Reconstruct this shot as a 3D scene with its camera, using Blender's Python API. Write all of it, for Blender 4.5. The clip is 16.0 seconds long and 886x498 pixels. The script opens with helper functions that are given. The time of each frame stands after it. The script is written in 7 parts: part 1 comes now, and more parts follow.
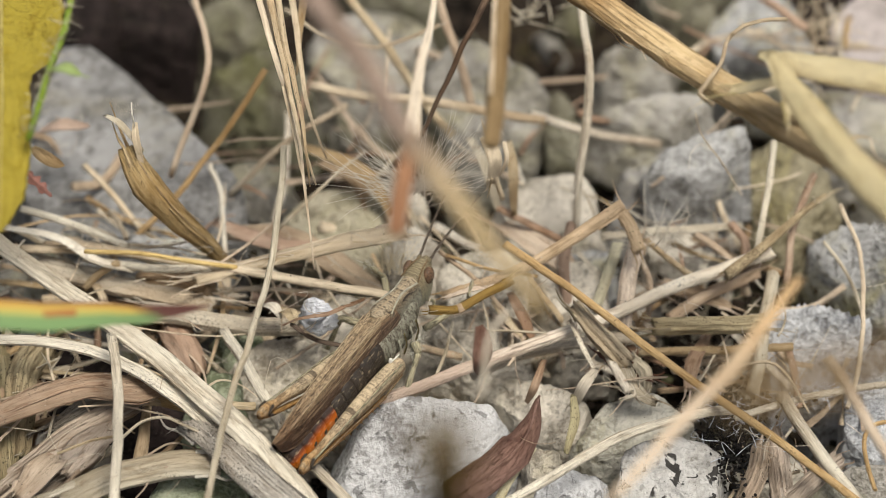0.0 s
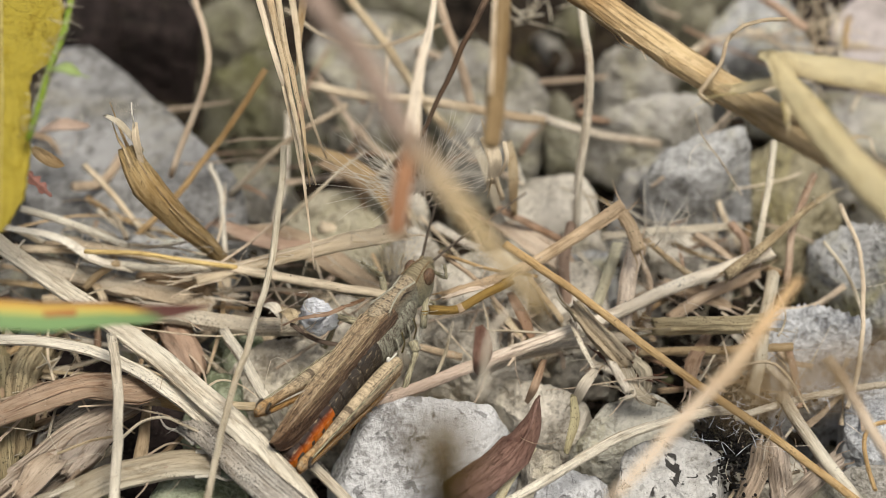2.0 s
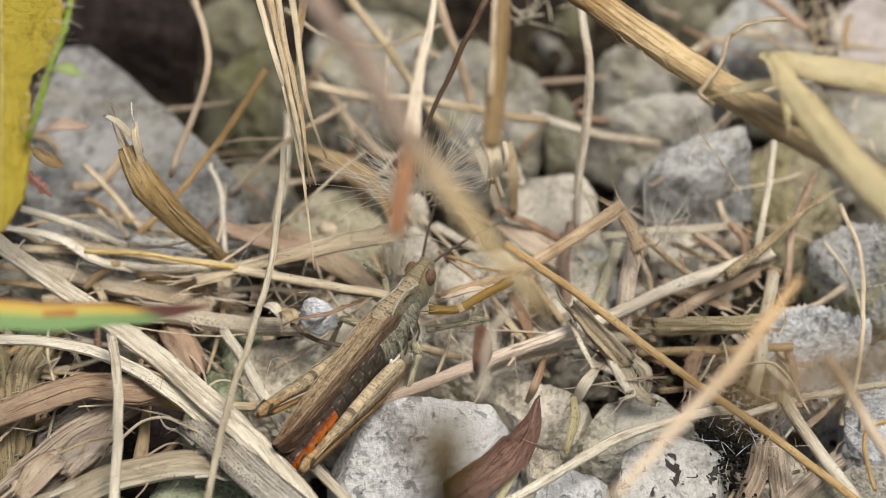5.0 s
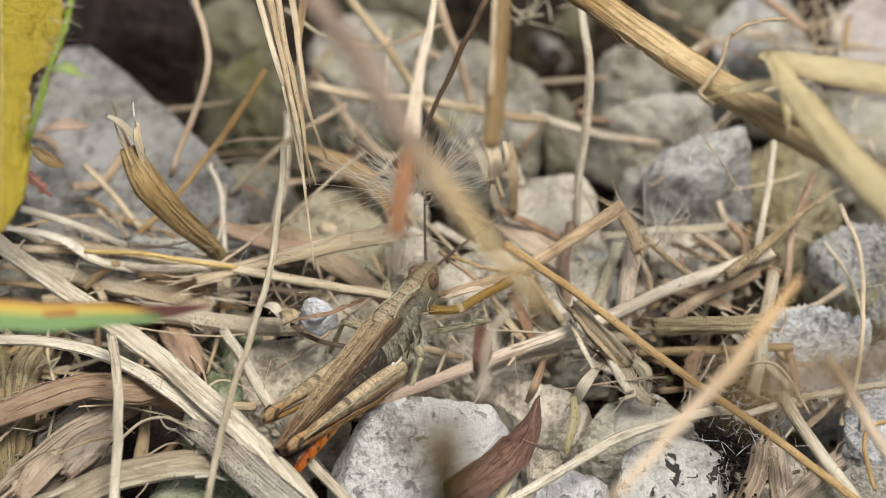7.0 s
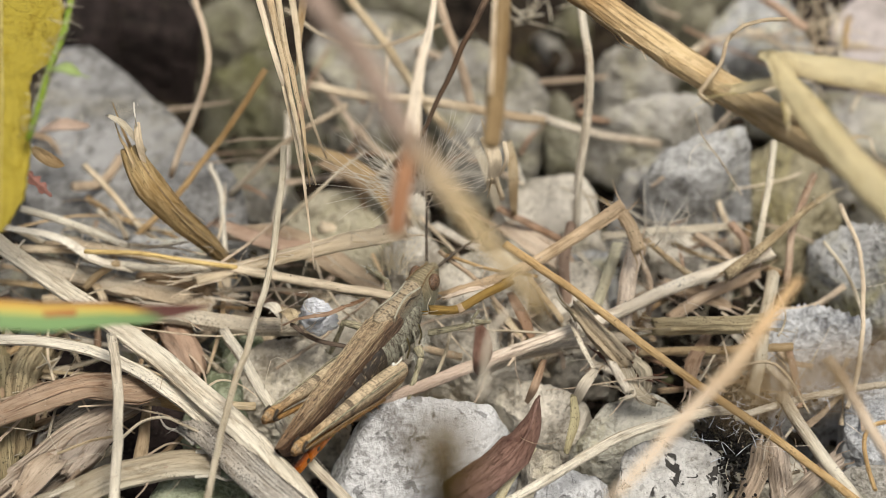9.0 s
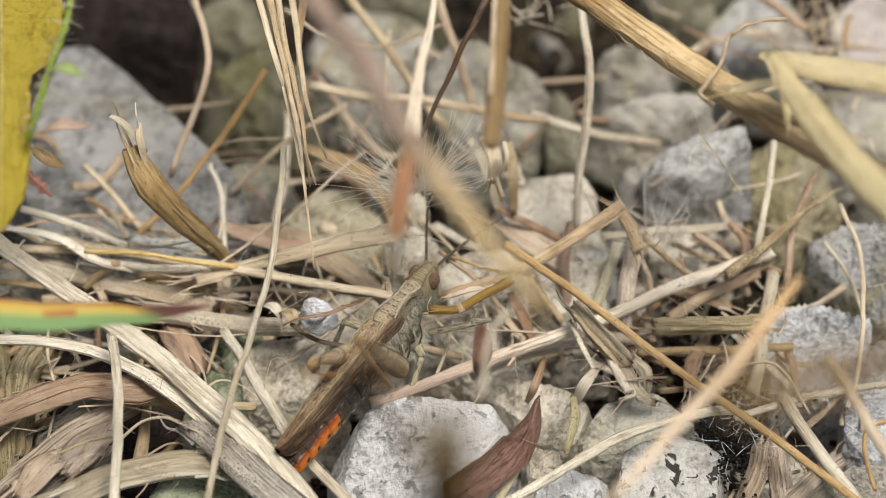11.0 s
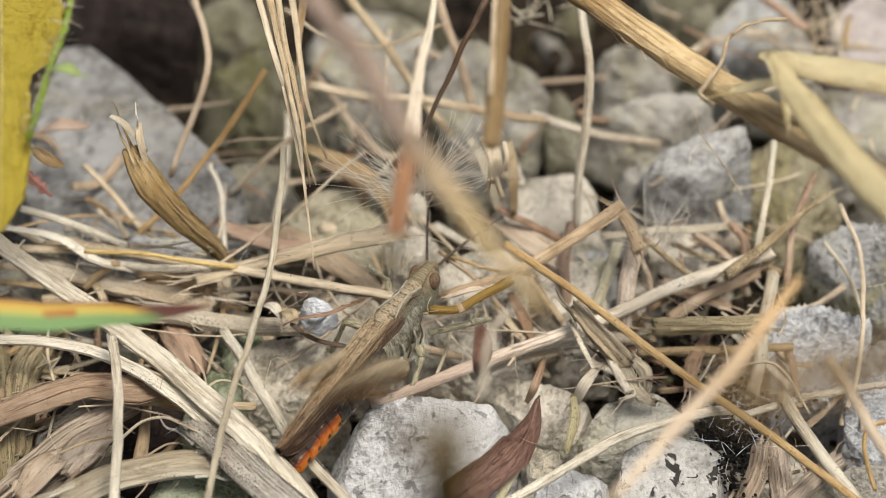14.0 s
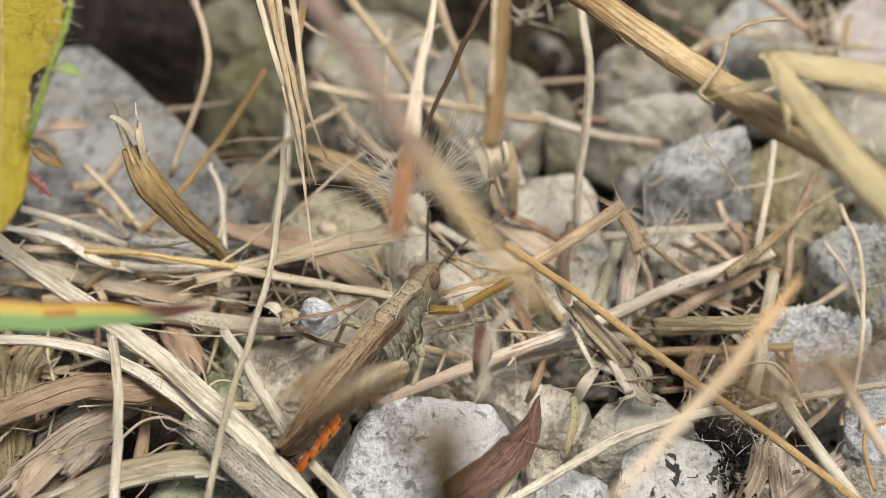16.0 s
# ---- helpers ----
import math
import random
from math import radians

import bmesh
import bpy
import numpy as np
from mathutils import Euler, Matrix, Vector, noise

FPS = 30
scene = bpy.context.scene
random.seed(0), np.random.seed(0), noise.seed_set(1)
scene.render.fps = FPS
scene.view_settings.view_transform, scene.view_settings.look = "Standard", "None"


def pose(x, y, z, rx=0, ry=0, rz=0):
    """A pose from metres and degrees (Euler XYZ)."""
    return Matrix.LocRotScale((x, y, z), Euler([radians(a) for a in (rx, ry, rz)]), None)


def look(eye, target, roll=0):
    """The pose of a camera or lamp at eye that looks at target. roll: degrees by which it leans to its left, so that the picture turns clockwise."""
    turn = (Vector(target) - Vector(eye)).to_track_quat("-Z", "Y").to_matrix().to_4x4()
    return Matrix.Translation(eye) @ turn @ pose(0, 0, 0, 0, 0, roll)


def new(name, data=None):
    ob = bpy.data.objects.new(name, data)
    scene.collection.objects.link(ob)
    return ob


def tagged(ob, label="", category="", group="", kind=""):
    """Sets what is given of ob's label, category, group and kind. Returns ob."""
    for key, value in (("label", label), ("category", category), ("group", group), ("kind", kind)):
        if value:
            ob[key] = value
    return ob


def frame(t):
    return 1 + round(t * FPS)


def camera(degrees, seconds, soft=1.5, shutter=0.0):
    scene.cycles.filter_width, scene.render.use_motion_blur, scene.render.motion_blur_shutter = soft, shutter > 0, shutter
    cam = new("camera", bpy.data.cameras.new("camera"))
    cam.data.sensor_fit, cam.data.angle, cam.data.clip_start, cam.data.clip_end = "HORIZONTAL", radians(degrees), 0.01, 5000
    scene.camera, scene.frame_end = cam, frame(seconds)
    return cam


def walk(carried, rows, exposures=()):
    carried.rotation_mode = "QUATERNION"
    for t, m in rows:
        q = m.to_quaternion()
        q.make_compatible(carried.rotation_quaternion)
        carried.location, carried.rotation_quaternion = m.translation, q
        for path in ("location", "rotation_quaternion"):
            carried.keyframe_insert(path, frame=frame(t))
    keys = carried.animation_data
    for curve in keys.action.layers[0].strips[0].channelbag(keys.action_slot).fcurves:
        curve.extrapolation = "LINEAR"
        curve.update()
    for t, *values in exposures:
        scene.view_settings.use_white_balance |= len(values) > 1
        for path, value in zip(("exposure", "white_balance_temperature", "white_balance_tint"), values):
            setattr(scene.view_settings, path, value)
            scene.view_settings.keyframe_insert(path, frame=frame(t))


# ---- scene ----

MM = 0.001


def mm(q):
    return Vector(q) * MM


# ---- camera: a macro lens held still over the ground ----
cam = camera(16.0, 16.0, soft=0.75, shutter=0.9)
EYE = (0.0, -0.16317, 0.13691)
cam.data.dof.use_dof = True
cam.data.dof.focus_distance = 0.1945
cam.data.dof.aperture_fstop = 35.0
walk(cam, [(0, look(EYE, (0, 0, 0))), (16, look(EYE, (0, 0, 0)))], [(0, 0.27, 6330, 10), (4.2, 0.27, 6330, 10), (12.5, 0.35, 6330, 10), (16, 0.35, 6330, 10)])

# ---- light: bright, slightly hazy sky with a wide soft sun ----
world = bpy.data.worlds.new("sky")
scene.world = world
world.use_nodes = True
sky = world.node_tree.nodes.new("ShaderNodeTexSky")
sky.sky_type = "NISHITA"
sky.sun_disc = False
sky.sun_elevation = radians(65)
sky.sun_rotation = radians(148)
sky.dust_density = 4.0
world.node_tree.nodes["Background"].inputs["Strength"].default_value = 0.072
haze = world.node_tree.nodes.new("ShaderNodeHueSaturation")
haze.inputs["Saturation"].default_value = 0.3
world.node_tree.links.new(sky.outputs["Color"], haze.inputs["Color"])
world.node_tree.links.new(haze.outputs["Color"], world.node_tree.nodes["Background"].inputs["Color"])
sun = new("sun", bpy.data.lights.new("sun", "SUN"))
sun.data.energy = 3.4
sun.data.angle = radians(20)
sun.data.color = (1.0, 0.93, 0.82)
sun.matrix_world = look((0.14, -0.22, 0.55), (0, 0, 0))


# ---- materials ----
def put(tree, kind, ins=None):
    n = tree.nodes.new(kind)
    for k, v in (ins or {}).items():
        if isinstance(v, bpy.types.NodeSocket):
            tree.links.new(v, n.inputs[k])
        else:
            n.inputs[k].default_value = v
    return n


def ramp(tree, fac, stops):
    n = tree.nodes.new("ShaderNodeValToRGB")
    tree.links.new(fac, n.inputs[0])
    while len(n.color_ramp.elements) < len(stops):
        n.color_ramp.elements.new(0.5)
    for e, (at, c) in zip(n.color_ramp.elements, stops):
        e.position = at
        e.color = (*c, 1) if isinstance(c, tuple) else (c, c, c, 1)
    return n.outputs[0]


def mix(tree, fac, a, b, mode="MIX"):
    n = tree.nodes.new("ShaderNodeMix")
    n.data_type = "RGBA"
    n.blend_type = mode
    for i, v in ((0, fac), (6, a), (7, b)):
        if isinstance(v, bpy.types.NodeSocket):
            tree.links.new(v, n.inputs[i])
        elif isinstance(v, tuple):
            n.inputs[i].default_value = (*v, 1)
        else:
            n.inputs[i].default_value = v
    return n.outputs[2]


def calc(tree, op, a, b):
    n = tree.nodes.new("ShaderNodeMath")
    n.operation = op
    for i, v in ((0, a), (1, b)):
        if isinstance(v, bpy.types.NodeSocket):
            tree.links.new(v, n.inputs[i])
        else:
            n.inputs[i].default_value = v
    return n.outputs[0]


def blank(name, rough=0.6):
    m = bpy.data.materials.new(name)
    m.use_nodes = True
    t = m.node_tree
    b = t.nodes["Principled BSDF"]
    b.inputs["Roughness"].default_value = rough
    b.inputs["Specular IOR Level"].default_value = 0.12
    return m, t, b


def scaled(tree, coord, s, shift=None):
    n = put(tree, "ShaderNodeMapping", {"Vector": coord, "Scale": s})
    if shift is not None:
        tree.links.new(shift, n.inputs["Location"])
    return n.outputs[0]


def noisy(tree, vec, scale, detail=4.0, rough=0.6, warp=0.0):
    return put(tree, "ShaderNodeTexNoise", {"Vector": vec, "Scale": scale, "Detail": detail, "Roughness": rough, "Distortion": warp}).outputs[0]


def wobble(tree):
    """A random shift for each object, so that no two show the same grain."""
    info = put(tree, "ShaderNodeObjectInfo")
    c = put(tree, "ShaderNodeCombineXYZ", {0: calc(tree, "MULTIPLY", info.outputs["Random"], 91.0), 1: calc(tree, "MULTIPLY", info.outputs["Random"], 37.0), 2: calc(tree, "MULTIPLY", info.outputs["Random"], 53.0)})
    return c.outputs[0], info.outputs["Random"]


def fibre_material(name, pale, mid, dark, spot=0.45, spot_colour=(0.05, 0.035, 0.02), rough=0.7, bump=0.7, across=5.0, thin=0.0, along=1.0, split=1.0, aged=0.75, fade=None):
    """Dry plant fibre: streaks that run along the stem, blotches and mould specks. UV is in millimetres."""
    m, t, b = blank(name, rough)
    uv = put(t, "ShaderNodeTexCoord").outputs["UV"]
    off, rnd = wobble(t)
    fib = noisy(t, scaled(t, uv, (0.42 * along, across * 1.1, 1), off), 1.0, 6.0, 0.72, 0.35)
    fine = noisy(t, scaled(t, uv, (0.9 * along, across * 3.2, 1), off), 1.0, 5.0, 0.7, 0.2)
    blot = noisy(t, scaled(t, uv, (0.28, 0.5, 1), off), 1.0, 4.0, 0.6, 0.6)
    f = calc(t, "ADD", calc(t, "MULTIPLY", fib, 0.30), calc(t, "ADD", calc(t, "MULTIPLY", fine, 0.40), calc(t, "MULTIPLY", blot, 0.42)))
    calm = ramp(t, noisy(t, scaled(t, uv, (0.13, 0.55, 1), off), 1.0, 3.0, 0.55, 0.5), ((0.44, 0.25), (0.62, 1.0)))
    f = calc(t, "ADD", 0.56, calc(t, "MULTIPLY", calc(t, "SUBTRACT", f, 0.555), calm))
    col = ramp(t, f, ((0.44, dark), (0.51, mid), (0.58, pale)))
    grime = ramp(t, calc(t, "ADD", calc(t, "MULTIPLY", noisy(t, scaled(t, uv, (0.55, 1.3, 1), off), 1.0, 5.0, 0.7, 0.6), 0.75), calc(t, "MULTIPLY", fine, 0.25)), ((0.535, 0.0), (0.64, 0.6)))
    col = mix(t, grime, col, (0.5, 0.42, 0.34), "MULTIPLY")
    age = ramp(t, noisy(t, scaled(t, uv, (0.075, 0.16, 1), off), 1.0, 3.0, 0.55, 0.4), ((0.46, 0.0), (0.64, aged)))
    col = mix(t, age, col, (0.66, 0.57, 0.48), "MULTIPLY")
    crack = noisy(t, scaled(t, uv, (0.17 * along, across * 2.2, 1), off), 1.0, 4.0, 0.6, 0.3)
    gap = ramp(t, calc(t, "ABSOLUTE", calc(t, "SUBTRACT", crack, 0.5), 0.0), ((0.0, 1.0), (0.03, 0.0)))
    col = mix(t, calc(t, "MULTIPLY", gap, calc(t, "MULTIPLY", calm, 0.4 * split)), col, tuple(0.45 * c for c in dark))
    sp = noisy(t, scaled(t, uv, (5.5, 9.5, 1), off), 1.0, 4.0, 0.62, 0.3)
    rim = 0.655 + 0.6 * (spot - 0.45)
    sm = ramp(t, calc(t, "ADD", sp, calc(t, "MULTIPLY", calc(t, "SUBTRACT", blot, 0.5), 0.55)), ((rim, 0.0), (rim + 0.07, 0.75)))
    col = mix(t, sm, col, spot_colour)
    if fade:
        run = calc(t, "ADD", put(t, "ShaderNodeSeparateXYZ", {0: uv}).outputs[0], calc(t, "MULTIPLY", blot, 3.0))
        col = mix(t, ramp(t, calc(t, "DIVIDE", run, 40.0), ((fade[0] / 40, 1.0), (fade[1] / 40, 0.0))), col, fade[2], "MULTIPLY")
    tone = put(t, "ShaderNodeHueSaturation", {"Color": col, "Value": calc(t, "ADD", 0.8, calc(t, "MULTIPLY", rnd, 0.4)), "Saturation": calc(t, "ADD", 1.18, calc(t, "MULTIPLY", rnd, -0.35))}).outputs[0]
    t.links.new(tone, b.inputs["Base Color"])
    h = calc(t, "SUBTRACT", calc(t, "ADD", calc(t, "MULTIPLY", fib, 0.7), calc(t, "MULTIPLY", fine, 0.5)), calc(t, "MULTIPLY", gap, 0.3))
    bm_ = put(t, "ShaderNodeBump", {"Height": h, "Strength": bump, "Distance": 0.0003})
    t.links.new(bm_.outputs[0], b.inputs["Normal"])
    if thin:
        tr = put(t, "ShaderNodeBsdfTranslucent", {"Color": tone})
        mx = put(t, "ShaderNodeMixShader", {0: thin, 1: b.outputs[0], 2: tr.outputs[0]})
        t.links.new(mx.outputs[0], t.nodes["Material Output"].inputs[0])
    return m


def stone_material(name, pale, mid, dark, stain=(0.30, 0.27, 0.13), stain_scale=110.0, stain_at=0.62, pit=0.5, crack=0.1, relief=0.0006, lichen=0.0, lichen_at=0.6):
    """Weathered limestone: chalky mottling, algae stains, fine pits and a few dark cracks."""
    m, t, b = blank(name, 0.85)
    co = put(t, "ShaderNodeTexCoord").outputs["Object"]
    off, rnd = wobble(t)
    v = scaled(t, co, (1, 1, 1), off)
    big = noisy(t, v, 150.0, 5.0, 0.62, 0.4)
    fine = noisy(t, v, 900.0, 6.0, 0.68)
    grit = noisy(t, v, 3500.0, 3.0, 0.6)
    f = calc(t, "ADD", calc(t, "MULTIPLY", big, 0.45), calc(t, "ADD", calc(t, "MULTIPLY", fine, 0.4), calc(t, "MULTIPLY", grit, 0.18)))
    col = ramp(t, f, ((0.43, dark), (0.50, mid), (0.57, pale)))
    st = ramp(t, calc(t, "ADD", calc(t, "MULTIPLY", noisy(t, v, stain_scale, 5.0, 0.65, 1.0), 0.75), calc(t, "MULTIPLY", fine, 0.25)), ((stain_at - 0.08, 0.0), (stain_at + 0.08, 0.7)))
    col = mix(t, st, col, stain)
    cr = put(t, "ShaderNodeTexVoronoi", {"Vector": mix(t, 0.012, v, put(t, "ShaderNodeTexNoise", {"Vector": v, "Scale": 400.0, "Detail": 4.0}).outputs[1]), "Scale": 120.0})
    cr.feature = "DISTANCE_TO_EDGE"
    line = ramp(t, cr.outputs["Distance"], ((0.0, 1.0), (0.02, 0.0)))
    line = calc(t, "MULTIPLY", line, ramp(t, noisy(t, v, 260.0, 2.0), ((0.52, 0.0), (0.62, 0.9))))
    col = mix(t, calc(t, "MULTIPLY", line, crack), col, (0.06, 0.05, 0.04))
    specks = ramp(t, noisy(t, v, 1900.0, 3.0, 0.55), ((0.60, 0.0), (0.66, 0.8)))
    col = mix(t, calc(t, "MULTIPLY", specks, pit), col, (0.10, 0.085, 0.06))
    dots = ramp(t, noisy(t, v, 5200.0, 2.0, 0.5), ((0.60, 0.0), (0.68, 0.5)))
    col = mix(t, calc(t, "MULTIPLY", dots, pit), col, (0.12, 0.105, 0.085))
    if lichen:
        blot = calc(t, "ADD", calc(t, "MULTIPLY", noisy(t, v, 1100.0, 3.0, 0.55, 0.6), 0.6), calc(t, "MULTIPLY", noisy(t, v, 210.0, 2.0, 0.5), 0.4))
        col = mix(t, calc(t, "MULTIPLY", ramp(t, blot, ((lichen_at, 0.0), (lichen_at + 0.02, 1.0))), lichen), col, (0.035, 0.032, 0.028))
    tone = put(t, "ShaderNodeHueSaturation", {"Color": col, "Value": calc(t, "ADD", 0.86, calc(t, "MULTIPLY", rnd, 0.28))}).outputs[0]
    t.links.new(tone, b.inputs["Base Color"])
    h = calc(t, "ADD", calc(t, "MULTIPLY", fine, 1.0), calc(t, "SUBTRACT", calc(t, "MULTIPLY", grit, 0.5), calc(t, "MULTIPLY", line, 0.12)))
    nb = put(t, "ShaderNodeBump", {"Height": h, "Strength": 1.0, "Distance": relief})
    t.links.new(nb.outputs[0], b.inputs["Normal"])
    return m


amber_sheath = fibre_material("amber_sheath", (0.27, 0.173, 0.0638), (0.203, 0.124, 0.0413), (0.105, 0.0638, 0.0225), spot=0.7, aged=0.3)
yellow_straw = fibre_material("bright_yellow_straw", (0.80, 0.61, 0.29), (0.71, 0.51, 0.21), (0.48, 0.31, 0.11), spot=0.7, aged=0.2)
amber_joint = fibre_material("golden_amber_stalk", (0.30, 0.19, 0.05), (0.22, 0.13, 0.032), (0.11, 0.06, 0.018), spot=0.7, aged=0.3)
straw_tan = fibre_material("tan_brown_straw", (0.62, 0.46, 0.28), (0.46, 0.325, 0.18), (0.24, 0.155, 0.08), spot=0.47, aged=0.6)
speckled_stalk = fibre_material("speckled_stalk", (0.62, 0.52, 0.34), (0.46, 0.37, 0.23), (0.22, 0.16, 0.09), spot=0.26, spot_colour=(0.12, 0.08, 0.045), split=0.2)
straw_pale = fibre_material("pale_straw", (0.72, 0.60, 0.42), (0.52, 0.40, 0.25), (0.22, 0.15, 0.085))
straw_white = fibre_material("bleached_straw", (0.78, 0.715, 0.575), (0.56, 0.49, 0.37), (0.16, 0.125, 0.085), spot=0.44, aged=0.6, split=1.5)
straw_gold = fibre_material("golden_straw", (0.68, 0.50, 0.295), (0.52, 0.365, 0.195), (0.27, 0.17, 0.085), spot=0.46, aged=0.6)
straw_warm = fibre_material("warm_straw", (0.70, 0.54, 0.30), (0.60, 0.45, 0.24), (0.44, 0.31, 0.16), spot=0.8, aged=0.1, fade=(15, 21, (0.60, 0.58, 0.82)))
straw_cream = fibre_material("cream_straw", (0.84, 0.72, 0.54), (0.68, 0.55, 0.38), (0.34, 0.24, 0.15), spot=0.48, aged=0.35)
cream_hair = fibre_material("cream_hair", (0.86, 0.76, 0.56), (0.78, 0.67, 0.48), (0.62, 0.52, 0.36), spot=0.8, split=0.0, aged=0.0)
stem_two_tone = fibre_material("straw_cream_to_purplish", (0.86, 0.77, 0.61), (0.70, 0.59, 0.43), (0.34, 0.25, 0.17), aged=0.3, fade=(7, 16, (0.66, 0.56, 0.54)))
straw_rosy = fibre_material("rosy_straw", (0.80, 0.65, 0.48), (0.70, 0.55, 0.39), (0.52, 0.38, 0.25), spot=0.8, aged=0.1, fade=(4, 10, (0.95, 0.80, 0.58)))
mouldy_straw = fibre_material("mouldy_straw", (0.60, 0.55, 0.46), (0.36, 0.31, 0.25), (0.08, 0.06, 0.048), spot=0.30, spot_colour=(0.03, 0.026, 0.022), across=3.5, bump=1.0)
straw_yellow = fibre_material("pale_yellow_straw", (0.86, 0.73, 0.42), (0.80, 0.65, 0.33), (0.64, 0.47, 0.20), spot=0.8, thin=0.15, aged=0.1)
cane_mat = fibre_material("streaked_golden_cane", (0.74, 0.57, 0.34), (0.58, 0.42, 0.21), (0.20, 0.125, 0.055), spot=0.46, across=2.2, along=0.3, split=1.8, aged=0.85, bump=1.0)
leaf_tip = fibre_material("dull_red_leaf_tip", (0.36, 0.15, 0.11), (0.25, 0.09, 0.065), (0.11, 0.05, 0.035), spot=0.5, across=1.5)
sheath_mat = fibre_material("pinkish_brown_sheath", (0.52, 0.40, 0.30), (0.35, 0.24, 0.17), (0.13, 0.085, 0.06), spot=0.42, across=3.2)
moss_wood = fibre_material("mossy_rotten_wood", (0.46, 0.39, 0.24), (0.27, 0.21, 0.12), (0.08, 0.055, 0.035), spot=0.38, spot_colour=(0.015, 0.012, 0.01), across=2.5, bump=1.0)
crown_mat = fibre_material("olive_brown_stub", (0.58, 0.49, 0.33), (0.45, 0.365, 0.235), (0.27, 0.21, 0.135), spot=0.46, split=0.25, across=2.5, bump=1.0)
tan_flake = fibre_material("pinkish_tan_sheath", (0.78, 0.66, 0.52), (0.62, 0.48, 0.36), (0.32, 0.23, 0.16), spot=0.46, across=2.5)
straw_olive_green = fibre_material("greenish_sheath", (0.40, 0.35, 0.20), (0.26, 0.22, 0.12), (0.10, 0.08, 0.045), spot=0.42)
straw_grey = fibre_material("weathered_straw", (0.726, 0.649, 0.517), (0.462, 0.391, 0.292), (0.11, 0.0825, 0.0572), spot=0.38)
weathered_wood = fibre_material("weathered_wood", (0.58, 0.48, 0.38), (0.38, 0.295, 0.22), (0.14, 0.10, 0.072), spot=0.42, across=3.2, bump=1.0)
straw_brown = fibre_material("brown_sheath", (0.598, 0.468, 0.325), (0.325, 0.227, 0.15), (0.0975, 0.065, 0.0429), spot=0.46)
straw_red = fibre_material("reddish_straw", (0.56, 0.40, 0.29), (0.36, 0.235, 0.16), (0.13, 0.075, 0.05), spot=0.46)
straw_dark = fibre_material("dark_twig", (0.17, 0.12, 0.085), (0.08, 0.055, 0.04), (0.025, 0.02, 0.016), spot=0.5)
straw_green = fibre_material("greenish_straw", (0.62, 0.58, 0.40), (0.48, 0.44, 0.28), (0.26, 0.23, 0.13), spot=0.5)
leaf_yellow = fibre_material("yellow_leaf", (0.456, 0.37, 0.0903), (0.413, 0.327, 0.0731), (0.335, 0.249, 0.043), spot=0.38, across=0.35, rough=0.5, thin=0.2, along=4.0, split=0.0, aged=0.0)
straw_husky = fibre_material("brown_husk", (0.736, 0.564, 0.333), (0.529, 0.38, 0.201), (0.241, 0.161, 0.0805), spot=0.40, across=4.0, bump=1.0)
straw_olive = fibre_material("olive_dead_stalk", (0.16, 0.11, 0.035), (0.11, 0.075, 0.02), (0.06, 0.04, 0.012), spot=0.6)
leaf_red = fibre_material("red_brown_leaf", (0.289, 0.17, 0.128), (0.153, 0.0765, 0.0561), (0.0467, 0.0255, 0.0204), spot=0.34, across=1.6, along=3.0, split=0.5, bump=1.0)
leaf_orange = fibre_material("orange_husk", (0.36, 0.165, 0.065), (0.27, 0.11, 0.04), (0.16, 0.065, 0.025), spot=0.7, aged=0.3)
green_stem = fibre_material("green_stem", (0.32, 0.42, 0.11), (0.23, 0.32, 0.06), (0.13, 0.19, 0.03), spot=0.8, split=0.3, aged=0.0)
hair_mat = fibre_material("pale_hair", (0.72, 0.67, 0.57), (0.62, 0.56, 0.46), (0.44, 0.39, 0.30), spot=0.8)
paper_mat = fibre_material("bleached_flake", (0.62, 0.65, 0.71), (0.50, 0.52, 0.57), (0.34, 0.31, 0.29), spot=0.5, across=0.6, split=0.0, aged=0.3)
rock_white = stone_material("white_limestone", (0.68, 0.675, 0.667), (0.55, 0.545, 0.536), (0.29, 0.28, 0.27), stain_at=0.68, crack=0.6, pit=0.4, relief=0.0005, lichen=0.55, lichen_at=0.575)
rock_grey = stone_material("grey_limestone", (0.44, 0.415, 0.37), (0.30, 0.28, 0.24), (0.128, 0.116, 0.093), stain=(0.36, 0.325, 0.16), stain_at=0.57)
rock_tan = stone_material("tan_limestone", (0.784, 0.717, 0.605), (0.616, 0.56, 0.459), (0.302, 0.263, 0.207), stain=(0.42, 0.36, 0.22), stain_at=0.6)
# purplish stone taken down to near black: deep shade put into the colour
rock_dark_shaded = stone_material("dark_stone_with_shade", (0.0357, 0.0252, 0.0231), (0.0202, 0.0143, 0.013), (0.00756, 0.00588, 0.00504), stain_at=0.7)
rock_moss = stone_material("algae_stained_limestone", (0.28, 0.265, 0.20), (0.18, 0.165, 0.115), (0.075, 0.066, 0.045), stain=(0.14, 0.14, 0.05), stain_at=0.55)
rock_slab = stone_material("slab_limestone", (0.361, 0.354, 0.343), (0.233, 0.227, 0.215), (0.104, 0.0995, 0.093), stain=(0.25, 0.22, 0.14), stain_at=0.60)
rock_pale = stone_material("pale_grey_limestone", (0.6, 0.594, 0.576), (0.432, 0.426, 0.408), (0.192, 0.186, 0.174), stain=(0.46, 0.40, 0.11), stain_at=0.585, pit=0.8)
rock_olive = stone_material("olive_tan_limestone", (0.52, 0.47, 0.36), (0.40, 0.36, 0.265), (0.20, 0.175, 0.12), stain=(0.32, 0.29, 0.15), stain_at=0.58)
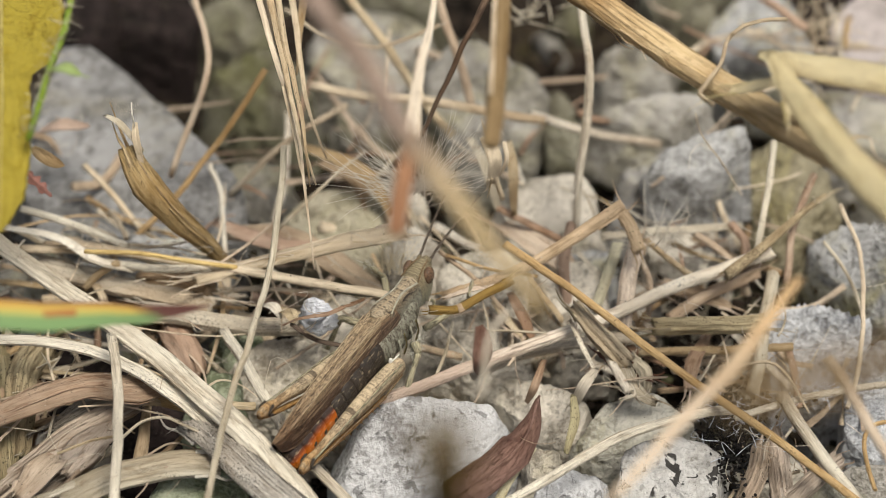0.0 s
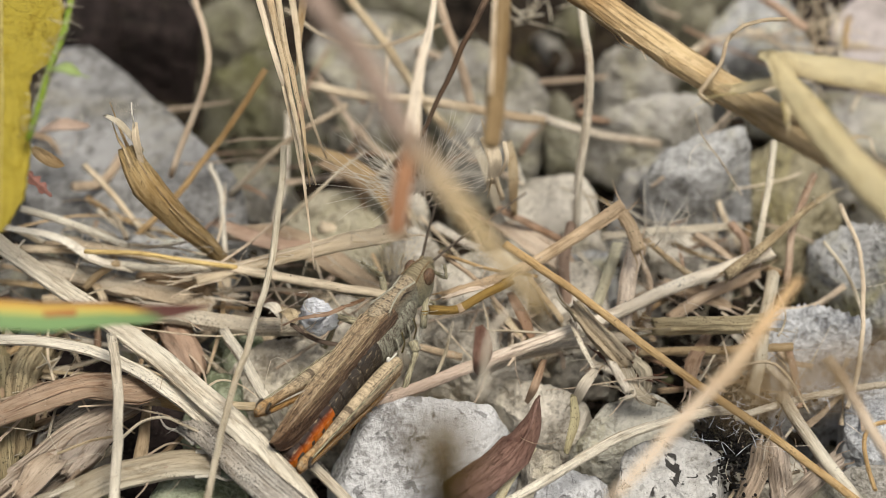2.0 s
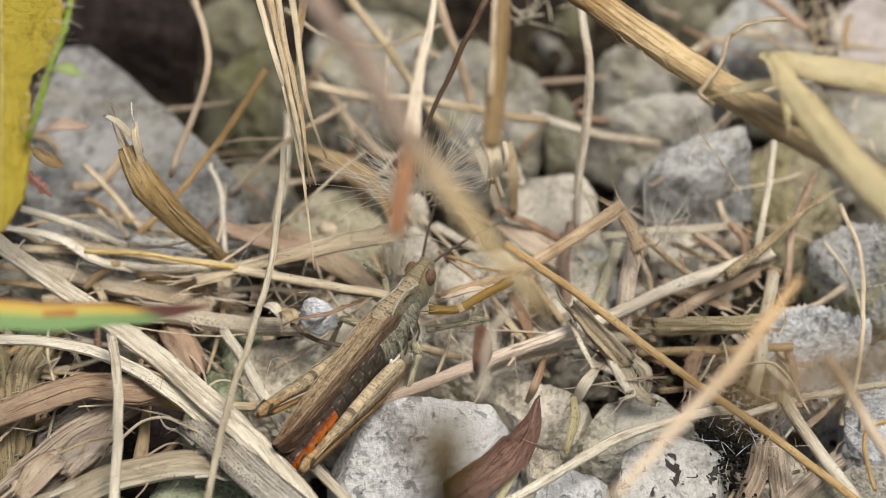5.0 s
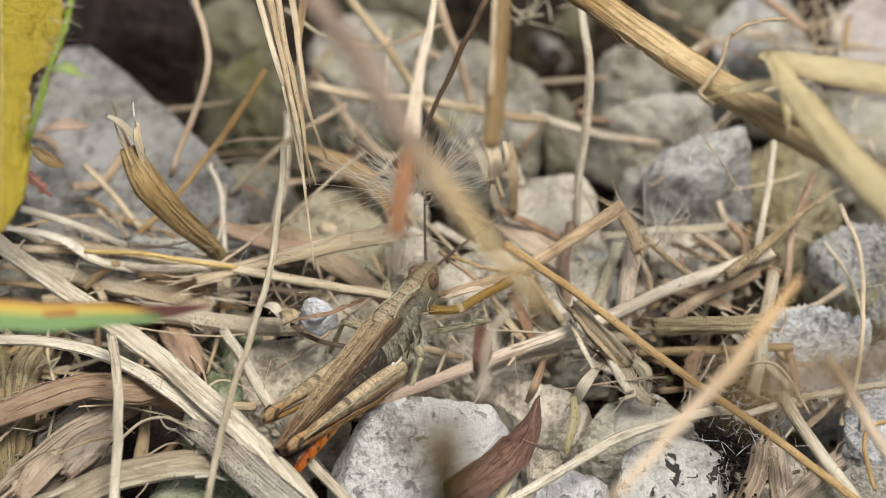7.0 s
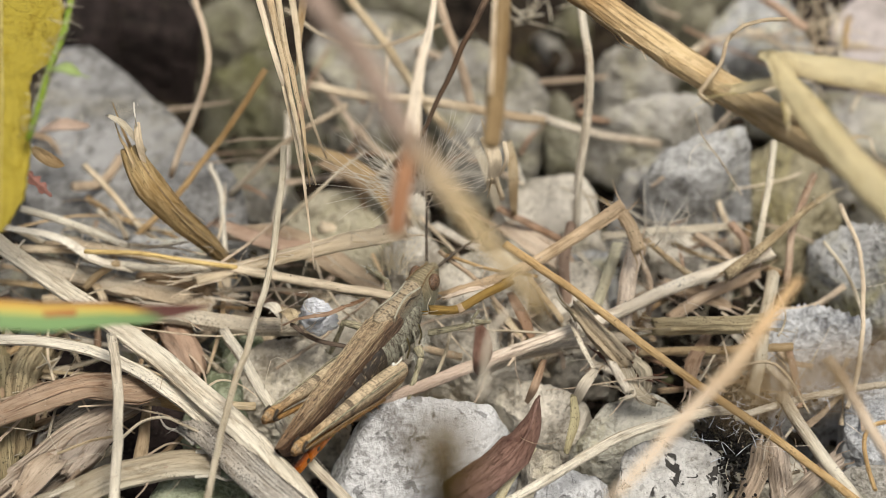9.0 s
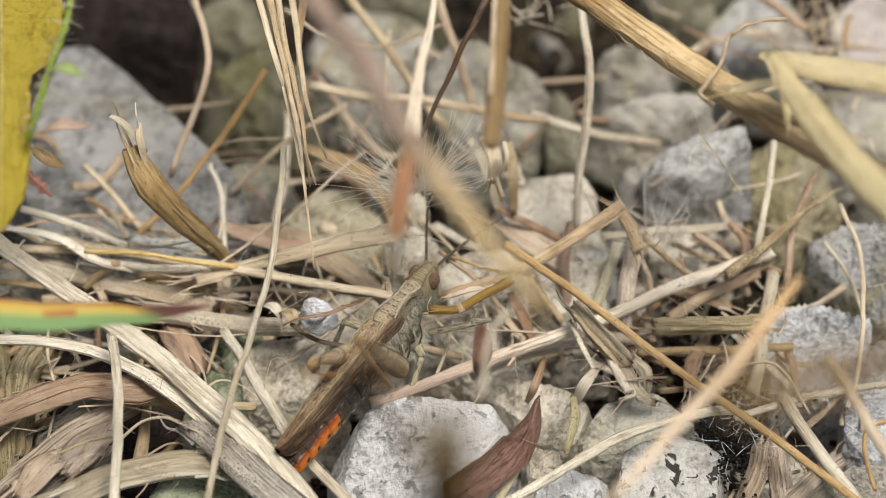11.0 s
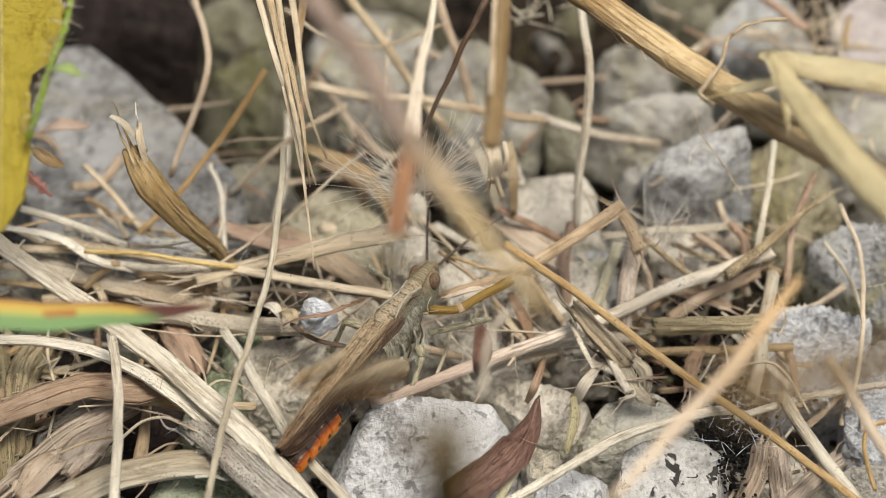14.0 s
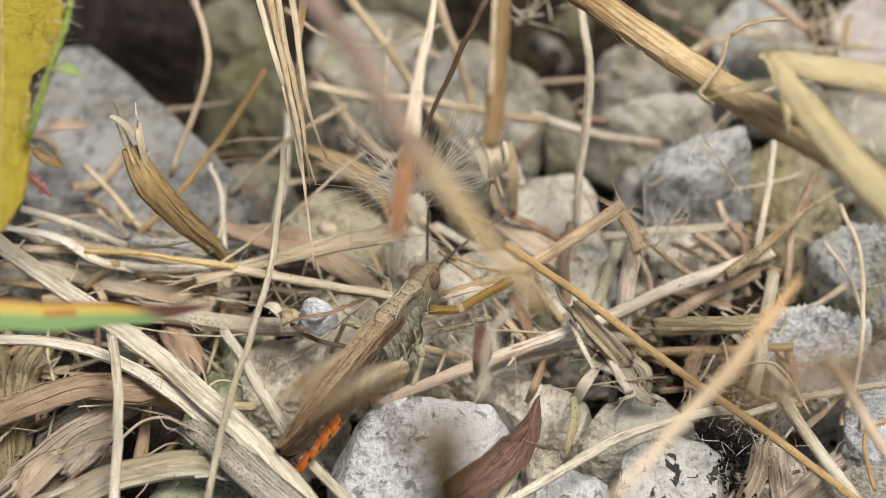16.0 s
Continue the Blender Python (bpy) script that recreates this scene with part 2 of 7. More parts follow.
rock_pink = stone_material("pinkish_limestone", (0.62, 0.55, 0.52), (0.50, 0.44, 0.41), (0.30, 0.26, 0.24), stain_at=0.75, pit=0.2)
rock_block = stone_material("block_limestone", (0.465, 0.448, 0.423), (0.316, 0.303, 0.282), (0.133, 0.124, 0.108), stain=(0.36, 0.32, 0.15), stain_at=0.59, pit=0.4)
rock_crumb = stone_material("crumbly_limestone", (0.318, 0.281, 0.19), (0.22, 0.19, 0.116), (0.0796, 0.0643, 0.0367), stain=(0.38, 0.33, 0.10), stain_at=0.58, pit=0.9)
rock_blue = stone_material("blue_grey_limestone", (0.699, 0.706, 0.713), (0.48, 0.488, 0.495), (0.204, 0.204, 0.212), stain_at=0.72, pit=0.7)
rock_lime = stone_material("lichen_tan_limestone", (0.56, 0.53, 0.45), (0.42, 0.40, 0.33), (0.22, 0.20, 0.15), stain=(0.50, 0.45, 0.22), stain_at=0.62, pit=0.3)
black_crust = stone_material("black_lichen_crust", (0.03, 0.028, 0.026), (0.016, 0.014, 0.013), (0.006, 0.005, 0.005), stain_at=0.8)
flake_mat = stone_material("bleached_flake_skin", (0.85, 0.86, 0.88), (0.74, 0.75, 0.78), (0.50, 0.51, 0.54), stain_at=0.8, pit=0.2)
rock_lichen = stone_material("black_lichen_limestone", (0.64, 0.62, 0.58), (0.48, 0.46, 0.42), (0.26, 0.24, 0.21), stain=(0.012, 0.011, 0.010), stain_scale=340.0, stain_at=0.60, lichen=0.95, lichen_at=0.55)
rock_green = stone_material("green_stained_limestone", (0.46, 0.49, 0.35), (0.35, 0.38, 0.26), (0.15, 0.17, 0.10), stain=(0.24, 0.30, 0.14), stain_at=0.55)
# brown soil, with the shade of the deep gaps put into its colour
soil_mat = stone_material("soil_with_gap_shade", (0.0413, 0.0286, 0.0198), (0.0209, 0.0149, 0.0105), (0.0077, 0.00605, 0.0044), stain=(0.07, 0.06, 0.02), stain_at=0.6)


def stripe_material(name, width):
    """A grass blade whose colour runs across it: green, then yellow and orange, with a dark red rim."""
    m, t, b = blank(name, 0.4)
    uv = put(t, "ShaderNodeTexCoord").outputs["UV"]
    sep = put(t, "ShaderNodeSeparateXYZ", {0: uv})
    n = noisy(t, scaled(t, uv, (0.15, 0.8, 1)), 1.0, 3.0)
    v = calc(t, "ADD", calc(t, "DIVIDE", sep.outputs[1], math.pi * width), calc(t, "MULTIPLY", calc(t, "SUBTRACT", n, 0.5), 0.14))
    col = ramp(t, v, ((0.48, (0.22, 0.34, 0.14)), (0.53, (0.42, 0.42, 0.13)), (0.59, (0.56, 0.39, 0.09)), (0.66, (0.50, 0.29, 0.08)), (0.70, (0.20, 0.07, 0.045))))
    patch = ramp(t, calc(t, "ABSOLUTE", calc(t, "SUBTRACT", calc(t, "ADD", sep.outputs[0], calc(t, "MULTIPLY", n, 1.6)), 5.4), 0.0), ((0.9, 1.0), (2.3, 0.0)))
    band = ramp(t, calc(t, "ABSOLUTE", calc(t, "SUBTRACT", v, 0.535), 0.0), ((0.02, 0.85), (0.055, 0.0)))
    col = mix(t, calc(t, "MULTIPLY", patch, band), col, (0.36, 0.12, 0.045))
    tip = ramp(t, calc(t, "ADD", calc(t, "DIVIDE", calc(t, "ADD", sep.outputs[0], calc(t, "MULTIPLY", v, 3.0)), 20.0), calc(t, "MULTIPLY", n, 0.05)), ((0.58, 0.0), (0.66, 1.0)))
    col = mix(t, tip, col, (0.13, 0.055, 0.045))
    t.links.new(col, b.inputs["Base Color"])
    tr = put(t, "ShaderNodeBsdfTranslucent", {"Color": col})
    mx = put(t, "ShaderNodeMixShader", {0: 0.2, 1: b.outputs[0], 2: tr.outputs[0]})
    t.links.new(mx.outputs[0], t.nodes["Material Output"].inputs[0])
    return m


leaf_stripe = stripe_material("striped_blade", 2.5)


# ---- shape helpers ----
def mesh_from(name, verts, faces, mat, uvs=None, smooth=True):
    me = bpy.data.meshes.new(name)
    if uvs is not None:
        v = np.array([tuple(q) for q in verts])
        f = np.array([(q[0], q[1], q[2], q[-1]) for q in faces])
        vol = np.einsum("ij,ij->i", v[f[:, 0]], np.cross(v[f[:, 1]], v[f[:, 2]]) + np.cross(v[f[:, 2]], v[f[:, 3]])).sum()
        if vol < 0:
            faces = [tuple(reversed(q)) for q in faces]
            uvs = [tuple(reversed(q)) for q in uvs]
    me.from_pydata([tuple(v) for v in verts], [], faces)
    if uvs is not None:
        layer = me.uv_layers.new(name="UVMap")
        flat = [c for f in uvs for q in f for c in q]
        layer.data.foreach_set("uv", flat)
    me.materials.append(mat)
    me.polygons.foreach_set("use_smooth", [smooth] * len(me.polygons))
    me.update()
    return me


def spline(pts, steps):
    """Catmull-Rom through the points."""
    pts = [Vector(q) for q in pts]
    if len(pts) == 2:
        return [pts[0].lerp(pts[1], i / steps) for i in range(steps + 1)]
    ext = [2 * pts[0] - pts[1]] + pts + [2 * pts[-1] - pts[-2]]
    out = []
    n = len(pts) - 1
    for i in range(steps + 1):
        x = min(i / steps * n, n - 1e-6)
        k, f = int(x), x - int(x)
        a, b, c, d = ext[k:k + 4]
        out.append(0.5 * (2 * b + (c - a) * f + (2 * a - 5 * b + 4 * c - d) * f * f + (3 * b - a - 3 * c + d) * f ** 3))
    return out


def sweep(path, width, flat=1.0, n=12, steps=0, profile=None, curl=0.0, ridge=0.03, ridges=7, lean=0.0, torn=0.4, rough=0.05, seed=0, twist=0.0, wave=0.0):
    """Vertices, faces and UVs (all in mm) of a stem or blade along a path. flat: thickness over width; curl: how far the edges rise;
    lean: degrees of roll; profile(s): width factor."""
    rnd = random.Random(seed)
    length = sum((Vector(path[i + 1]) - Vector(path[i])).length for i in range(len(path) - 1))
    steps = steps or int(max(14, min(60, length / 0.8)))
    line = spline(path, steps)
    if wave:
        o = Vector((seed * 3.7, seed * 1.3, 0.5))
        line = [q + wave * noise.noise_vector(q * 0.16 + o) + 0.35 * wave * noise.noise_vector(q * 0.5 + o) for q in line]
    verts, faces, uvs = [], [], []
    side = None
    run = 0.0
    rows = []
    for i, q in enumerate(line):
        tan = (line[min(i + 1, steps)] - line[max(i - 1, 0)]).normalized()
        if side is None:
            side = tan.cross(Vector((0, 0, 1)))
            side = side.normalized() if side.length > 1e-3 else Vector((1, 0, 0))
            side = Matrix.Rotation(radians(lean), 3, tan) @ side
        else:
            side = (side - side.dot(tan) * tan).normalized()
            side = Matrix.Rotation(radians(twist / steps), 3, tan) @ side
        nor = side.cross(tan)
        if i:
            run += (q - line[i - 1]).length
        s = i / steps
        w = 0.5 * width * (profile(s) if profile else 1.0)
        for k in range(n):
            a = 2 * math.pi * k / n - math.pi / 2
            ca, sa = math.cos(a), math.sin(a)
            r = 1 + ridge * math.sin(ridges * a + 0.8 * math.sin(run * 0.3 + seed)) + rough * noise.noise((run * 0.35 + seed * 7.1, 1.7 * ca, 1.7 * sa))
            p = q + side * (w * r * ca) + nor * (w * flat * r * sa + curl * w * ca * ca)
            if torn and i in (0, steps):
                p += tan * (rnd.uniform(-0.2, torn) * w * (1 if i else -1))
            verts.append(p)
        rows.append((run, w))
    for i in range(steps):
        for k in range(n):
            k2 = (k + 1) % n
            faces.append((i * n + k, i * n + k2, (i + 1) * n + k2, (i + 1) * n + k))
            v0, v1 = 2 * math.pi * k / n * 0.5 * width, 2 * math.pi * (k + 1) / n * 0.5 * width
            uvs.append(((rows[i][0], v0), (rows[i][0], v1), (rows[i + 1][0], v1), (rows[i + 1][0], v0)))
    for i, ring in ((0, range(n - 1, -1, -1)), (steps, range(n))):
        c = len(verts)
        mid = sum((verts[i * n + k] for k in range(n)), Vector()) / n
        verts.append(mid)
        ring = list(ring)
        for j in range(n):
            faces.append((i * n + ring[j], i * n + ring[(j + 1) % n], c))
            uvs.append(((0, 0), (0.3, 0.1), (0.1, 0.3)))
    return verts, faces, uvs


def joined(parts):
    verts, faces, uvs = [], [], []
    for v, f, u in parts:
        o = len(verts)
        verts += v
        faces += [tuple(k + o for k in q) for q in f]
        uvs += u
    return verts, faces, uvs


def thing(name, geo, mat, label, category, group="", kind=""):
    """A top-level object from geometry in mm, its origin at its own middle."""
    verts, faces, uvs = geo
    mid = sum((Vector(v) for v in verts), Vector()) / len(verts)
    ob = new(name, mesh_from(name, [(Vector(v) - mid) * MM for v in verts], faces, mat, uvs))
    ob.location = mid * MM
    return tagged(ob, label, category, group, kind)


def part(name, geo, mat, parent, label=""):
    """A mesh under a thing, in the thing's own space (mm)."""
    verts, faces, uvs = geo
    ob = new(name, mesh_from(name, [Vector(v) * MM for v in verts], faces, mat, uvs))
    ob.parent = parent
    return tagged(ob, label)


COUNT = [0]


def stem(path, width, mat=None, label="dry straw stem lying on the gravel", name="straw", category="straw", group="", strands=None, nodes=(), rib=0.0, fray=0, **kw):
    """A stem or blade, with fibres that peel off its skin and swollen nodes as parts."""
    COUNT[0] += 1
    kw.setdefault("wave", 0.25)
    seed = COUNT[0]
    mat = mat or straw_pale
    geo = sweep(path, width, seed=seed, **kw)
    mid = sum((Vector(v) for v in geo[0]), Vector()) / len(geo[0])
    ob = thing(name, geo, mat, label, category, group)
    n = kw.get("n", 12)
    rows = (len(geo[0]) - 2) // n
    rnd = random.Random(seed * 31)
    if strands is None:
        strands = int(min(5, width * 3)) if rows > 16 and width > 0.45 else 0
    for _ in range(strands):
        k = rnd.randrange(int(0.08 * n), max(2, int(0.95 * n)))
        i0 = rnd.randrange(0, rows - 8)
        i1 = min(rows - 1, i0 + rnd.randrange(6, 16))
        pts = []
        for i in range(i0, i1, 2):
            ring = geo[0][i * n:(i + 1) * n]
            c = sum(ring, Vector()) / n
            out = (ring[k] - c).normalized()
            f = (i - i0) / max(1, i1 - i0)
            pts.append(ring[k] + out * (0.02 + rnd.choice((0.0, 0.1, 0.35)) * f * f * width) - mid)
        if len(pts) > 2:
            part("fibre", sweep(pts, 0.07 + 0.05 * width, flat=0.5, n=5, steps=12, torn=0, profile=lambda s: 1.0 - 0.7 * s), mat, ob)
    for j in range(fray):
        k = rnd.randrange(n)
        end = 0 if j % 2 == 0 else rows - 1
        ring = geo[0][end * n:(end + 1) * n]
        inner = geo[0][(3 if end == 0 else end - 3) * n:][:n]
        c, d = sum(ring, Vector()) / n, sum(inner, Vector()) / n
        out = (c - d).normalized()
        off = (ring[k] - c)
        ln = width * rnd.uniform(0.5, 1.8)
        pts = [inner[k] * 0.6 + ring[k] * 0.4 - mid, ring[k] - mid, ring[k] + out * ln * 0.5 + off * rnd.uniform(0, 0.5) - mid, ring[k] + out * ln + off * rnd.uniform(-0.4, 1.4) + Vector((0, 0, rnd.gauss(0, 0.2) * width)) - mid]
        part("splinter", sweep(pts, 0.10 + 0.16 * width, flat=0.35, n=5, steps=10, torn=0, profile=lambda s: 1.0 - 0.85 * s), mat, ob)
    if rib:
        pts = [geo[0][i * n + n // 2] - mid for i in range(0, rows - 1, 2)]
        part("midrib", sweep(pts, rib, flat=0.6, n=6, torn=0, profile=lambda s: 1.0 - 0.75 * s), mat, ob)
    for at in nodes:
        i = int(at * (rows - 1))
        ring = geo[0][i * n:(i + 1) * n]
        nxt = geo[0][min(rows - 1, i + 1) * n:(min(rows - 1, i + 1) + 1) * n]
        c, d = sum(ring, Vector()) / n, sum(nxt, Vector()) / n
        t = (d - c).normalized()
        part("node", sweep([c - t * 0.35 * width - mid, c - mid, c + t * 0.35 * width - mid], width * 1.02, flat=kw.get("flat", 1.0), n=14, steps=8, torn=0, profile=lambda s: 0.97 + 0.16 * math.sin(math.pi * s)), straw_brown, ob, "darker swollen node")
    return ob


def blade(path, width, mat=None, label="dry flat grass blade on the gravel", flat=0.18, curl=0.25, **kw):
    kw.setdefault("profile", lambda s: 0.35 + 0.65 * math.sin(math.pi * (0.12 + 0.8 * s)))
    return stem(path, width, mat, label, "dry_grass_blade", "grass blade", flat=flat, curl=curl, ridges=9, **kw)


SPHERES = {}


def sphere(sub):
    if sub not in SPHERES:
        bm = bmesh.new()
        bmesh.ops.create_icosphere(bm, subdivisions=sub, radius=1.0)
        SPHERES[sub] = (np.array([v.co[:] for v in bm.verts]), [tuple(v.index for v in f.verts) for f in bm.faces])
        bm.free()
    return SPHERES[sub]


def rock_geo(corners, deep, seed, sub=5, sharp=40.0, bulge=0.3, rough=0.7, chips=9, slope=0.35):
    """A broken stone: a block whose upper rim runs through the corners, chipped by random planes, with a worn, pitted skin."""
    rnd = random.Random(seed)
    cs = np.array(corners, float)
    top = cs.mean(0)
    mid = top - np.array([0, 0, deep * 0.45])
    planes = []
    for i in range(len(cs)):
        a, b = cs[i], cs[(i + 1) % len(cs)]
        e = b - a
        nrm = np.array([e[1], -e[0], 0.0])
        nrm /= np.linalg.norm(nrm) + 1e-9
        m = (a + b) / 2
        if nrm @ (m - mid) < 0:
            nrm = -nrm
        nrm = nrm + np.array([0, 0, rnd.uniform(-0.05, slope)])
        nrm /= np.linalg.norm(nrm)
        planes.append((nrm, max(nrm @ (m - mid), 0.4)))
    u, s, vt = np.linalg.svd(cs - top)
    tn = vt[2] if vt[2][2] > 0 else -vt[2]
    planes.append((tn, tn @ (top - mid) + bulge))
    planes.append((np.array([0, 0, -1.0]), deep * 0.55))
    for _ in range(chips):
        v = np.array([rnd.gauss(0, 1), rnd.gauss(0, 1), rnd.uniform(0.1, 1.3)])
        v /= np.linalg.norm(v)
        planes.append((v, max(0.5, rnd.uniform(0.83, 0.97) * max(v @ (c - mid) for c in cs) + 0.3 * bulge)))
    dirs, faces = sphere(sub)
    tot = np.zeros(len(dirs))
    for nrm, h in planes:
        tot += np.clip(dirs @ nrm / h, 0, None) ** sharp
    r = tot ** (-1.0 / sharp)
    verts = []
    o = Vector((seed * 11.3, seed * 5.9, seed * 2.2))
    for d, q in zip(dirs, r):
        p = Vector(d) * float(q)
        w = p + 0.5 * noise.noise_vector(p * 0.6 + o)
        k = 0.6 * noise.noise(p * 0.22 + o) + 0.55 * (noise.voronoi(w * 0.26 + o)[0][0] - 0.5) + 0.4 * (noise.voronoi(w * 0.75 - o)[0][0] - 0.5)
        k += 0.25 * noise.noise(p * 1.3 + o) + 0.17 * noise.noise(p * 3.1 + o)
        crack = abs(noise.noise(w * 0.35 - o))
        k -= 0.2 * max(0.0, 1 - crack / 0.035) * max(0.0, noise.noise(p * 0.3 + 2 * o) + 0.2)
        verts.append(p + Vector(d) * rough * k + Vector(mid))
    return verts, faces, [[(0, 0)] * 3] * len(faces)


def stone(corners, deep, seed, mat=None, label="angular grey limestone pebble in the gravel", **kw):
    return thing("stone", rock_geo(corners, deep, seed, **kw), mat or rock_grey, label, "stone", "gravel stones")


# ---- ground ----
def ground_sheet():
    xs = [-40000, -4000, -600, -200] + [-90 + 3 * i for i in range(61)] + [200, 600, 4000, 40000]
    ys = [-40000, -4000, -600, -220] + [-110 + 3 * i for i in range(91)] + [300, 700, 4000, 40000]
    verts = []
    for y in ys:
        for x in xs:
            z = -8.0
            if abs(x) < 150 and -150 < y < 250:
                q = Vector((x, y, 0))
                z += 2.2 * noise.noise(q * 0.06) + 1.2 * noise.noise(q * 0.17) + 0.6 * noise.noise(q * 0.4)
            verts.append(Vector((x, y, z)) * MM)
    w = len(xs)
    faces = [(j * w + i, j * w + i + 1, (j + 1) * w + i + 1, (j + 1) * w + i) for j in range(len(ys) - 1) for i in range(w - 1)]
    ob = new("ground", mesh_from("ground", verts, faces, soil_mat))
    return tagged(ob, "dark soil under loose gravel, gap shade in its colour", "ground", kind="structure")


ground_sheet()

# ---- the stones, far to near ----
SLAB = "large grey limestone slab with pale scratches"
PALE = "pale whitish limestone pebble with fine cracks"
TAN = "tan limestone pebble among dry straw"
stone([(-29.04, 32.53, -1.00), (-25.49, 31.85, 0.00), (-24.57, 27.43, -1.00), (-26.15, 25.39, -2.00), (-28.15, 26.67, -2.00)], 9, 1, rock_dark_shaded, "dark purplish stone, deep shade in its colour")
stone([(-25.22, 31.11, 0.00), (-19.30, 31.48, 0.00), (-18.21, 28.15, -1.00), (-18.74, 26.31, -2.00), (-21.93, 27.18, -3.00), (-24.68, 27.95, -2.00)], 9, 2, rock_dark_shaded, "dark purplish stone, deep shade in its colour")
stone([(-27.59, 19.95, 1.00), (-25.34, 19.70, 2.40), (-23.01, 19.43, 3.60), (-21.31, 16.98, 4.00), (-18.58, 12.08, 4.20), (-15.26, 6.61, 3.20), (-13.24, 3.96, 2.00), (-13.67, 0.05, 1.00), (-18.30, -2.30, 0.50), (-26.45, -0.53, 0.00), (-29.25, 6.75, 0.00), (-29.33, 14.11, 0.50)], 12, 3, rock_slab, SLAB, sub=6, bulge=0.2, rough=0.35, chips=2)
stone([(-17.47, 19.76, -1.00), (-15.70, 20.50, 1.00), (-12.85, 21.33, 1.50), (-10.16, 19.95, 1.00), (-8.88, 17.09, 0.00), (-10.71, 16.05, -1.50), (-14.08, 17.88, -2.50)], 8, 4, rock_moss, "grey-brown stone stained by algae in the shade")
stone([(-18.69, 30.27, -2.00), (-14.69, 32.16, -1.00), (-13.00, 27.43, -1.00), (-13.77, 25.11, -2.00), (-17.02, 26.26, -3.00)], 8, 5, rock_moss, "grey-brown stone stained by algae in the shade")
stone([(-9.91, 23.94, 0.00), (-7.65, 25.73, 1.00), (-3.48, 25.40, 2.00), (-0.78, 23.29, 2.00), (-1.18, 19.47, 1.00), (-3.82, 17.76, 0.00), (-7.51, 18.76, -0.50), (-9.65, 21.47, -1.00)], 9, 6, rock_grey, "blurred grey limestone pebble in shade")
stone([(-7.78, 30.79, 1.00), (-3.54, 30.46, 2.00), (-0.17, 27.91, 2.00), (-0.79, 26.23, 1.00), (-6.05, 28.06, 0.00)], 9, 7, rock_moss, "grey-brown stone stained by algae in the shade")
stone([(-1.06, 20.16, 1.50), (0.65, 20.66, 3.00), (3.85, 17.92, 4.50), (6.29, 15.63, 4.50), (7.32, 14.12, 3.00), (6.58, 11.97, 1.50), (3.81, 11.32, 0.50), (0.24, 11.96, 0.50), (-1.29, 16.43, 0.50)], 10, 8, rock_grey, "grey limestone pebble behind the straw", sub=6)
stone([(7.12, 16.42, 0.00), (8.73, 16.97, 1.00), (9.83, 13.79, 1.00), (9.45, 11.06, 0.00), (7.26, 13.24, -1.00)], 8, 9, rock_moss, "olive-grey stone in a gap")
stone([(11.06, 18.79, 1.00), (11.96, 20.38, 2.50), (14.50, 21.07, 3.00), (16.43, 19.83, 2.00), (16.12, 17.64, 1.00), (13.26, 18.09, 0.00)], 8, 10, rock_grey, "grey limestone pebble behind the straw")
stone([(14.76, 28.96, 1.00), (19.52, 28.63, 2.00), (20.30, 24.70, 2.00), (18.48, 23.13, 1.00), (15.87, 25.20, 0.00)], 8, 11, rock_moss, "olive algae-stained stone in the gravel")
stone([(19.09, 24.32, 1.00), (20.94, 25.41, 2.50), (24.69, 26.14, 3.00), (26.34, 23.30, 2.50), (25.75, 21.32, 1.00), (22.50, 21.99, 0.00), (19.97, 22.40, 0.00)], 9, 13, rock_pale, "pale bluish limestone pebble")
stone([(28.59, 25.38, 1.00), (30.77, 26.48, 2.50), (33.76, 25.78, 3.00), (33.72, 20.51, 1.50), (29.43, 21.30, 0.00), (28.43, 23.80, 0.00)], 10, 14, rock_pink, "pinkish white smooth limestone pebble", rough=0.3)
stone([(10.49, 12.62, 1.50), (12.90, 12.87, 3.20), (15.64, 13.00, 4.00), (18.43, 12.15, 4.00), (19.07, 11.45, 3.00), (16.38, 10.42, 2.00), (12.92, 11.32, 1.00)], 7, 16, rock_grey, "flat grey limestone slab over a dark gap", chips=3)
stone([(10.00, 6.00, 2.00), (11.80, 5.97, 3.80), (15.18, 5.31, 5.00), (18.24, 6.14, 6.20), (20.88, 6.16, 5.60), (20.60, 4.11, 4.00), (17.03, 2.54, 3.00), (12.92, 3.90, 2.40)], 10, 12, rock_block, "grey limestone block with flat broken faces", chips=5, slope=0.1, rough=0.2, sub=6, sharp=110)
stone([(20.94, 8.64, 0.00), (21.84, 10.23, 1.50), (24.24, 10.17, 2.00), (26.22, 8.13, 2.00), (26.94, 5.51, 1.00), (25.09, 2.16, 0.00), (22.95, 1.49, -1.00), (21.18, 4.58, -1.00)], 9, 15, rock_crumb, "rough crumbly tan stone with yellow lichen", rough=1.3, sub=6, sharp=14)
stone([(26.71, 18.43, 0.00), (29.68, 16.44, 1.00), (32.68, 14.45, 1.00), (32.27, 9.90, 0.00), (27.85, 12.46, -1.00)], 8, 47, rock_grey, "grey limestone pebble in shade")
stone([(23.93, -1.43, 1.00), (25.10, -0.94, 3.20), (27.06, -1.97, 5.50), (30.39, -2.21, 5.50), (30.85, -8.57, -1.00), (29.01, -7.34, -1.00), (26.23, -4.04, -0.50), (24.24, -1.83, -0.50)], 12, 17, rock_pale, "pale grey limestone block with yellow lichen", sub=6, sharp=70, chips=0, slope=0.05, rough=0.35)
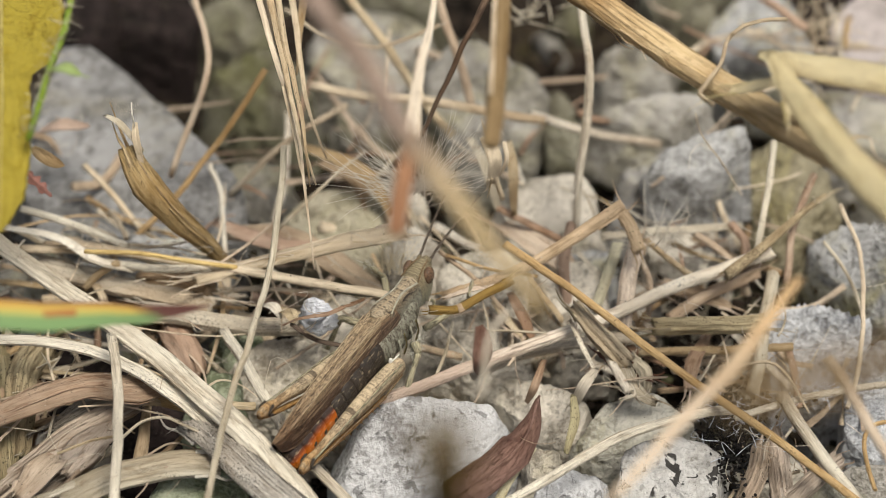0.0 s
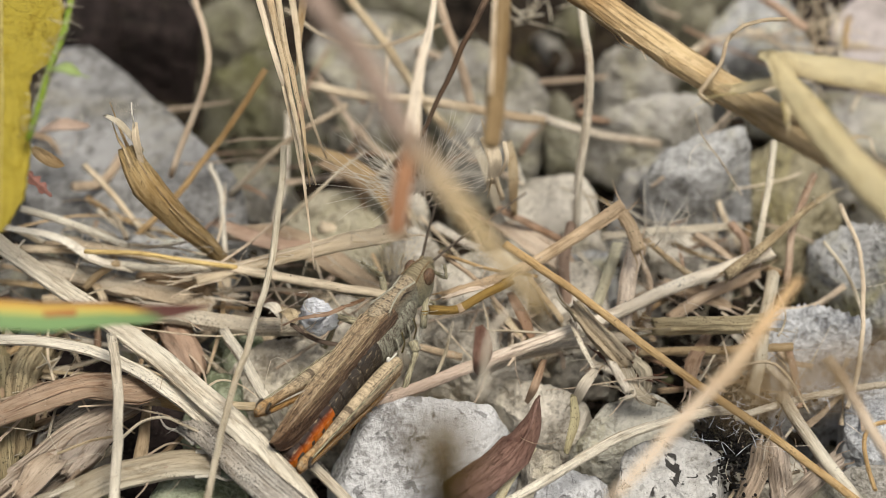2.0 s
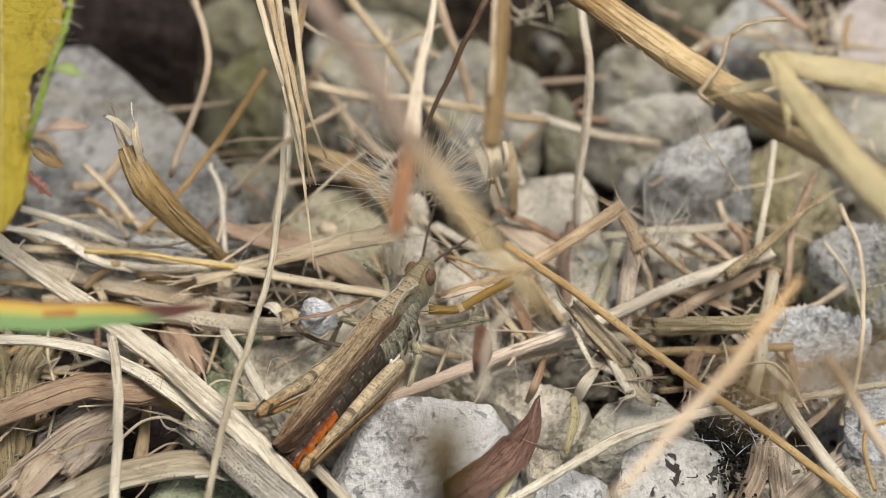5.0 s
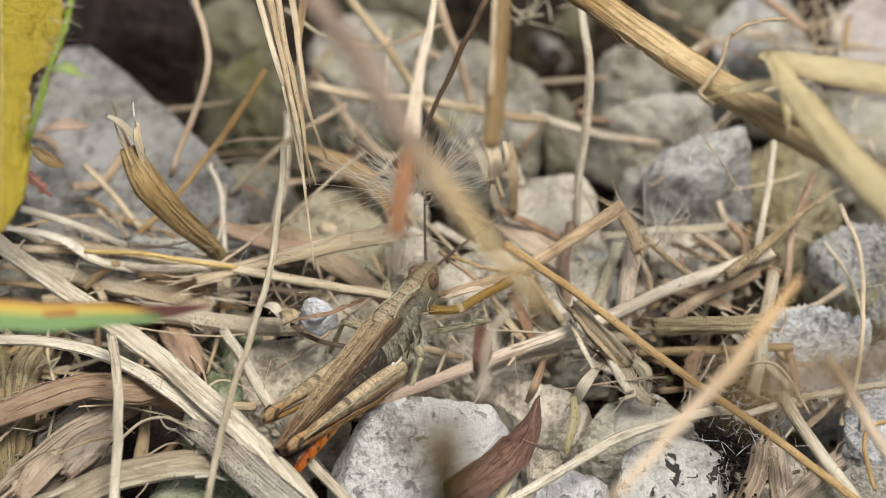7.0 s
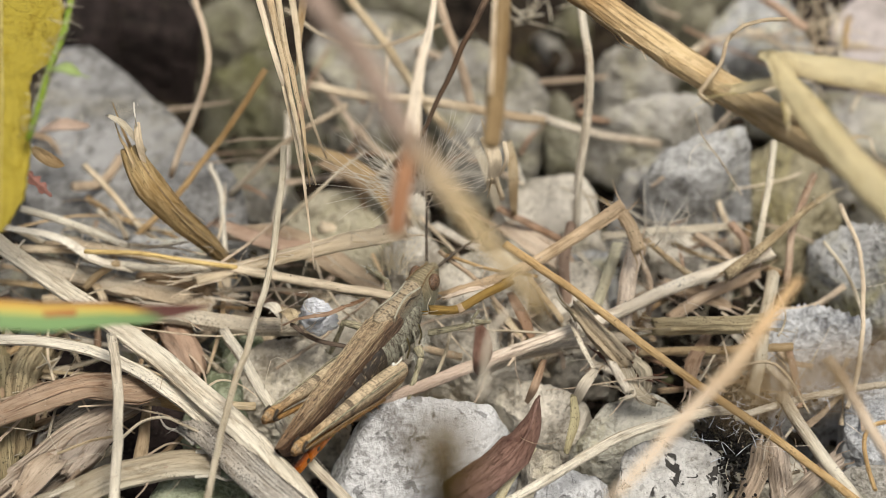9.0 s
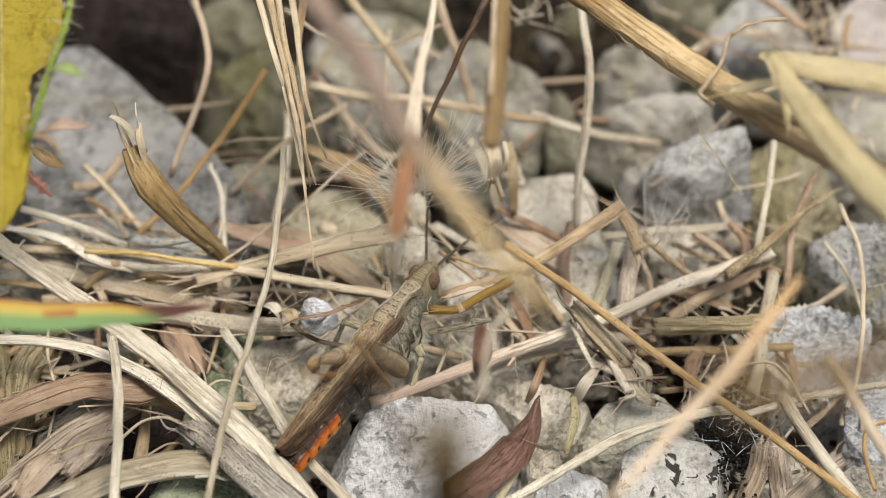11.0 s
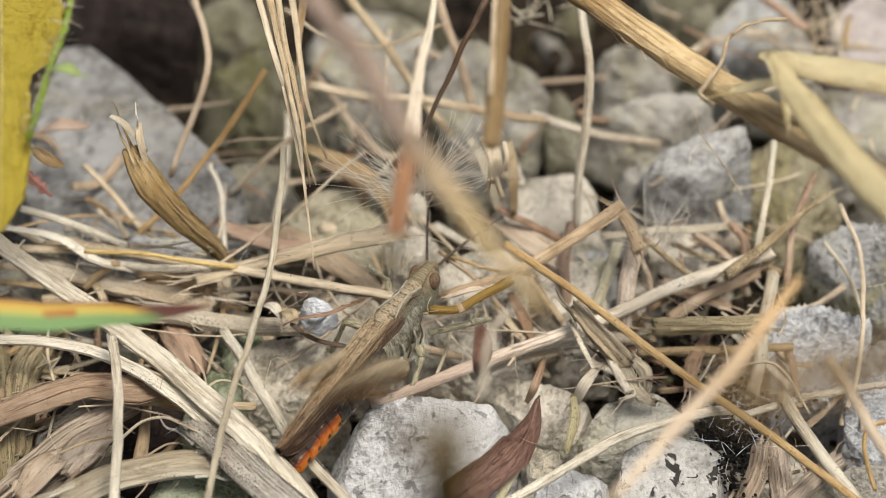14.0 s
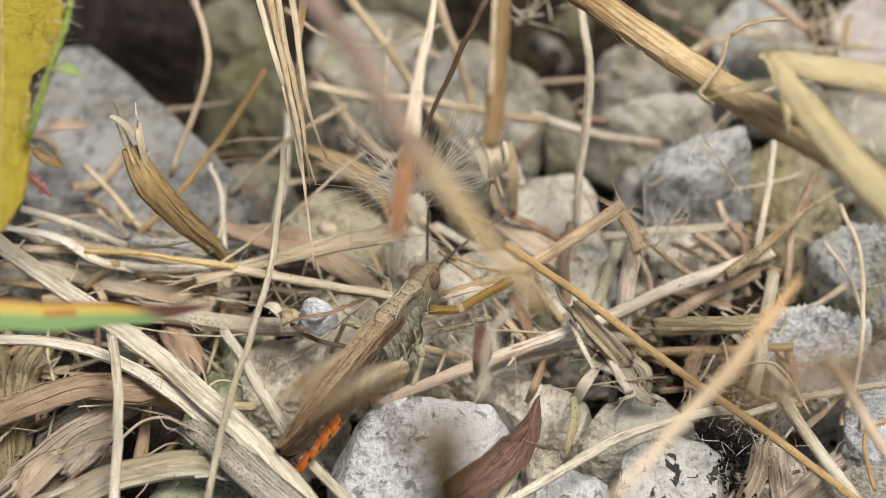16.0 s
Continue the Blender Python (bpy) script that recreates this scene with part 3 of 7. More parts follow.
stone([(20.73, -9.41, -0.50), (22.09, -8.57, 2.20), (23.92, -9.14, 4.00), (26.53, -9.36, 4.00), (27.85, -9.84, 2.00), (27.62, -11.34, 0.00), (24.56, -12.84, -1.60), (21.35, -11.76, -1.60)], 10, 18, rock_blue, "blue-grey limestone pebble with pits", sub=6, sharp=70, chips=0, slope=0.05, rough=0.35)
stone([(25.57, -14.59, 0.50), (26.41, -14.24, 3.00), (27.83, -13.77, 4.50), (29.93, -13.55, 4.50), (30.01, -17.46, -1.00), (27.16, -19.02, -1.00), (25.47, -17.36, -0.60)], 10, 19, rock_blue, "grey limestone pebble beside the straw", sub=6, sharp=70, chips=0, slope=0.05, rough=0.35)
stone([(22.21, -23.74, 0.00), (24.64, -22.64, 1.50), (26.56, -22.20, 2.00), (28.62, -22.51, 2.00), (28.49, -25.32, 0.00), (23.26, -24.56, -1.00)], 9, 20, rock_grey, "grey limestone pebble beside the straw", sub=6)
stone([(3.65, 5.20, 1.00), (6.01, 4.87, 3.00), (8.77, 4.74, 3.20), (10.54, 3.66, 2.00), (10.22, 0.53, 1.00), (7.45, -1.24, 0.00), (3.98, 0.54, 0.00)], 9, 21, rock_tan, "pale tan limestone pebble behind the straw", sub=6, rough=0.4)
stone([(-0.52, -5.82, 3.00), (2.26, -4.73, 4.50), (5.19, -6.16, 4.50), (5.70, -9.49, 3.00), (0.59, -9.18, 2.00)], 8, 22, rock_tan, TAN)
stone([(-1.25, -9.97, 0.50), (-0.15, -8.51, 2.00), (3.16, -8.63, 2.50), (6.25, -10.24, 2.20), (5.87, -11.63, 1.00), (1.31, -11.89, 0.50)], 8, 23, rock_tan, "pale tan limestone pebble behind the straw", sub=6)
stone([(-11.47, 2.15, 1.00), (-9.74, 2.98, 2.30), (-7.04, 3.15, 3.00), (-4.44, 2.61, 2.60), (-3.38, -0.08, 2.00), (-5.06, -2.42, 1.00), (-9.22, -2.42, 0.50), (-11.30, 0.18, 0.30)], 8, 24, rock_olive, TAN, rough=0.35, sub=6)
stone([(-15.74, 11.15, -2.00), (-13.76, 12.33, -1.00), (-11.09, 10.53, -1.00), (-11.15, 6.11, -2.00), (-14.79, 7.33, -3.00)], 7, 25, rock_grey)
stone([(-14.20, -12.16, 0.00), (-12.34, -11.38, 2.00), (-8.11, -11.75, 3.00), (-6.64, -13.56, 2.00), (-8.07, -15.39, 0.50), (-12.77, -15.38, 0.00)], 9, 26, rock_tan, "rough grey-tan limestone pebble under the insect", sub=6)
stone([(-9.79, -7.46, 0.50), (-6.83, -6.35, 1.50), (-3.85, -7.48, 1.50), (-3.82, -10.25, 0.50), (-8.27, -9.68, -0.50)], 7, 27, rock_tan, TAN)
stone([(-7.31, -20.00, -0.40), (-6.09, -19.03, 1.60), (-4.10, -18.15, 3.00), (-1.73, -17.88, 4.00), (0.56, -17.98, 4.00), (3.11, -18.35, 2.80), (4.82, -18.81, 1.40), (4.11, -20.02, 0.20), (1.62, -22.33, -0.40), (-0.84, -24.16, -1.40), (-5.03, -24.65, -1.40), (-7.02, -22.07, -1.00)], 11, 28, rock_white, "large whitish limestone pebble with cracks and stains", sub=6, bulge=0.5, sharp=45, chips=9, rough=0.22)
stone([(2.70, -13.06, -1.00), (4.96, -12.43, 0.00), (7.82, -14.16, 0.20), (9.54, -15.32, -0.40), (8.44, -18.35, -1.00), (5.98, -16.78, -1.50)], 7, 29, rock_tan, "pale tan limestone pebble under a dry leaf", sub=6, sharp=70, chips=12, rough=0.5)
stone([(8.32, -19.04, 0.00), (9.87, -16.82, 1.00), (11.65, -16.22, 2.00), (13.49, -16.49, 2.00), (15.75, -18.40, 1.50), (15.35, -18.89, 0.50), (11.91, -19.91, 0.00), (9.08, -20.10, -0.50)], 9, 30, rock_lime, "grey-tan limestone pebble with yellow lichen", sub=6, sharp=70, chips=12, rough=0.5)
stone([(10.66, -22.59, 0.00), (11.47, -20.96, 1.00), (13.93, -20.17, 2.00), (16.73, -20.38, 2.00), (17.81, -21.48, 1.50), (17.52, -23.46, 0.50), (16.50, -25.57, 0.00), (10.97, -25.56, -0.50)], 10, 31, rock_lichen, "white limestone pebble with black lichen specks", sub=6, sharp=70, chips=12, rough=0.5)
stone([(5.40, -22.93, -0.50), (7.03, -22.67, 1.00), (9.04, -21.97, 1.20), (10.42, -22.96, 0.60), (10.23, -25.07, -0.50), (5.09, -25.06, -1.00)], 8, 32, rock_white, PALE, sub=6, sharp=70, chips=12, rough=0.5)
stone([(5.12, -19.54, -0.50), (6.07, -19.40, 0.30), (7.22, -20.12, 0.30), (6.92, -21.43, -0.50), (5.24, -21.11, -1.00)], 6, 33, rock_tan, TAN)
stone([(-18.37, -26.35, 1.50), (-16.80, -23.18, 2.50), (-13.54, -22.42, 2.50), (-11.90, -24.88, 1.50), (-12.49, -27.77, 0.50)], 9, 34, rock_green, "greenish algae-stained stone under straw", rough=0.5)
# two gap stones, as dark as the gap: its shade is in their colour
stone([(-21.87, -12.41, -3.00), (-19.64, -11.87, -2.00), (-16.30, -12.41, -2.00), (-16.09, -16.66, -3.00), (-20.50, -16.67, -4.00)], 7, 35, rock_dark_shaded, "stone in a gravel gap, shade in its colour")
stone([(-27.32, -5.76, -3.00), (-23.43, -6.32, -2.00), (-19.84, -9.12, -2.00), (-21.51, -12.41, -3.00), (-26.85, -11.33, -4.00)], 7, 36, rock_dark_shaded, "stone in a gravel gap, shade in its colour")
stone([(17.51, -6.89, -3.00), (20.83, -6.88, -2.00), (22.13, -10.23, -3.00), (18.77, -11.33, -4.00)], 7, 37, rock_grey)
stone([(14.25, 3.03, -3.00), (18.48, 3.05, -2.00), (19.80, -1.14, -3.00), (15.24, -1.16, -4.00)], 7, 38, rock_tan, TAN)
stone([(10.06, -3.46, -1.00), (12.72, -2.30, 0.00), (14.85, -5.75, -1.00), (11.47, -6.88, -2.00)], 7, 39, rock_tan, TAN)
stone([(-14.81, -10.26, 1.00), (-13.33, -9.73, 2.00), (-11.47, -10.29, 2.00), (-11.40, -12.46, 1.50), (-13.98, -12.44, 0.50)], 7, 40, rock_green, "greenish algae-stained stone under straw")

stone([(7.60, -2.01, 1.00), (9.47, -1.74, 2.00), (11.49, -2.91, 2.00), (11.54, -6.91, 1.00), (9.34, -7.18, 0.00), (7.54, -4.90, 0.00)], 7, 48, rock_pale, "pale limestone pebble behind crossed straws")
# added piece for the block's bright top facet, its brightness put into the colour
stone([(12.83, 3.02, 3.60), (15.48, 4.18, 5.40), (17.94, 4.76, 6.40), (20.52, 5.13, 6.40), (20.73, 3.82, 5.20), (17.53, 2.27, 4.00)], 6, 49, rock_pale, "pale top facet of a limestone block, added as a piece", chips=2, slope=0.1, rough=0.2, sharp=80)
stone([(-16.13, -15.66, 1.00), (-14.76, -13.56, 2.00), (-12.75, -14.09, 2.00), (-12.56, -18.80, 1.00), (-15.42, -19.29, 0.00)], 7, 41, rock_green, "greenish algae-stained stone under straw")

stone([(5.83, -4.36, 2.00), (8.04, -4.16, 3.30), (10.80, -5.25, 3.00), (10.69, -8.90, 2.00), (7.37, -9.72, 1.50)], 8, 42, rock_tan, "pale tan limestone pebble behind the straw")
stone([(-27.85, -2.93, 3.00), (-22.53, -2.92, 4.20), (-15.35, -4.32, 4.40), (-14.69, -6.76, 3.80), (-20.00, -7.65, 3.20), (-26.55, -5.07, 2.60)], 9, 43, rock_pale, "pale grey stone under crossed straws")
stone([(13.43, 3.67, -1.00), (17.22, 3.06, 0.00), (17.72, -1.12, 0.00), (13.99, -0.53, -1.00)], 7, 44, rock_tan, TAN)
stone([(-6.37, 5.51, 1.00), (-3.26, 6.13, 2.00), (-0.92, 3.05, 2.00), (-2.05, -0.54, 1.00), (-5.50, 0.65, 0.50)], 7, 45, rock_tan, TAN)
stone([(-3.92, -1.75, 2.50), (-1.65, -1.78, 3.50), (0.22, -4.11, 3.50), (-0.52, -6.38, 2.50), (-3.50, -5.22, 2.00)], 7, 46, rock_tan, "tan limestone pebble behind the insect's head")


def small_gravel():
    """Loose smaller stones that fill the gaps and reach out of view."""
    rnd = random.Random(77)
    kinds = (rock_grey, rock_tan, rock_grey, rock_moss, rock_dark_shaded, rock_white)
    meshes = []
    for k in range(12):
        n = rnd.randint(5, 7)
        a0 = rnd.uniform(0, 6)
        cs = [(rnd.uniform(0.75, 1.15) * 3.0 * math.cos(a0 + 2 * math.pi * i / n), rnd.uniform(0.6, 1.1) * 2.6 * math.sin(a0 + 2 * math.pi * i / n), rnd.uniform(-0.5, 0.6)) for i in range(n)]
        v, f, u = rock_geo(cs, 4.5, 100 + k, sub=4, rough=0.25)
        meshes.append(mesh_from("stone", [q * MM for q in v], f, kinds[k % 6], u))
    for i in range(230):
        x, y = rnd.uniform(-62, 62), rnd.uniform(-52, 110)
        near = abs(x) < 40 and -34 < y < 44
        s = rnd.uniform(0.5, 1.0) if near else rnd.uniform(1.0, 2.6)
        pick = rnd.choice(meshes)
        ob = new("stone", meshes[rnd.choice((0, 3, 4, 9, 10))] if near and y > 8 else pick)
        ob.location = (x * MM, y * MM, (-7.2 + 1.0 * s + rnd.uniform(0, 1.0) if near else -6 + 1.4 * s) * MM)
        ob.rotation_euler = (rnd.uniform(-0.4, 0.4), rnd.uniform(-0.4, 0.4), rnd.uniform(0, 6.3))
        ob.scale = (s, s * rnd.uniform(0.7, 1.0), s)
        tagged(ob, "small angular limestone chip in the gravel", "stone", "gravel stones")


small_gravel()


def far_gravel():
    """The same loose gravel going on all round, out of the picture."""
    rnd = random.Random(5)
    dirs, tri = sphere(2)
    verts, faces = [], []
    for _ in range(1500):
        a, r = rnd.uniform(0, 2 * math.pi), 75 + 330 * rnd.random() ** 0.8
        c = Vector((r * math.cos(a), 25 + r * math.sin(a), -6 + rnd.uniform(-1, 2)))
        if c.y < -60 and abs(c.x) < 60 and c.y > -240:
            c.z -= 2
        s = rnd.uniform(3, 8)
        o = len(verts)
        ax = (rnd.uniform(0.7, 1.3), rnd.uniform(0.7, 1.3), rnd.uniform(0.4, 0.8))
        for d in dirs:
            q = Vector(d)
            k = 1 + 0.25 * noise.noise(q * 1.7 + c)
            verts.append(c + Vector((q.x * ax[0], q.y * ax[1], q.z * ax[2])) * s * k)
        faces += [tuple(k + o for k in f) for f in tri]
    return thing("gravel", (verts, faces, [[(0, 0)] * 3] * len(faces)), rock_grey, "loose grey limestone gravel all round", "gravel", kind="stuff")


far_gravel()


# ---- straw and plants ----
taper = lambda s: 1.0 - 0.75 * s
point = lambda s: max(0.05, 1.0 - s)
bud = lambda s: max(0.06, math.sin(math.pi * min(1, 0.08 + s * 0.92)) ** 0.7)
# thick cane over the scene
stem([(6.88, -6.32, 27.00), (11.77, -9.37, 25.00), (16.32, -13.40, 24.00), (19.96, -20.25, 26.00), (24.35, -33.91, 32.00)], 1.8, cane_mat, "thick ridged golden straw cane hanging over the gravel", ridge=0.05, ridges=11, n=28, steps=60, wave=0.15, rough=0.09)
# out-of-focus stems near the lens
stem([(-6.92, -42.74, 53.00), (-4.15, -49.35, 53.00), (-1.44, -56.11, 53.00), (1.10, -60.15, 52.00), (4.22, -61.13, 48.00)], 0.98, straw_warm, "long dry brownish stalk close above the gravel", profile=lambda s: 1.25 - 0.55 * s)
blade([(17.98, -18.26, 30.00), (21.14, -20.90, 31.00), (26.13, -25.44, 33.00)], 1.85, straw_yellow, "pale yellowish folded straw blade", lean=30, flat=0.3, curl=-0.1, profile=lambda s: 0.3 + 0.7 * min(1, 1.8 * s))
blade([(18.44, -19.72, 31.00), (19.71, -23.47, 31.00), (21.21, -29.32, 32.00), (23.70, -37.99, 34.00)], 1.85, straw_yellow, "pale yellowish folded straw blade", lean=30, flat=0.3, curl=-0.1, profile=lambda s: 0.4 + 0.6 * min(1, 2 * s))
blade([(16.48, -18.19, 27.00), (17.97, -19.24, 28.00), (19.29, -20.03, 29.00), (19.70, -21.63, 28.00)], 1.6, straw_yellow, "thin papery straw sheath beside a cane", flat=0.06, fray=7)
blade([(18.10, -41.51, 33.00), (15.42, -45.56, 32.00), (12.72, -48.84, 31.00), (7.99, -53.74, 29.00)], 0.66, straw_rosy, "dry straw blade standing over the gravel", profile=lambda s: 0.7 + 0.5 * math.sin(math.pi * s))
stem([(21.43, -31.94, 19.00), (23.25, -33.73, 17.00), (25.30, -36.87, 15.00)], 0.62, tan_flake)
stem([(8.05, -99.05, 78.00), (10.30, -96.39, 76.00), (12.73, -92.49, 73.00), (23.27, -67.64, 52.00), (41.16, -33.52, 20.00), (54.98, -9.15, -5.00)], 1.15, amber_sheath, "dry straw stalk close above the gravel")
stem([(-0.22, -98.47, 76.00), (0.06, -97.99, 74.00), (0.28, -93.03, 66.00), (0.41, -88.90, 58.00), (0.65, -77.75, 36.00), (0.93, -63.24, -4.00)], 1.9, straw_olive, "dark brown dead stalk close above the gravel", profile=lambda s: 0.8 + 0.4 * s)
stem([(3.53, -40.47, 30.00), (2.54, -42.45, 30.00), (2.13, -43.93, 29.00), (1.96, -45.18, 28.00)], 0.3, straw_grey, strands=0)
blade([(2.13, -23.88, 14.00), (2.27, -24.26, 13.00), (2.21, -24.65, 12.00), (2.06, -23.69, 10.00)], 1.35, leaf_red, "small dull pink dry leaf", profile=bud)
# the grass awn with an orange husk
blade([(-0.46, -11.46, 30.00), (-1.04, -16.79, 29.00), (-1.48, -20.31, 28.00), (-1.79, -22.16, 27.00)], 1.05, straw_cream, "pale pointed grass husk", profile=lambda s: 0.25 + 0.75 * s, flat=0.35)
blade([(-1.79, -36.28, 38.00), (-1.93, -39.05, 38.00), (-2.15, -40.52, 37.00), (-2.38, -41.72, 36.00)], 0.95, leaf_orange, "orange-brown dry seed husk", profile=lambda s: 0.75 + 0.25 * math.sin(math.pi * s), flat=0.3)
stem([(2.84, -5.26, 25.00), (1.23, -9.73, 24.00), (-1.31, -15.53, 22.00)], 0.44, straw_dark, "thin dark twig standing among straw", profile=lambda s: 1.0 - 0.4 * s, name="twig", category="twig")
stem([(3.52, -15.16, 33.00), (3.20, -21.69, 33.00), (2.91, -25.56, 32.00), (2.62, -27.90, 31.00)], 1.0, amber_sheath, "upright amber-brown straw stalk", flat=0.7)
stem([(3.04, -16.58, 34.00), (2.78, -22.00, 34.00), (2.52, -26.36, 33.00)], 0.26, straw_cream, "pale split edge of an amber stalk", strands=0)
blade([(2.85, -13.85, 20.00), (2.99, -14.39, 19.00), (2.81, -13.91, 17.00)], 0.9, straw_pale, "pale frayed sheath below an amber stalk", fray=6)
stem([(2.43, -5.78, 14.00), (3.00, -7.10, 13.00), (3.75, -6.81, 10.00)], 0.34, straw_cream)
stem([(3.79, -6.07, 14.00), (3.86, -6.82, 13.00), (3.17, -6.21, 11.00)], 0.3, straw_pale)
stem([(8.96, 5.71, 17.00), (9.52, 2.31, 14.00), (9.44, 0.85, 10.00), (9.01, -0.69, 6.00), (8.82, -1.17, 3.00)], 0.56, straw_white, "upright pale straw stalk")
stem([(-16.96, 10.59, 14.00), (-15.88, 6.81, 13.00), (-15.47, 4.06, 12.00), (-16.49, 3.07, 9.00), (-18.30, 1.45, 5.00)], 0.42, tan_flake, "bent pinkish-pale dry stalk")
stem([(-11.73, 4.06, 12.00), (-14.34, 1.54, 9.00), (-17.33, -0.99, 6.00), (-21.38, -2.73, 2.00)], 0.42, straw_tan)
stem([(-6.62, 5.61, 8.00), (-10.80, 3.79, 6.00), (-14.55, 3.17, 2.00)], 0.42, straw_grey, "weathered thin straw over the gravel")
# hanging bundle of pale blades
for pts, w in (([(-11.62, -2.95, 24.00), (-10.27, -7.88, 22.00), (-9.23, -8.34, 18.00), (-8.65, -12.42, 15.00), (-7.95, -15.06, 11.00)], 0.5),
               ([(-11.09, -1.53, 23.00), (-9.71, -7.11, 21.00), (-8.96, -10.21, 19.00), (-7.63, -11.86, 15.00)], 0.6),
               ([(-10.48, -0.11, 22.00), (-9.20, -7.52, 20.00), (-8.44, -11.18, 18.00), (-8.04, -12.14, 15.00)], 0.5),
               ([(-9.67, 1.31, 21.00), (-9.09, -2.48, 18.00), (-8.41, -5.15, 16.00), (-7.54, -5.26, 12.00)], 0.55),
               ([(-8.85, 2.73, 20.00), (-9.17, -0.05, 18.00), (-9.46, -1.59, 16.00)], 0.8),
               ([(-11.52, -0.72, 22.00), (-9.87, -8.10, 20.00), (-9.08, -10.46, 17.00), (-8.32, -12.03, 15.00)], 0.45)):
    blade(pts, w * 0.85, straw_pale, "thin pale hanging grass blade", flat=0.3, profile=lambda s: 1.0 - 0.8 * s, curl=0.15)
stem([(-9.83, -8.03, 15.00), (-10.08, -10.50, 13.00), (-10.79, -14.59, 10.00), (-11.60, -20.38, 10.00), (-12.71, -25.88, 9.50), (-13.69, -32.91, 8.00)], 0.42, straw_white, "thin pale greenish grass stem")
stem([(-15.38, -0.81, 8.00), (-14.60, -1.88, 6.00), (-14.21, -4.67, 3.00)], 0.4, straw_white)
stem([(-24.09, 2.85, 5.00), (-22.10, 0.88, 4.00), (-19.77, -0.56, 2.00), (-17.70, -0.24, 0.00)], 0.4, straw_pale)
stem([(-10.68, 10.77, 12.00), (-7.79, 9.23, 11.00), (-4.34, 8.13, 11.00), (-0.15, 8.09, 13.00)], 0.22, straw_pale, "fine arched dry grass stalk")
stem([(-6.72, 13.41, 12.00), (-3.99, 9.94, 10.00), (-1.39, 8.55, 6.00), (0.62, 7.34, 4.00)], 0.6, straw_pale)
stem([(-0.35, 13.41, 12.00), (0.62, 10.27, 10.00), (1.87, 9.22, 5.00)], 0.6, straw_brown)
stem([(-8.96, 7.50, 8.00), (-3.20, 6.05, 8.00), (2.52, 6.29, 7.00), (6.76, 6.65, 6.00)], 0.62, straw_pale)
stem([(6.04, 8.27, 5.00), (9.93, 7.66, 4.00), (15.01, 7.68, 3.00)], 0.6, straw_grey)
blade([(1.71, 0.63, 9.00), (2.82, -1.40, 8.00), (3.66, -1.95, 5.00)], 0.9, straw_white)
blade([(4.50, 0.33, 9.00), (4.73, -2.00, 8.00), (4.77, -2.42, 5.00)], 0.7, straw_pale)
stem([(3.59, -1.83, 5.00), (5.83, -2.38, 4.00), (8.09, -2.93, 3.00)], 0.5, straw_red)
# the split husk
husk_body = stem([(-19.66, -8.03, 15.00), (-18.50, -9.10, 13.00), (-16.72, -8.15, 9.00), (-14.85, -6.19, 5.00), (-14.17, -5.97, 4.00)], 1.75, straw_husky, "split brown hollow straw husk standing up", name="straw_husk", category="straw husk", profile=lambda s: float(np.interp(s, (0, 0.25, 0.5, 0.75, 1), (0.72, 1.08, 0.85, 0.55, 0.35))), flat=0.7, ridge=0.09, ridges=9, n=22, fray=4)
husk_tip = blade([(-21.10, -7.27, 17.00), (-19.97, -8.19, 17.00), (-18.87, -8.20, 15.00)], 0.5, straw_white, "torn straw splinter on the husk")
husk_tip_inner = blade([(-19.12, -7.91, 17.00), (-19.12, -8.62, 16.00), (-18.80, -8.93, 14.00)], 0.5, straw_pale, "torn straw splinter on the husk")
husk_hair = stem([(-19.42, -7.19, 18.00), (-19.23, -8.34, 18.00), (-19.16, -8.31, 17.00)], 0.1, hair_mat, "single fine pale hair standing on a brown straw husk")
husk_things = (husk_body, husk_tip, husk_tip_inner, husk_hair)
# stems across the middle
stem([(-15.83, -10.46, 6.00), (-11.32, -9.69, 7.00), (-6.63, -9.03, 8.00), (-3.03, -8.50, 8.50)], 1.6, straw_cream, "broad pale straw stem with a broken end", flat=0.5, fray=8, torn=1.3, profile=lambda s: 0.55 + 0.45 * s)
stem([(-27.38, -5.90, 5.00), (-22.05, -7.21, 6.00), (-16.06, -9.27, 6.50), (-9.46, -11.35, 7.00), (-2.99, -13.10, 7.00)], 0.66, straw_cream, "long yellowish straw stem", flat=0.8)
stem([(-22.77, -9.81, 8.00), (-19.52, -9.98, 8.00), (-16.11, -10.34, 7.60), (-13.10, -10.19, 7.00)], 0.3, yellow_straw, "thin bright yellow straw over the litter", wave=0.1)
stem([(-23.25, -6.76, 5.00), (-18.25, -9.35, 6.00), (-13.13, -9.82, 6.50)], 0.55, straw_white)
stem([(-27.43, -4.39, 7.00), (-24.00, -5.41, 6.50), (-20.44, -6.70, 6.00)], 0.5, straw_white)
blade([(-28.77, -5.41, 6.50), (-24.99, -6.55, 6.50), (-22.33, -8.23, 6.00), (-19.77, -8.76, 5.50)], 0.75, straw_white)
blade([(-14.72, -0.85, 2.00), (-10.72, -1.44, 2.00), (-7.28, -3.48, 1.50), (-4.24, -6.06, 1.00)], 2.3, straw_brown, "broad brown dry leaf blade")
blade([(-15.24, -0.88, 3.00), (-11.80, -2.34, 2.50), (-8.43, -2.32, 2.00)], 1.4, straw_red, "broad brown dry leaf blade")
stem([(-26.33, -6.14, 4.00), (-21.74, -8.13, 4.00), (-18.01, -9.25, 4.00), (-14.94, -10.63, 4.00)], 1.7, straw_grey, "dark weathered split stem", flat=0.5, ridge=0.08, fray=8, n=34)
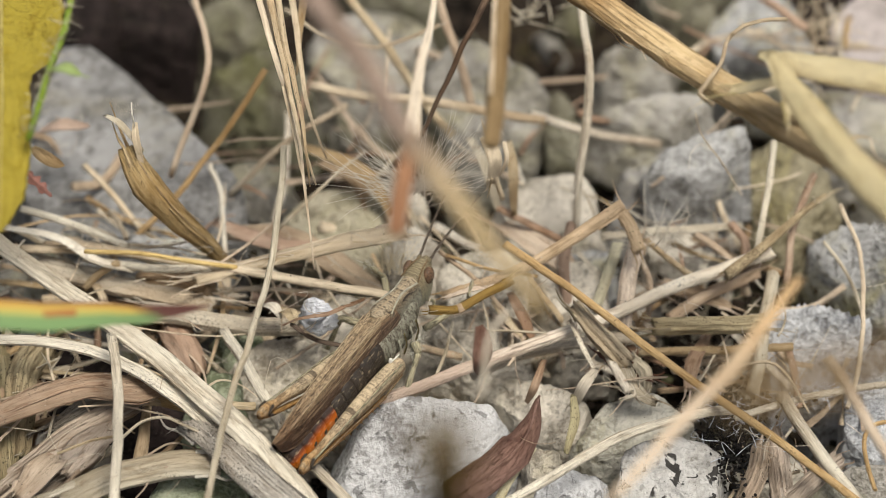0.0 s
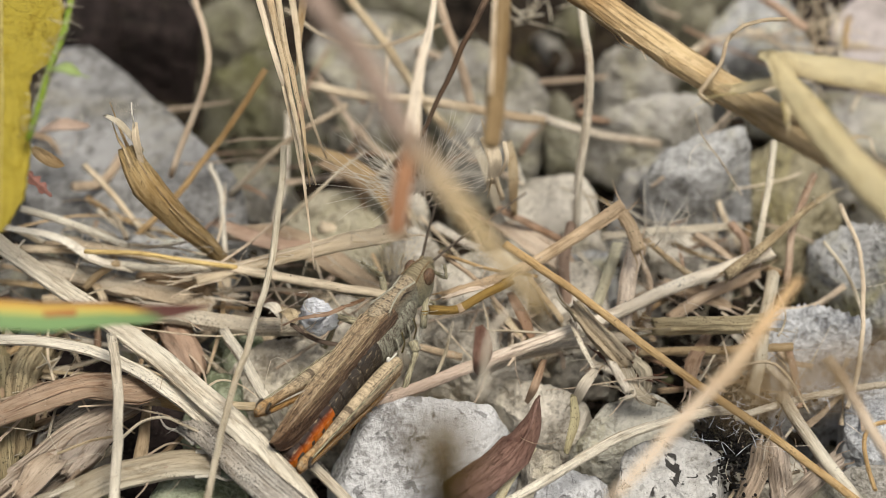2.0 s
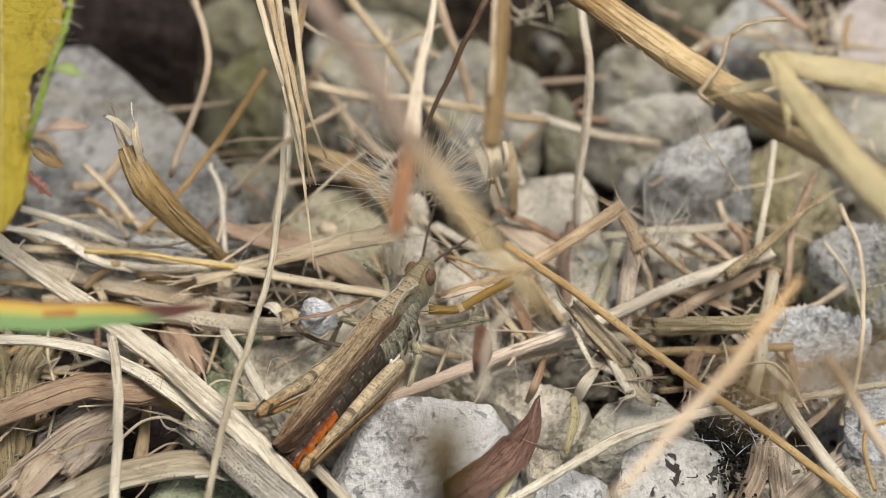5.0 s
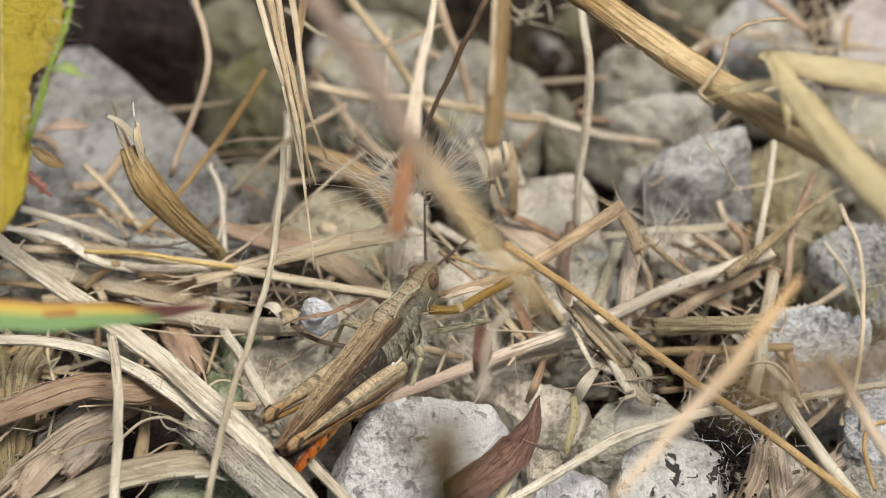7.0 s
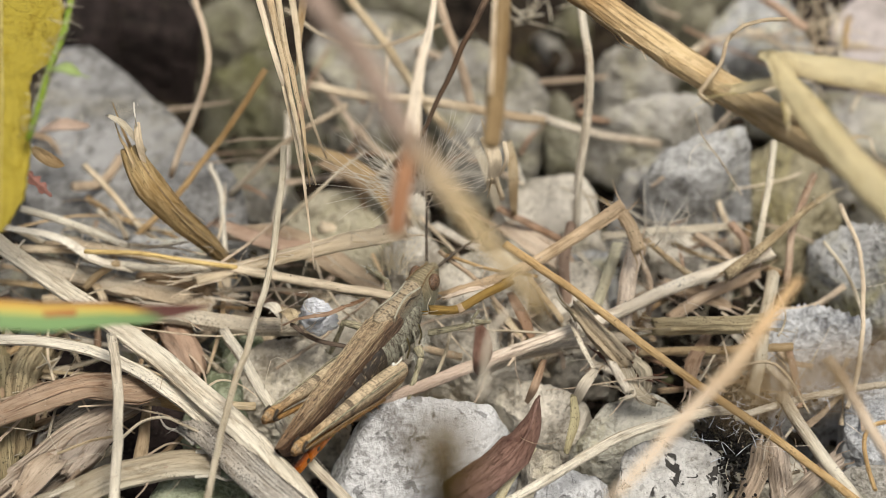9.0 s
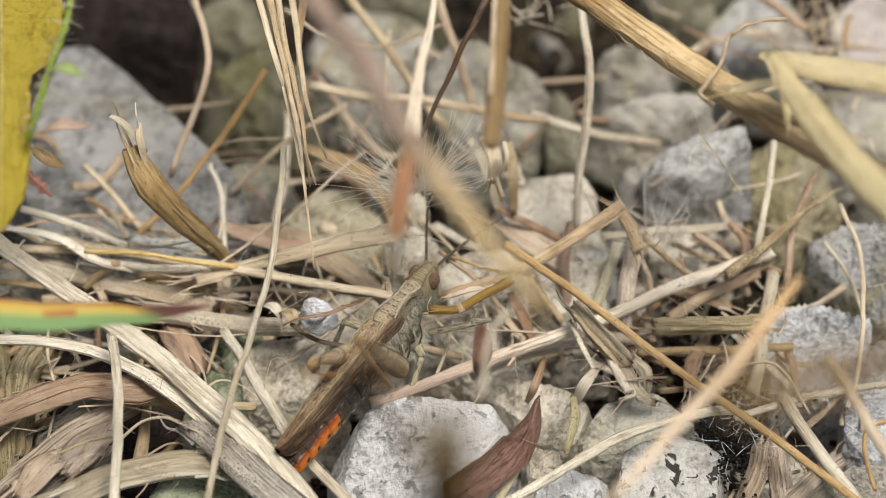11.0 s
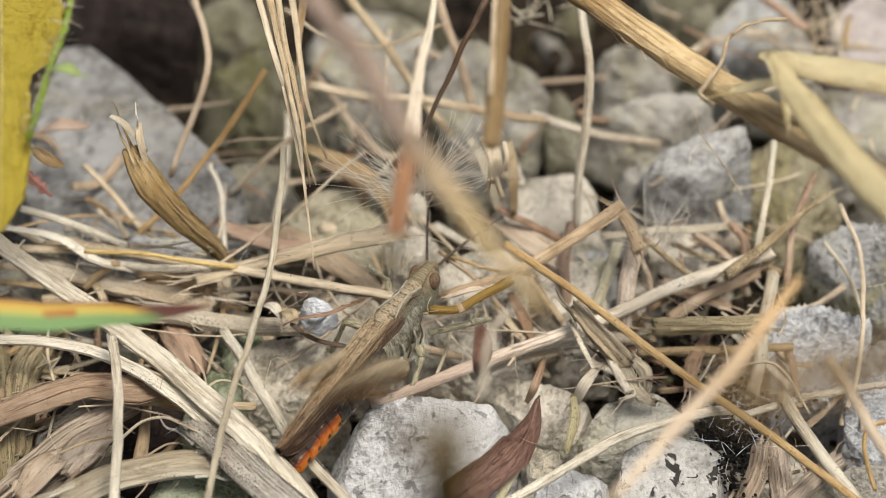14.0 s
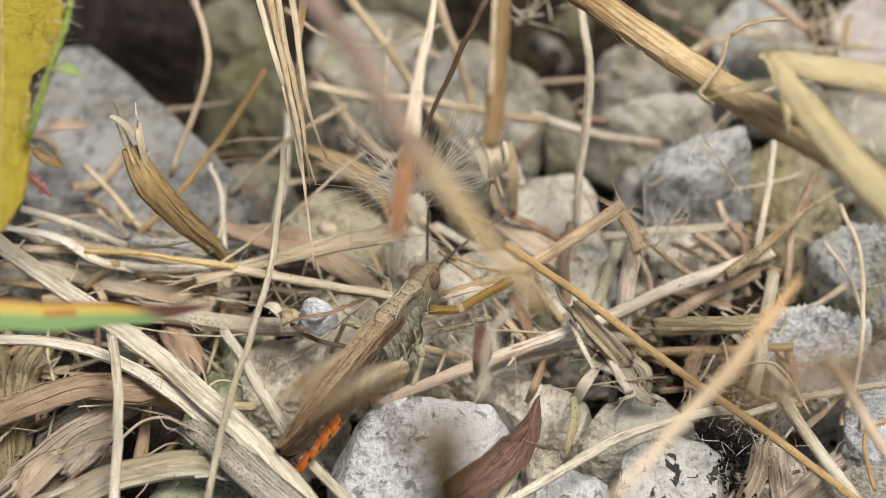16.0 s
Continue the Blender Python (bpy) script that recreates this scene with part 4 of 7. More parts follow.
stem([(-19.55, -8.13, 4.00), (-16.56, -8.71, 4.50), (-14.98, -9.55, 4.50)], 1.1, straw_brown, "dark weathered split stem", ridge=0.1, n=34)
stem([(-19.24, -10.23, 3.50), (-15.31, -11.73, 4.00), (-12.04, -12.28, 4.00), (-9.33, -12.44, 4.00)], 1.15, straw_grey, "ridged greenish-grey straw stem on gravel", ridge=0.06, fray=8, n=34)
stem([(-23.17, -8.58, 4.00), (-22.19, -8.57, 5.00), (-20.85, -8.51, 6.00)], 0.5, straw_pale)
stem([(-25.52, -5.82, 3.00), (-24.81, -7.53, 3.00), (-23.63, -9.18, 2.00)], 0.35, straw_white)
# the long pale stems in front
stem([(-29.45, -7.90, 8.00), (-25.43, -11.97, 8.00), (-21.65, -15.03, 7.50), (-17.17, -19.10, 7.00), (-13.19, -22.86, 6.00), (-9.34, -26.46, 4.00), (-7.59, -28.82, 3.00)], 1.4, straw_white, "long pale weathered straw stem", profile=lambda s: 0.8 + 0.45 * s, flat=0.6, ridge=0.09, ridges=9, n=40, steps=60)
stem([(-28.51, -17.12, 7.00), (-23.92, -17.54, 7.00), (-20.03, -18.55, 6.50), (-16.78, -20.58, 6.00), (-13.74, -23.05, 5.00), (-10.72, -26.43, 3.50), (-9.26, -29.30, 3.00)], 1.05, straw_white, "long pale weathered straw stem", profile=lambda s: 0.75 + 0.9 * s * s, flat=0.6, ridge=0.09, n=40, steps=60)
stem([(-15.14, -22.51, 5.20), (-11.49, -26.97, 5.20), (-8.00, -30.46, 4.40)], 2.2, mouldy_straw, "weathered split straw stem with black mould", flat=0.35, ridge=0.1, ridges=11, n=22, fray=8)
blade([(-28.28, -21.74, 4.00), (-25.13, -21.13, 5.00), (-21.80, -19.49, 5.00), (-18.96, -20.00, 5.00), (-16.62, -18.30, 4.00)], 2.3, sheath_mat, "broad brown dry leaf sheath", fray=3, flat=0.2, curl=0.4, profile=lambda s: 0.85 + 0.2 * math.sin(math.pi * s) if s < 0.75 else 1.0 - 3.2 * (s - 0.75) ** 1.0)
stem([(-21.58, -16.22, 2.00), (-18.54, -17.83, 3.00), (-15.18, -20.05, 4.00)], 0.9, straw_gold)
stem([(-20.36, -18.74, 9.00), (-19.63, -22.80, 8.50), (-19.32, -26.24, 8.00), (-19.42, -30.89, 6.00)], 0.62, straw_white, "thin flat pale grass strip", flat=0.3)
stem([(-22.99, -27.14, 3.00), (-20.27, -26.21, 4.00), (-16.93, -25.08, 4.00), (-13.68, -24.99, 4.00)], 2.2, straw_white, "ridged pale straw stem", flat=0.4, ridge=0.1, ridges=9, n=40, fray=8)
blade([(-24.18, -20.40, 2.50), (-22.30, -19.39, 3.00), (-20.44, -18.46, 3.00)], 2.2, mouldy_straw, "weathered grey sheath with black mould dots", fray=5, flat=0.2)
blade([(-23.15, -25.43, 3.00), (-21.89, -23.58, 3.60), (-20.80, -20.52, 3.00)], 2.4, weathered_wood, "grey-brown broken sheath flake", fray=6, flat=0.15, wave=0.5)
blade([(-25.72, -27.14, 3.00), (-24.30, -25.46, 3.60), (-23.31, -22.95, 3.00)], 2.2, tan_flake, "pale tan broken sheath flake", fray=6, flat=0.15, wave=0.5)
stem([(-27.86, -24.86, 1.00), (-25.20, -22.91, 2.00), (-22.49, -21.18, 3.00), (-19.55, -18.61, 3.00)], 1.6, weathered_wood, "weathered grey-brown woody stem piece", fray=9, ridge=0.14, ridges=9, flat=0.7, n=40)
stem([(-25.04, -25.35, 1.00), (-22.42, -22.91, 2.00), (-20.65, -18.83, 2.00)], 1.7, weathered_wood, "weathered grey-brown woody stem piece", fray=9, ridge=0.14, ridges=9, flat=0.6, n=40)
stem([(-25.90, -12.20, 2.00), (-26.61, -15.60, 2.40), (-26.67, -18.83, 2.00), (-26.67, -21.36, 1.00)], 2.0, moss_wood, "mossy rotten woody stem piece with black dots", ridge=0.12, ridges=9, n=40, fray=8, rough=0.2)
stem([(-28.66, -13.56, 2.00), (-27.91, -17.80, 2.00), (-27.10, -23.87, 1.00)], 2.0, moss_wood, "mossy rotten woody stem piece with black dots", ridge=0.12, ridges=9, n=40, fray=8, rough=0.2)
stem([(-17.47, -10.84, 2.00), (-16.42, -13.02, 2.00), (-16.08, -13.53, 1.00)], 2.0, straw_red, "reddish-brown broken stem piece", ridge=0.08, fray=8, n=34)
stem([(-19.38, -25.01, 6.00), (-18.22, -24.15, 6.50), (-16.88, -23.80, 6.50), (-15.88, -23.86, 6.00), (-14.56, -23.80, 5.00)], 0.18, straw_white, "thin curled plant fibre")
stem([(-23.37, -25.04, 5.00), (-21.41, -24.05, 5.00), (-19.40, -24.71, 6.00)], 0.16, straw_pale, "thin curled plant fibre")
stem([(-13.99, -12.82, 4.00), (-12.21, -16.30, 4.00), (-10.67, -19.41, 3.50), (-9.21, -21.92, 2.50), (-5.67, -25.35, 1.00)], 0.7, straw_white, "thin pale straw stem under the insect", flat=0.7)
stem([(-18.13, -18.61, 3.00), (-15.25, -19.31, 3.50), (-11.73, -19.31, 3.50)], 0.55, straw_pale)
blade([(-15.12, -2.93, 3.00), (-14.17, -10.32, 3.00), (-14.88, -14.63, 2.00)], 0.3, straw_pale)
# right of the insect
stem([(-4.55, -18.46, 3.00), (-1.56, -17.65, 3.60), (2.34, -16.04, 4.00), (7.73, -13.66, 4.50), (14.35, -9.96, 5.00), (21.36, -7.07, 5.50)], 0.85, stem_two_tone, "long straw stem lying across the gravel", profile=lambda s: 0.85 + 0.15 * s, steps=60, n=18, ridge=0.05)
stem([(1.65, -14.90, 2.00), (5.27, -13.30, 2.50), (10.01, -11.84, 2.50), (12.54, -11.95, 2.50)], 0.7, straw_grey)
stem([(3.94, -11.42, 10.00), (7.09, -13.69, 9.00), (11.03, -17.08, 8.00), (16.15, -20.58, 6.00), (21.21, -23.99, 4.00), (25.88, -27.09, 2.00)], 0.52, straw_gold, "long thin golden straw stem", steps=60, wave=0.12)
stem([(0.04, -11.78, 6.00), (3.44, -11.08, 7.00), (7.04, -9.76, 8.00), (11.18, -7.83, 10.00)], 0.85, straw_tan, "bent brown straw stem", n=18, fray=3, torn=0.8, profile=lambda s: 0.65 + 0.4 * s)
blade([(0.07, -13.10, 7.00), (1.63, -12.98, 7.60), (3.43, -11.85, 7.00)], 0.45, tan_flake, "pinkish torn end of a straw stem", fray=4)
stem([(11.09, -7.49, 10.00), (12.01, -8.71, 9.00), (12.50, -9.76, 8.00)], 0.85, straw_tan, "bent brown straw stem", fray=5)
stem([(12.58, -7.44, 7.00), (11.99, -8.76, 5.50), (11.67, -10.38, 4.50), (11.47, -11.14, 3.00)], 1.1, tan_flake, "upright pinkish-tan broken stem", ridge=0.06, fray=6, n=34)
stem([(-0.70, -15.39, 8.00), (0.98, -15.33, 8.00), (2.96, -14.35, 8.50), (4.28, -13.38, 8.50)], 0.55, amber_joint, "amber-brown straw joint with a dark node", nodes=(0.4,), fray=5, torn=1.0)
stem([(11.65, -4.51, 6.00), (14.52, -6.76, 5.00), (16.36, -7.56, 4.00), (18.60, -7.00, 4.00)], 0.4, straw_pale)
stem([(10.66, -3.32, 4.00), (15.53, -2.85, 4.00), (19.68, -2.21, 4.00)], 0.75, straw_white, flat=0.4)
stem([(13.44, -13.58, 5.00), (17.02, -13.41, 5.00), (20.34, -13.14, 5.00)], 1.1, crown_mat, "weathered hollow straw piece", ridge=0.09, fray=12, n=34)
stem([(12.43, -13.86, 3.00), (17.84, -13.59, 3.00), (22.36, -13.32, 3.00)], 0.55, straw_pale)
stem([(8.50, -14.24, 7.00), (9.39, -15.65, 6.50), (10.37, -16.39, 5.60), (11.18, -16.44, 4.60)], 1.15, crown_mat, "withered plant crown with frayed roots", name="plant_crown", category="plant crown", ridge=0.12, rough=0.25, strands=1, torn=0.8, fray=4, profile=lambda s: 0.85 + 0.3 * s, n=34)
blade([(10.02, -14.98, 4.00), (11.20, -16.57, 4.00), (13.03, -16.37, 3.00)], 1.3, leaf_red, "dark rotten sheath scrap under a plant crown", fray=5)
blade([(11.95, -15.77, 4.00), (12.64, -16.54, 3.50), (12.87, -16.75, 2.00)], 1.1, crown_mat, "dark rotten sheath scrap under a plant crown", fray=5)
blade([(11.27, -14.98, 4.00), (11.50, -17.38, 4.50), (12.17, -18.66, 4.00), (13.27, -18.46, 3.00)], 0.9, straw_grey, "withered curled leaf sheath", fray=4)
blade([(8.10, -14.17, 6.00), (8.66, -16.52, 6.00), (9.43, -17.67, 5.00)], 0.35, straw_white, "withered curled leaf sheath")
blade([(9.50, -17.51, 5.00), (8.68, -19.08, 5.00), (8.11, -18.67, 3.00)], 0.8, straw_grey, "withered curled leaf sheath", fray=3)
stem([(10.40, -16.36, 5.00), (10.85, -17.60, 4.60), (11.39, -18.61, 4.00)], 0.55, straw_grey, "pale rootlet of a plant crown", fray=4)
stem([(11.13, -18.30, 4.00), (11.68, -18.31, 4.20), (11.94, -18.92, 4.00), (11.36, -19.33, 4.00)], 0.3, straw_white, "curled pale rootlet tip on a stone", fray=6)
blade([(8.01, -18.92, 4.00), (8.03, -20.84, 3.40), (7.61, -22.15, 2.00)], 0.6, straw_olive_green, "withered curled leaf sheath")
blade([(6.19, -15.67, 4.00), (5.68, -17.88, 4.00), (5.10, -17.92, 2.50)], 0.55, sheath_mat, "withered curled leaf sheath")
stem([(21.26, -8.73, 5.00), (20.33, -13.09, 4.00), (19.47, -16.75, 2.00)], 0.85, straw_white)
stem([(18.30, -9.63, 6.00), (20.53, -8.06, 7.00), (22.89, -5.96, 8.00), (24.72, -5.00, 9.00)], 0.8, speckled_stalk, "speckled tapering dry stalk", profile=lambda s: 1.0 - 0.6 * s, fray=4)
stem([(22.26, -8.13, 4.00), (22.81, -5.09, 6.00), (24.33, -2.11, 8.00)], 0.5, sheath_mat, "purplish brown dead stalk")
stem([(21.87, 0.33, 9.00), (21.12, -4.34, 8.00), (20.06, -7.94, 6.00)], 0.45, straw_white)
stem([(20.35, 0.04, 2.00), (19.75, -4.67, 3.00), (21.86, -7.56, 4.00)], 0.5, straw_brown)
stem([(14.88, -9.45, 2.00), (17.10, -8.37, 3.00), (20.62, -7.00, 4.00)], 0.8, tan_flake, fray=5)
stem([(16.81, -3.26, 4.00), (18.02, -4.71, 4.00), (19.41, -6.41, 3.50), (19.91, -6.93, 2.00)], 0.5, straw_brown)
stem([(19.17, -3.30, 5.00), (19.90, -4.85, 4.60), (19.65, -6.71, 4.00)], 0.55, straw_red)
blade([(14.34, -5.79, 2.00), (16.07, -7.51, 2.50), (18.62, -8.34, 2.00)], 1.5, tan_flake, "broad pinkish-tan torn sheath", fray=4)
blade([(15.40, -16.22, 2.00), (15.80, -14.67, 3.00), (16.87, -11.97, 3.00)], 1.0, sheath_mat, "brown rotten sheath scrap", fray=4)
stem([(21.11, -18.92, 4.00), (22.76, -22.47, 3.50), (25.56, -26.85, 2.00)], 0.8, straw_white)
stem([(3.27, -27.62, 3.00), (7.39, -25.48, 4.00), (10.89, -23.27, 4.50), (15.15, -21.25, 4.50), (18.03, -20.21, 4.00)], 0.6, straw_white, "thin arched pale straw")
stem([(18.11, -19.90, 3.00), (21.67, -18.90, 3.50), (25.55, -18.40, 4.00), (28.78, -17.88, 4.00)], 0.45, straw_white)
stem([(5.60, -22.45, 3.00), (4.17, -24.91, 2.50), (2.94, -27.34, 2.00)], 0.62, straw_green, "thin pale greenish grass strip", flat=0.3)
blade([(5.92, -20.21, 5.00), (5.10, -23.05, 5.00), (3.75, -24.29, 4.00), (0.55, -26.87, 2.50)], 2.2, leaf_red, "curled red-brown dry leaf", flat=0.06, curl=0.9, wave=0.5, lean=-18, torn=0.1, profile=lambda s: (0.03 + 0.97 * min(1.0, 1.8 * s)) * (1 + 0.04 * math.sin(23 * s)), n=24, strands=0, rib=0.2)
stem([(18.67, -24.34, 0.00), (19.63, -22.37, 1.00), (19.95, -20.60, 1.00)], 1.3, weathered_wood, "broken weathered wood fragment", ridge=0.1, fray=7, n=34)
stem([(20.96, -24.09, 0.00), (20.72, -21.87, 1.00), (20.58, -19.32, 1.00)], 1.4, weathered_wood, "broken weathered wood fragment", ridge=0.1, fray=7, n=34)
stem([(21.11, -24.34, 0.00), (22.87, -23.37, 1.00), (24.41, -21.87, 1.00)], 1.2, weathered_wood, "broken weathered wood fragment", ridge=0.1, fray=7, n=34)
stem([(25.83, -4.92, 8.00), (26.60, -8.29, 7.00), (26.60, -12.66, 6.00), (25.97, -16.88, 5.00), (25.05, -19.95, 4.00)], 0.3, straw_pale, "thin curved plant fibre")
stem([(24.81, -6.52, 6.00), (26.12, -8.17, 5.00), (26.97, -11.46, 4.00)], 0.25, straw_white, "thin curved plant fibre")
stem([(28.19, -22.30, 5.00), (26.24, -22.80, 5.00), (25.59, -24.52, 4.50), (26.01, -27.43, 4.00)], 0.28, straw_gold, "thin curved plant fibre")
stem([(21.83, -1.47, 20.00), (19.46, -3.21, 21.00), (17.45, -7.61, 23.00), (16.50, -12.39, 25.00), (15.37, -16.06, 26.00), (14.98, -17.04, 26.00), (15.70, -18.01, 26.00)], 0.26, straw_husky, "curled brown tendril round a cane", name="tendril", category="tendril", strands=0)
stem([(16.17, -3.43, 14.00), (16.67, -2.92, 12.00), (17.98, -3.03, 10.00), (19.38, -4.05, 8.00)], 0.12, straw_white, "fine pale hanging fibre", strands=0)
stem([(21.75, 18.72, 8.00), (23.74, 16.34, 8.00), (25.33, 15.57, 7.00)], 0.6, straw_red, "reddish dry stem piece")
blade([(-9.33, 4.69, 5.00), (-6.98, 2.65, 5.50), (-5.06, 1.15, 5.00), (-3.56, 0.02, 3.00)], 1.3, straw_husky, "golden-brown curled dry blade")
blade([(-8.64, 5.49, 3.00), (-5.89, 3.03, 3.00), (-4.52, 0.04, 2.00)], 1.0, straw_brown, "golden-brown curled dry blade")
blade([(-27.21, 5.28, 6.00), (-25.62, 4.61, 7.00), (-23.98, 5.90, 6.00)], 1.6, straw_red, "small brown dry leaf on a slab", profile=bud)
blade([(-25.98, -6.76, 14.00), (-24.99, -7.79, 14.00), (-23.99, -7.22, 13.00)], 1.0, straw_husky, "small withered green-brown bud beside a stem", profile=bud)
blade([(4.23, -9.25, 4.00), (5.10, -11.46, 4.00), (5.81, -12.78, 3.00)], 0.8, straw_red, "reddish dry blade piece")
blade([(3.14, -9.51, 3.50), (4.20, -11.44, 3.50), (5.45, -12.51, 3.00)], 0.6, straw_pale)
stem([(0.04, -10.04, 8.00), (2.38, -9.97, 7.00), (6.00, -9.90, 6.00)], 0.22, straw_gold, "thin golden straw stalk")
stem([(-0.32, -9.76, 8.00), (2.38, -10.46, 6.00), (4.19, -11.46, 4.00)], 0.3, straw_brown, "thin brown straw stalk")
stem([(8.39, -3.59, 5.00), (7.96, -6.43, 4.00), (8.14, -8.06, 2.00)], 0.7, straw_warm, "upright pale straw piece")
stem([(11.51, -4.73, 4.50), (10.67, -7.56, 4.00), (9.90, -9.49, 3.00)], 0.75, straw_green, flat=0.4)
blade([(3.61, -1.47, 3.00), (5.82, -3.53, 3.50), (7.46, -5.25, 3.00), (7.96, -8.06, 2.00)], 2.0, tan_flake, "broad pinkish-tan torn sheath", fray=5, flat=0.15, wave=0.6)

blade([(3.51, -9.75, 2.50), (4.75, -11.69, 3.00), (5.85, -11.93, 2.00)], 1.2, tan_flake, "broad pinkish-tan torn sheath", fray=5)

stem([(12.70, -6.47, 5.00), (13.40, -8.13, 4.00), (13.33, -9.73, 2.00)], 0.4, straw_brown)
# yellow leaf with its hairy stem
LOBE = lambda s: float(np.interp(s, (0, 0.13, 0.30, 0.36, 0.40, 0.44, 0.70, 0.86, 0.97, 1.0), (1.05, 1.0, 0.92, 0.74, 0.46, 0.43, 0.44, 0.36, 0.12, 0.03)))
blade([(-26.91, -5.42, 27.00), (-25.79, -14.64, 27.00), (-25.16, -21.93, 26.00), (-24.84, -27.17, 24.00)], 7.4, leaf_yellow, "yellow spotted fading leaf with lobed edge", flat=0.03, curl=0.1, profile=lambda s: LOBE(s) * (1 + 0.025 * math.sin(s * 95)), n=30, steps=90, lean=-12, strands=0, wave=0.1, rib=0.3)
stem([(-21.49, -13.45, 31.00), (-22.05, -18.15, 30.00), (-22.65, -21.36, 29.00), (-23.52, -22.68, 27.00)], 0.38, green_stem, "hairy green plant stem", strands=0)
blade([(-22.19, -20.09, 30.00), (-21.42, -20.41, 30.40), (-20.66, -20.57, 30.20), (-19.97, -20.62, 30.00)], 0.95, green_stem, "small green leaflet with a dark tip", profile=lambda s: max(0.12, math.sin(math.pi * min(1, 0.1 + 1.15 * s)) ** 0.8))
blade([(-25.21, -14.50, 18.00), (-24.42, -15.59, 18.00), (-23.60, -15.43, 17.00)], 0.9, leaf_tip, "small dull reddish leaf tip", profile=lambda s: max(0.06, math.sin(math.pi * min(1, 0.08 + s * 0.92)) ** 0.7 * (0.75 + 0.35 * math.sin(21 * s))))
blade([(-24.88, -36.39, 26.00), (-20.79, -35.71, 25.00), (-16.53, -33.29, 23.00), (-13.09, -28.80, 20.00)], 2.5, leaf_stripe, "green blade with red and yellow stripe", profile=lambda s: max(0.06, 1.0 - s ** 2.2), flat=0.12, strands=0, rib=0.15)
# small pale flakes
thing("papery_flake", rock_geo([(-9.01, -13.97, 7.00), (-8.41, -14.10, 8.00), (-7.41, -14.47, 8.00), (-6.67, -14.91, 7.40), (-7.47, -15.53, 7.00), (-8.34, -14.98, 6.80)], 1.4, 91, sub=4, rough=0.3, chips=8, sharp=40), flake_mat, "small bleached papery flake among dry stems", "flake")
blade([(-8.45, -15.28, 6.50), (-7.66, -15.98, 7.40), (-6.93, -14.67, 7.00)], 1.1, paper_mat, "small bleached papery flake among dry stems", profile=lambda s: 0.6 + 0.4 * math.sin(5 * s), flat=0.12, curl=0.5, wave=0.9, lean=-20, strands=0)
blade([(-9.99, -15.95, 7.00), (-8.34, -16.87, 8.60), (-6.79, -16.06, 8.40), (-4.94, -13.27, 7.00)], 0.42, straw_red, "pinkish torn blade over a papery flake", fray=4)
blade([(-11.33, -13.23, 6.50), (-10.55, -14.31, 7.20), (-10.06, -14.64, 6.50)], 0.8, straw_white, "small bleached seed husk among dry stems", profile=bud, wave=0.7)
blade([(-10.25, -13.50, 6.50), (-9.60, -14.90, 7.20), (-9.33, -15.18, 6.60)], 0.95, straw_pale, "small dry seed husk among dry stems", profile=bud, wave=0.6)
stem([(-9.52, -14.84, 6.40), (-8.13, -15.10, 5.40), (-6.13, -14.95, 4.50)], 0.3, straw_dark, "thin dark twig under a papery flake", name="twig", category="twig")


# ---- litter ----
def litter(centre, count, spread, length, width, mats, heading, jitter, seed, rise=0.6, bend=0.25, loose=None):
    """Short broken straws lying across one another round a place; loose: gathers them instead, by material."""
    rnd = random.Random(seed)
    for _ in range(count):
        c = Vector(centre) + Vector((rnd.gauss(0, spread[0]), rnd.gauss(0, spread[1]), rnd.uniform(-1, 1) * rise))
        a = radians(heading + rnd.gauss(0, jitter))
        ln = length * rnd.uniform(0.5, 1.4)
        d = Vector((math.cos(a), math.sin(a), rnd.gauss(0, 0.18))) * ln / 2
        side = Vector((-d.y, d.x, rnd.gauss(0, 0.5) * ln)) * rnd.gauss(0, bend)
        w = width * rnd.uniform(0.5, 1.5)
        COUNT[0] += 1
        flat = rnd.choice((1.0, 0.3, 0.5))
        geo = sweep([c - d, c - d * 0.3 + side * 0.6, c + d * 0.35 + side * 0.5, c + d], w, flat=flat, n=7, steps=12, seed=COUNT[0], torn=1.0, profile=rnd.choice((None, taper, lambda s: 1.0 - 0.5 * s)), wave=0.3, curl=0.2 if flat < 1 else 0)
        mat = rnd.choice(mats)
        if loose is not None:
            loose.setdefault(mat.name, (mat, []))[1].append(geo)
            continue
        thing("straw_fragment", geo, mat, "short broken dry straw fragment on the gravel", "straw fragment", "straw litter")


LOOSE = {}
PALES = (straw_pale, straw_white, straw_pale, straw_grey, straw_gold)
BROWNS = (straw_brown, straw_grey, straw_red, straw_brown, straw_pale)
litter((-23.53, -5.25, 3.00), 16, (5, 2), 8, 0.45, PALES, -20, 25, 1)
litter((-24.14, -5.04, 5.00), 8, (3.5, 1.5), 8, 0.4, (straw_white, straw_pale), -15, 20, 31)
litter((-19.75, -7.48, 1.50), 20, (4, 2), 6, 0.7, BROWNS, -15, 30, 2)
litter((-25.23, -12.45, 1.00), 16, (3, 2), 6, 0.5, PALES, -20, 35, 3)
litter((-24.00, -18.78, 0.00), 18, (3.5, 3), 7, 0.7, BROWNS, 50, 25, 4)
litter((15.00, -2.30, 0.00), 4, (4, 4), 6, 0.5, BROWNS, 30, 50, 5)
litter((14.52, -10.26, 1.00), 12, (5, 2.5), 6, 0.5, BROWNS, 10, 40, 6)
litter((19.04, -2.32, 2.00), 5, (3, 3), 5, 0.4, PALES, 35, 50, 7)
litter((7.58, -10.24, 0.00), 10, (3, 3), 5, 0.5, BROWNS, 60, 40, 8)
litter((1.37, 1.23, 2.00), 5, (4, 5), 6, 0.5, PALES, 100, 35, 9)
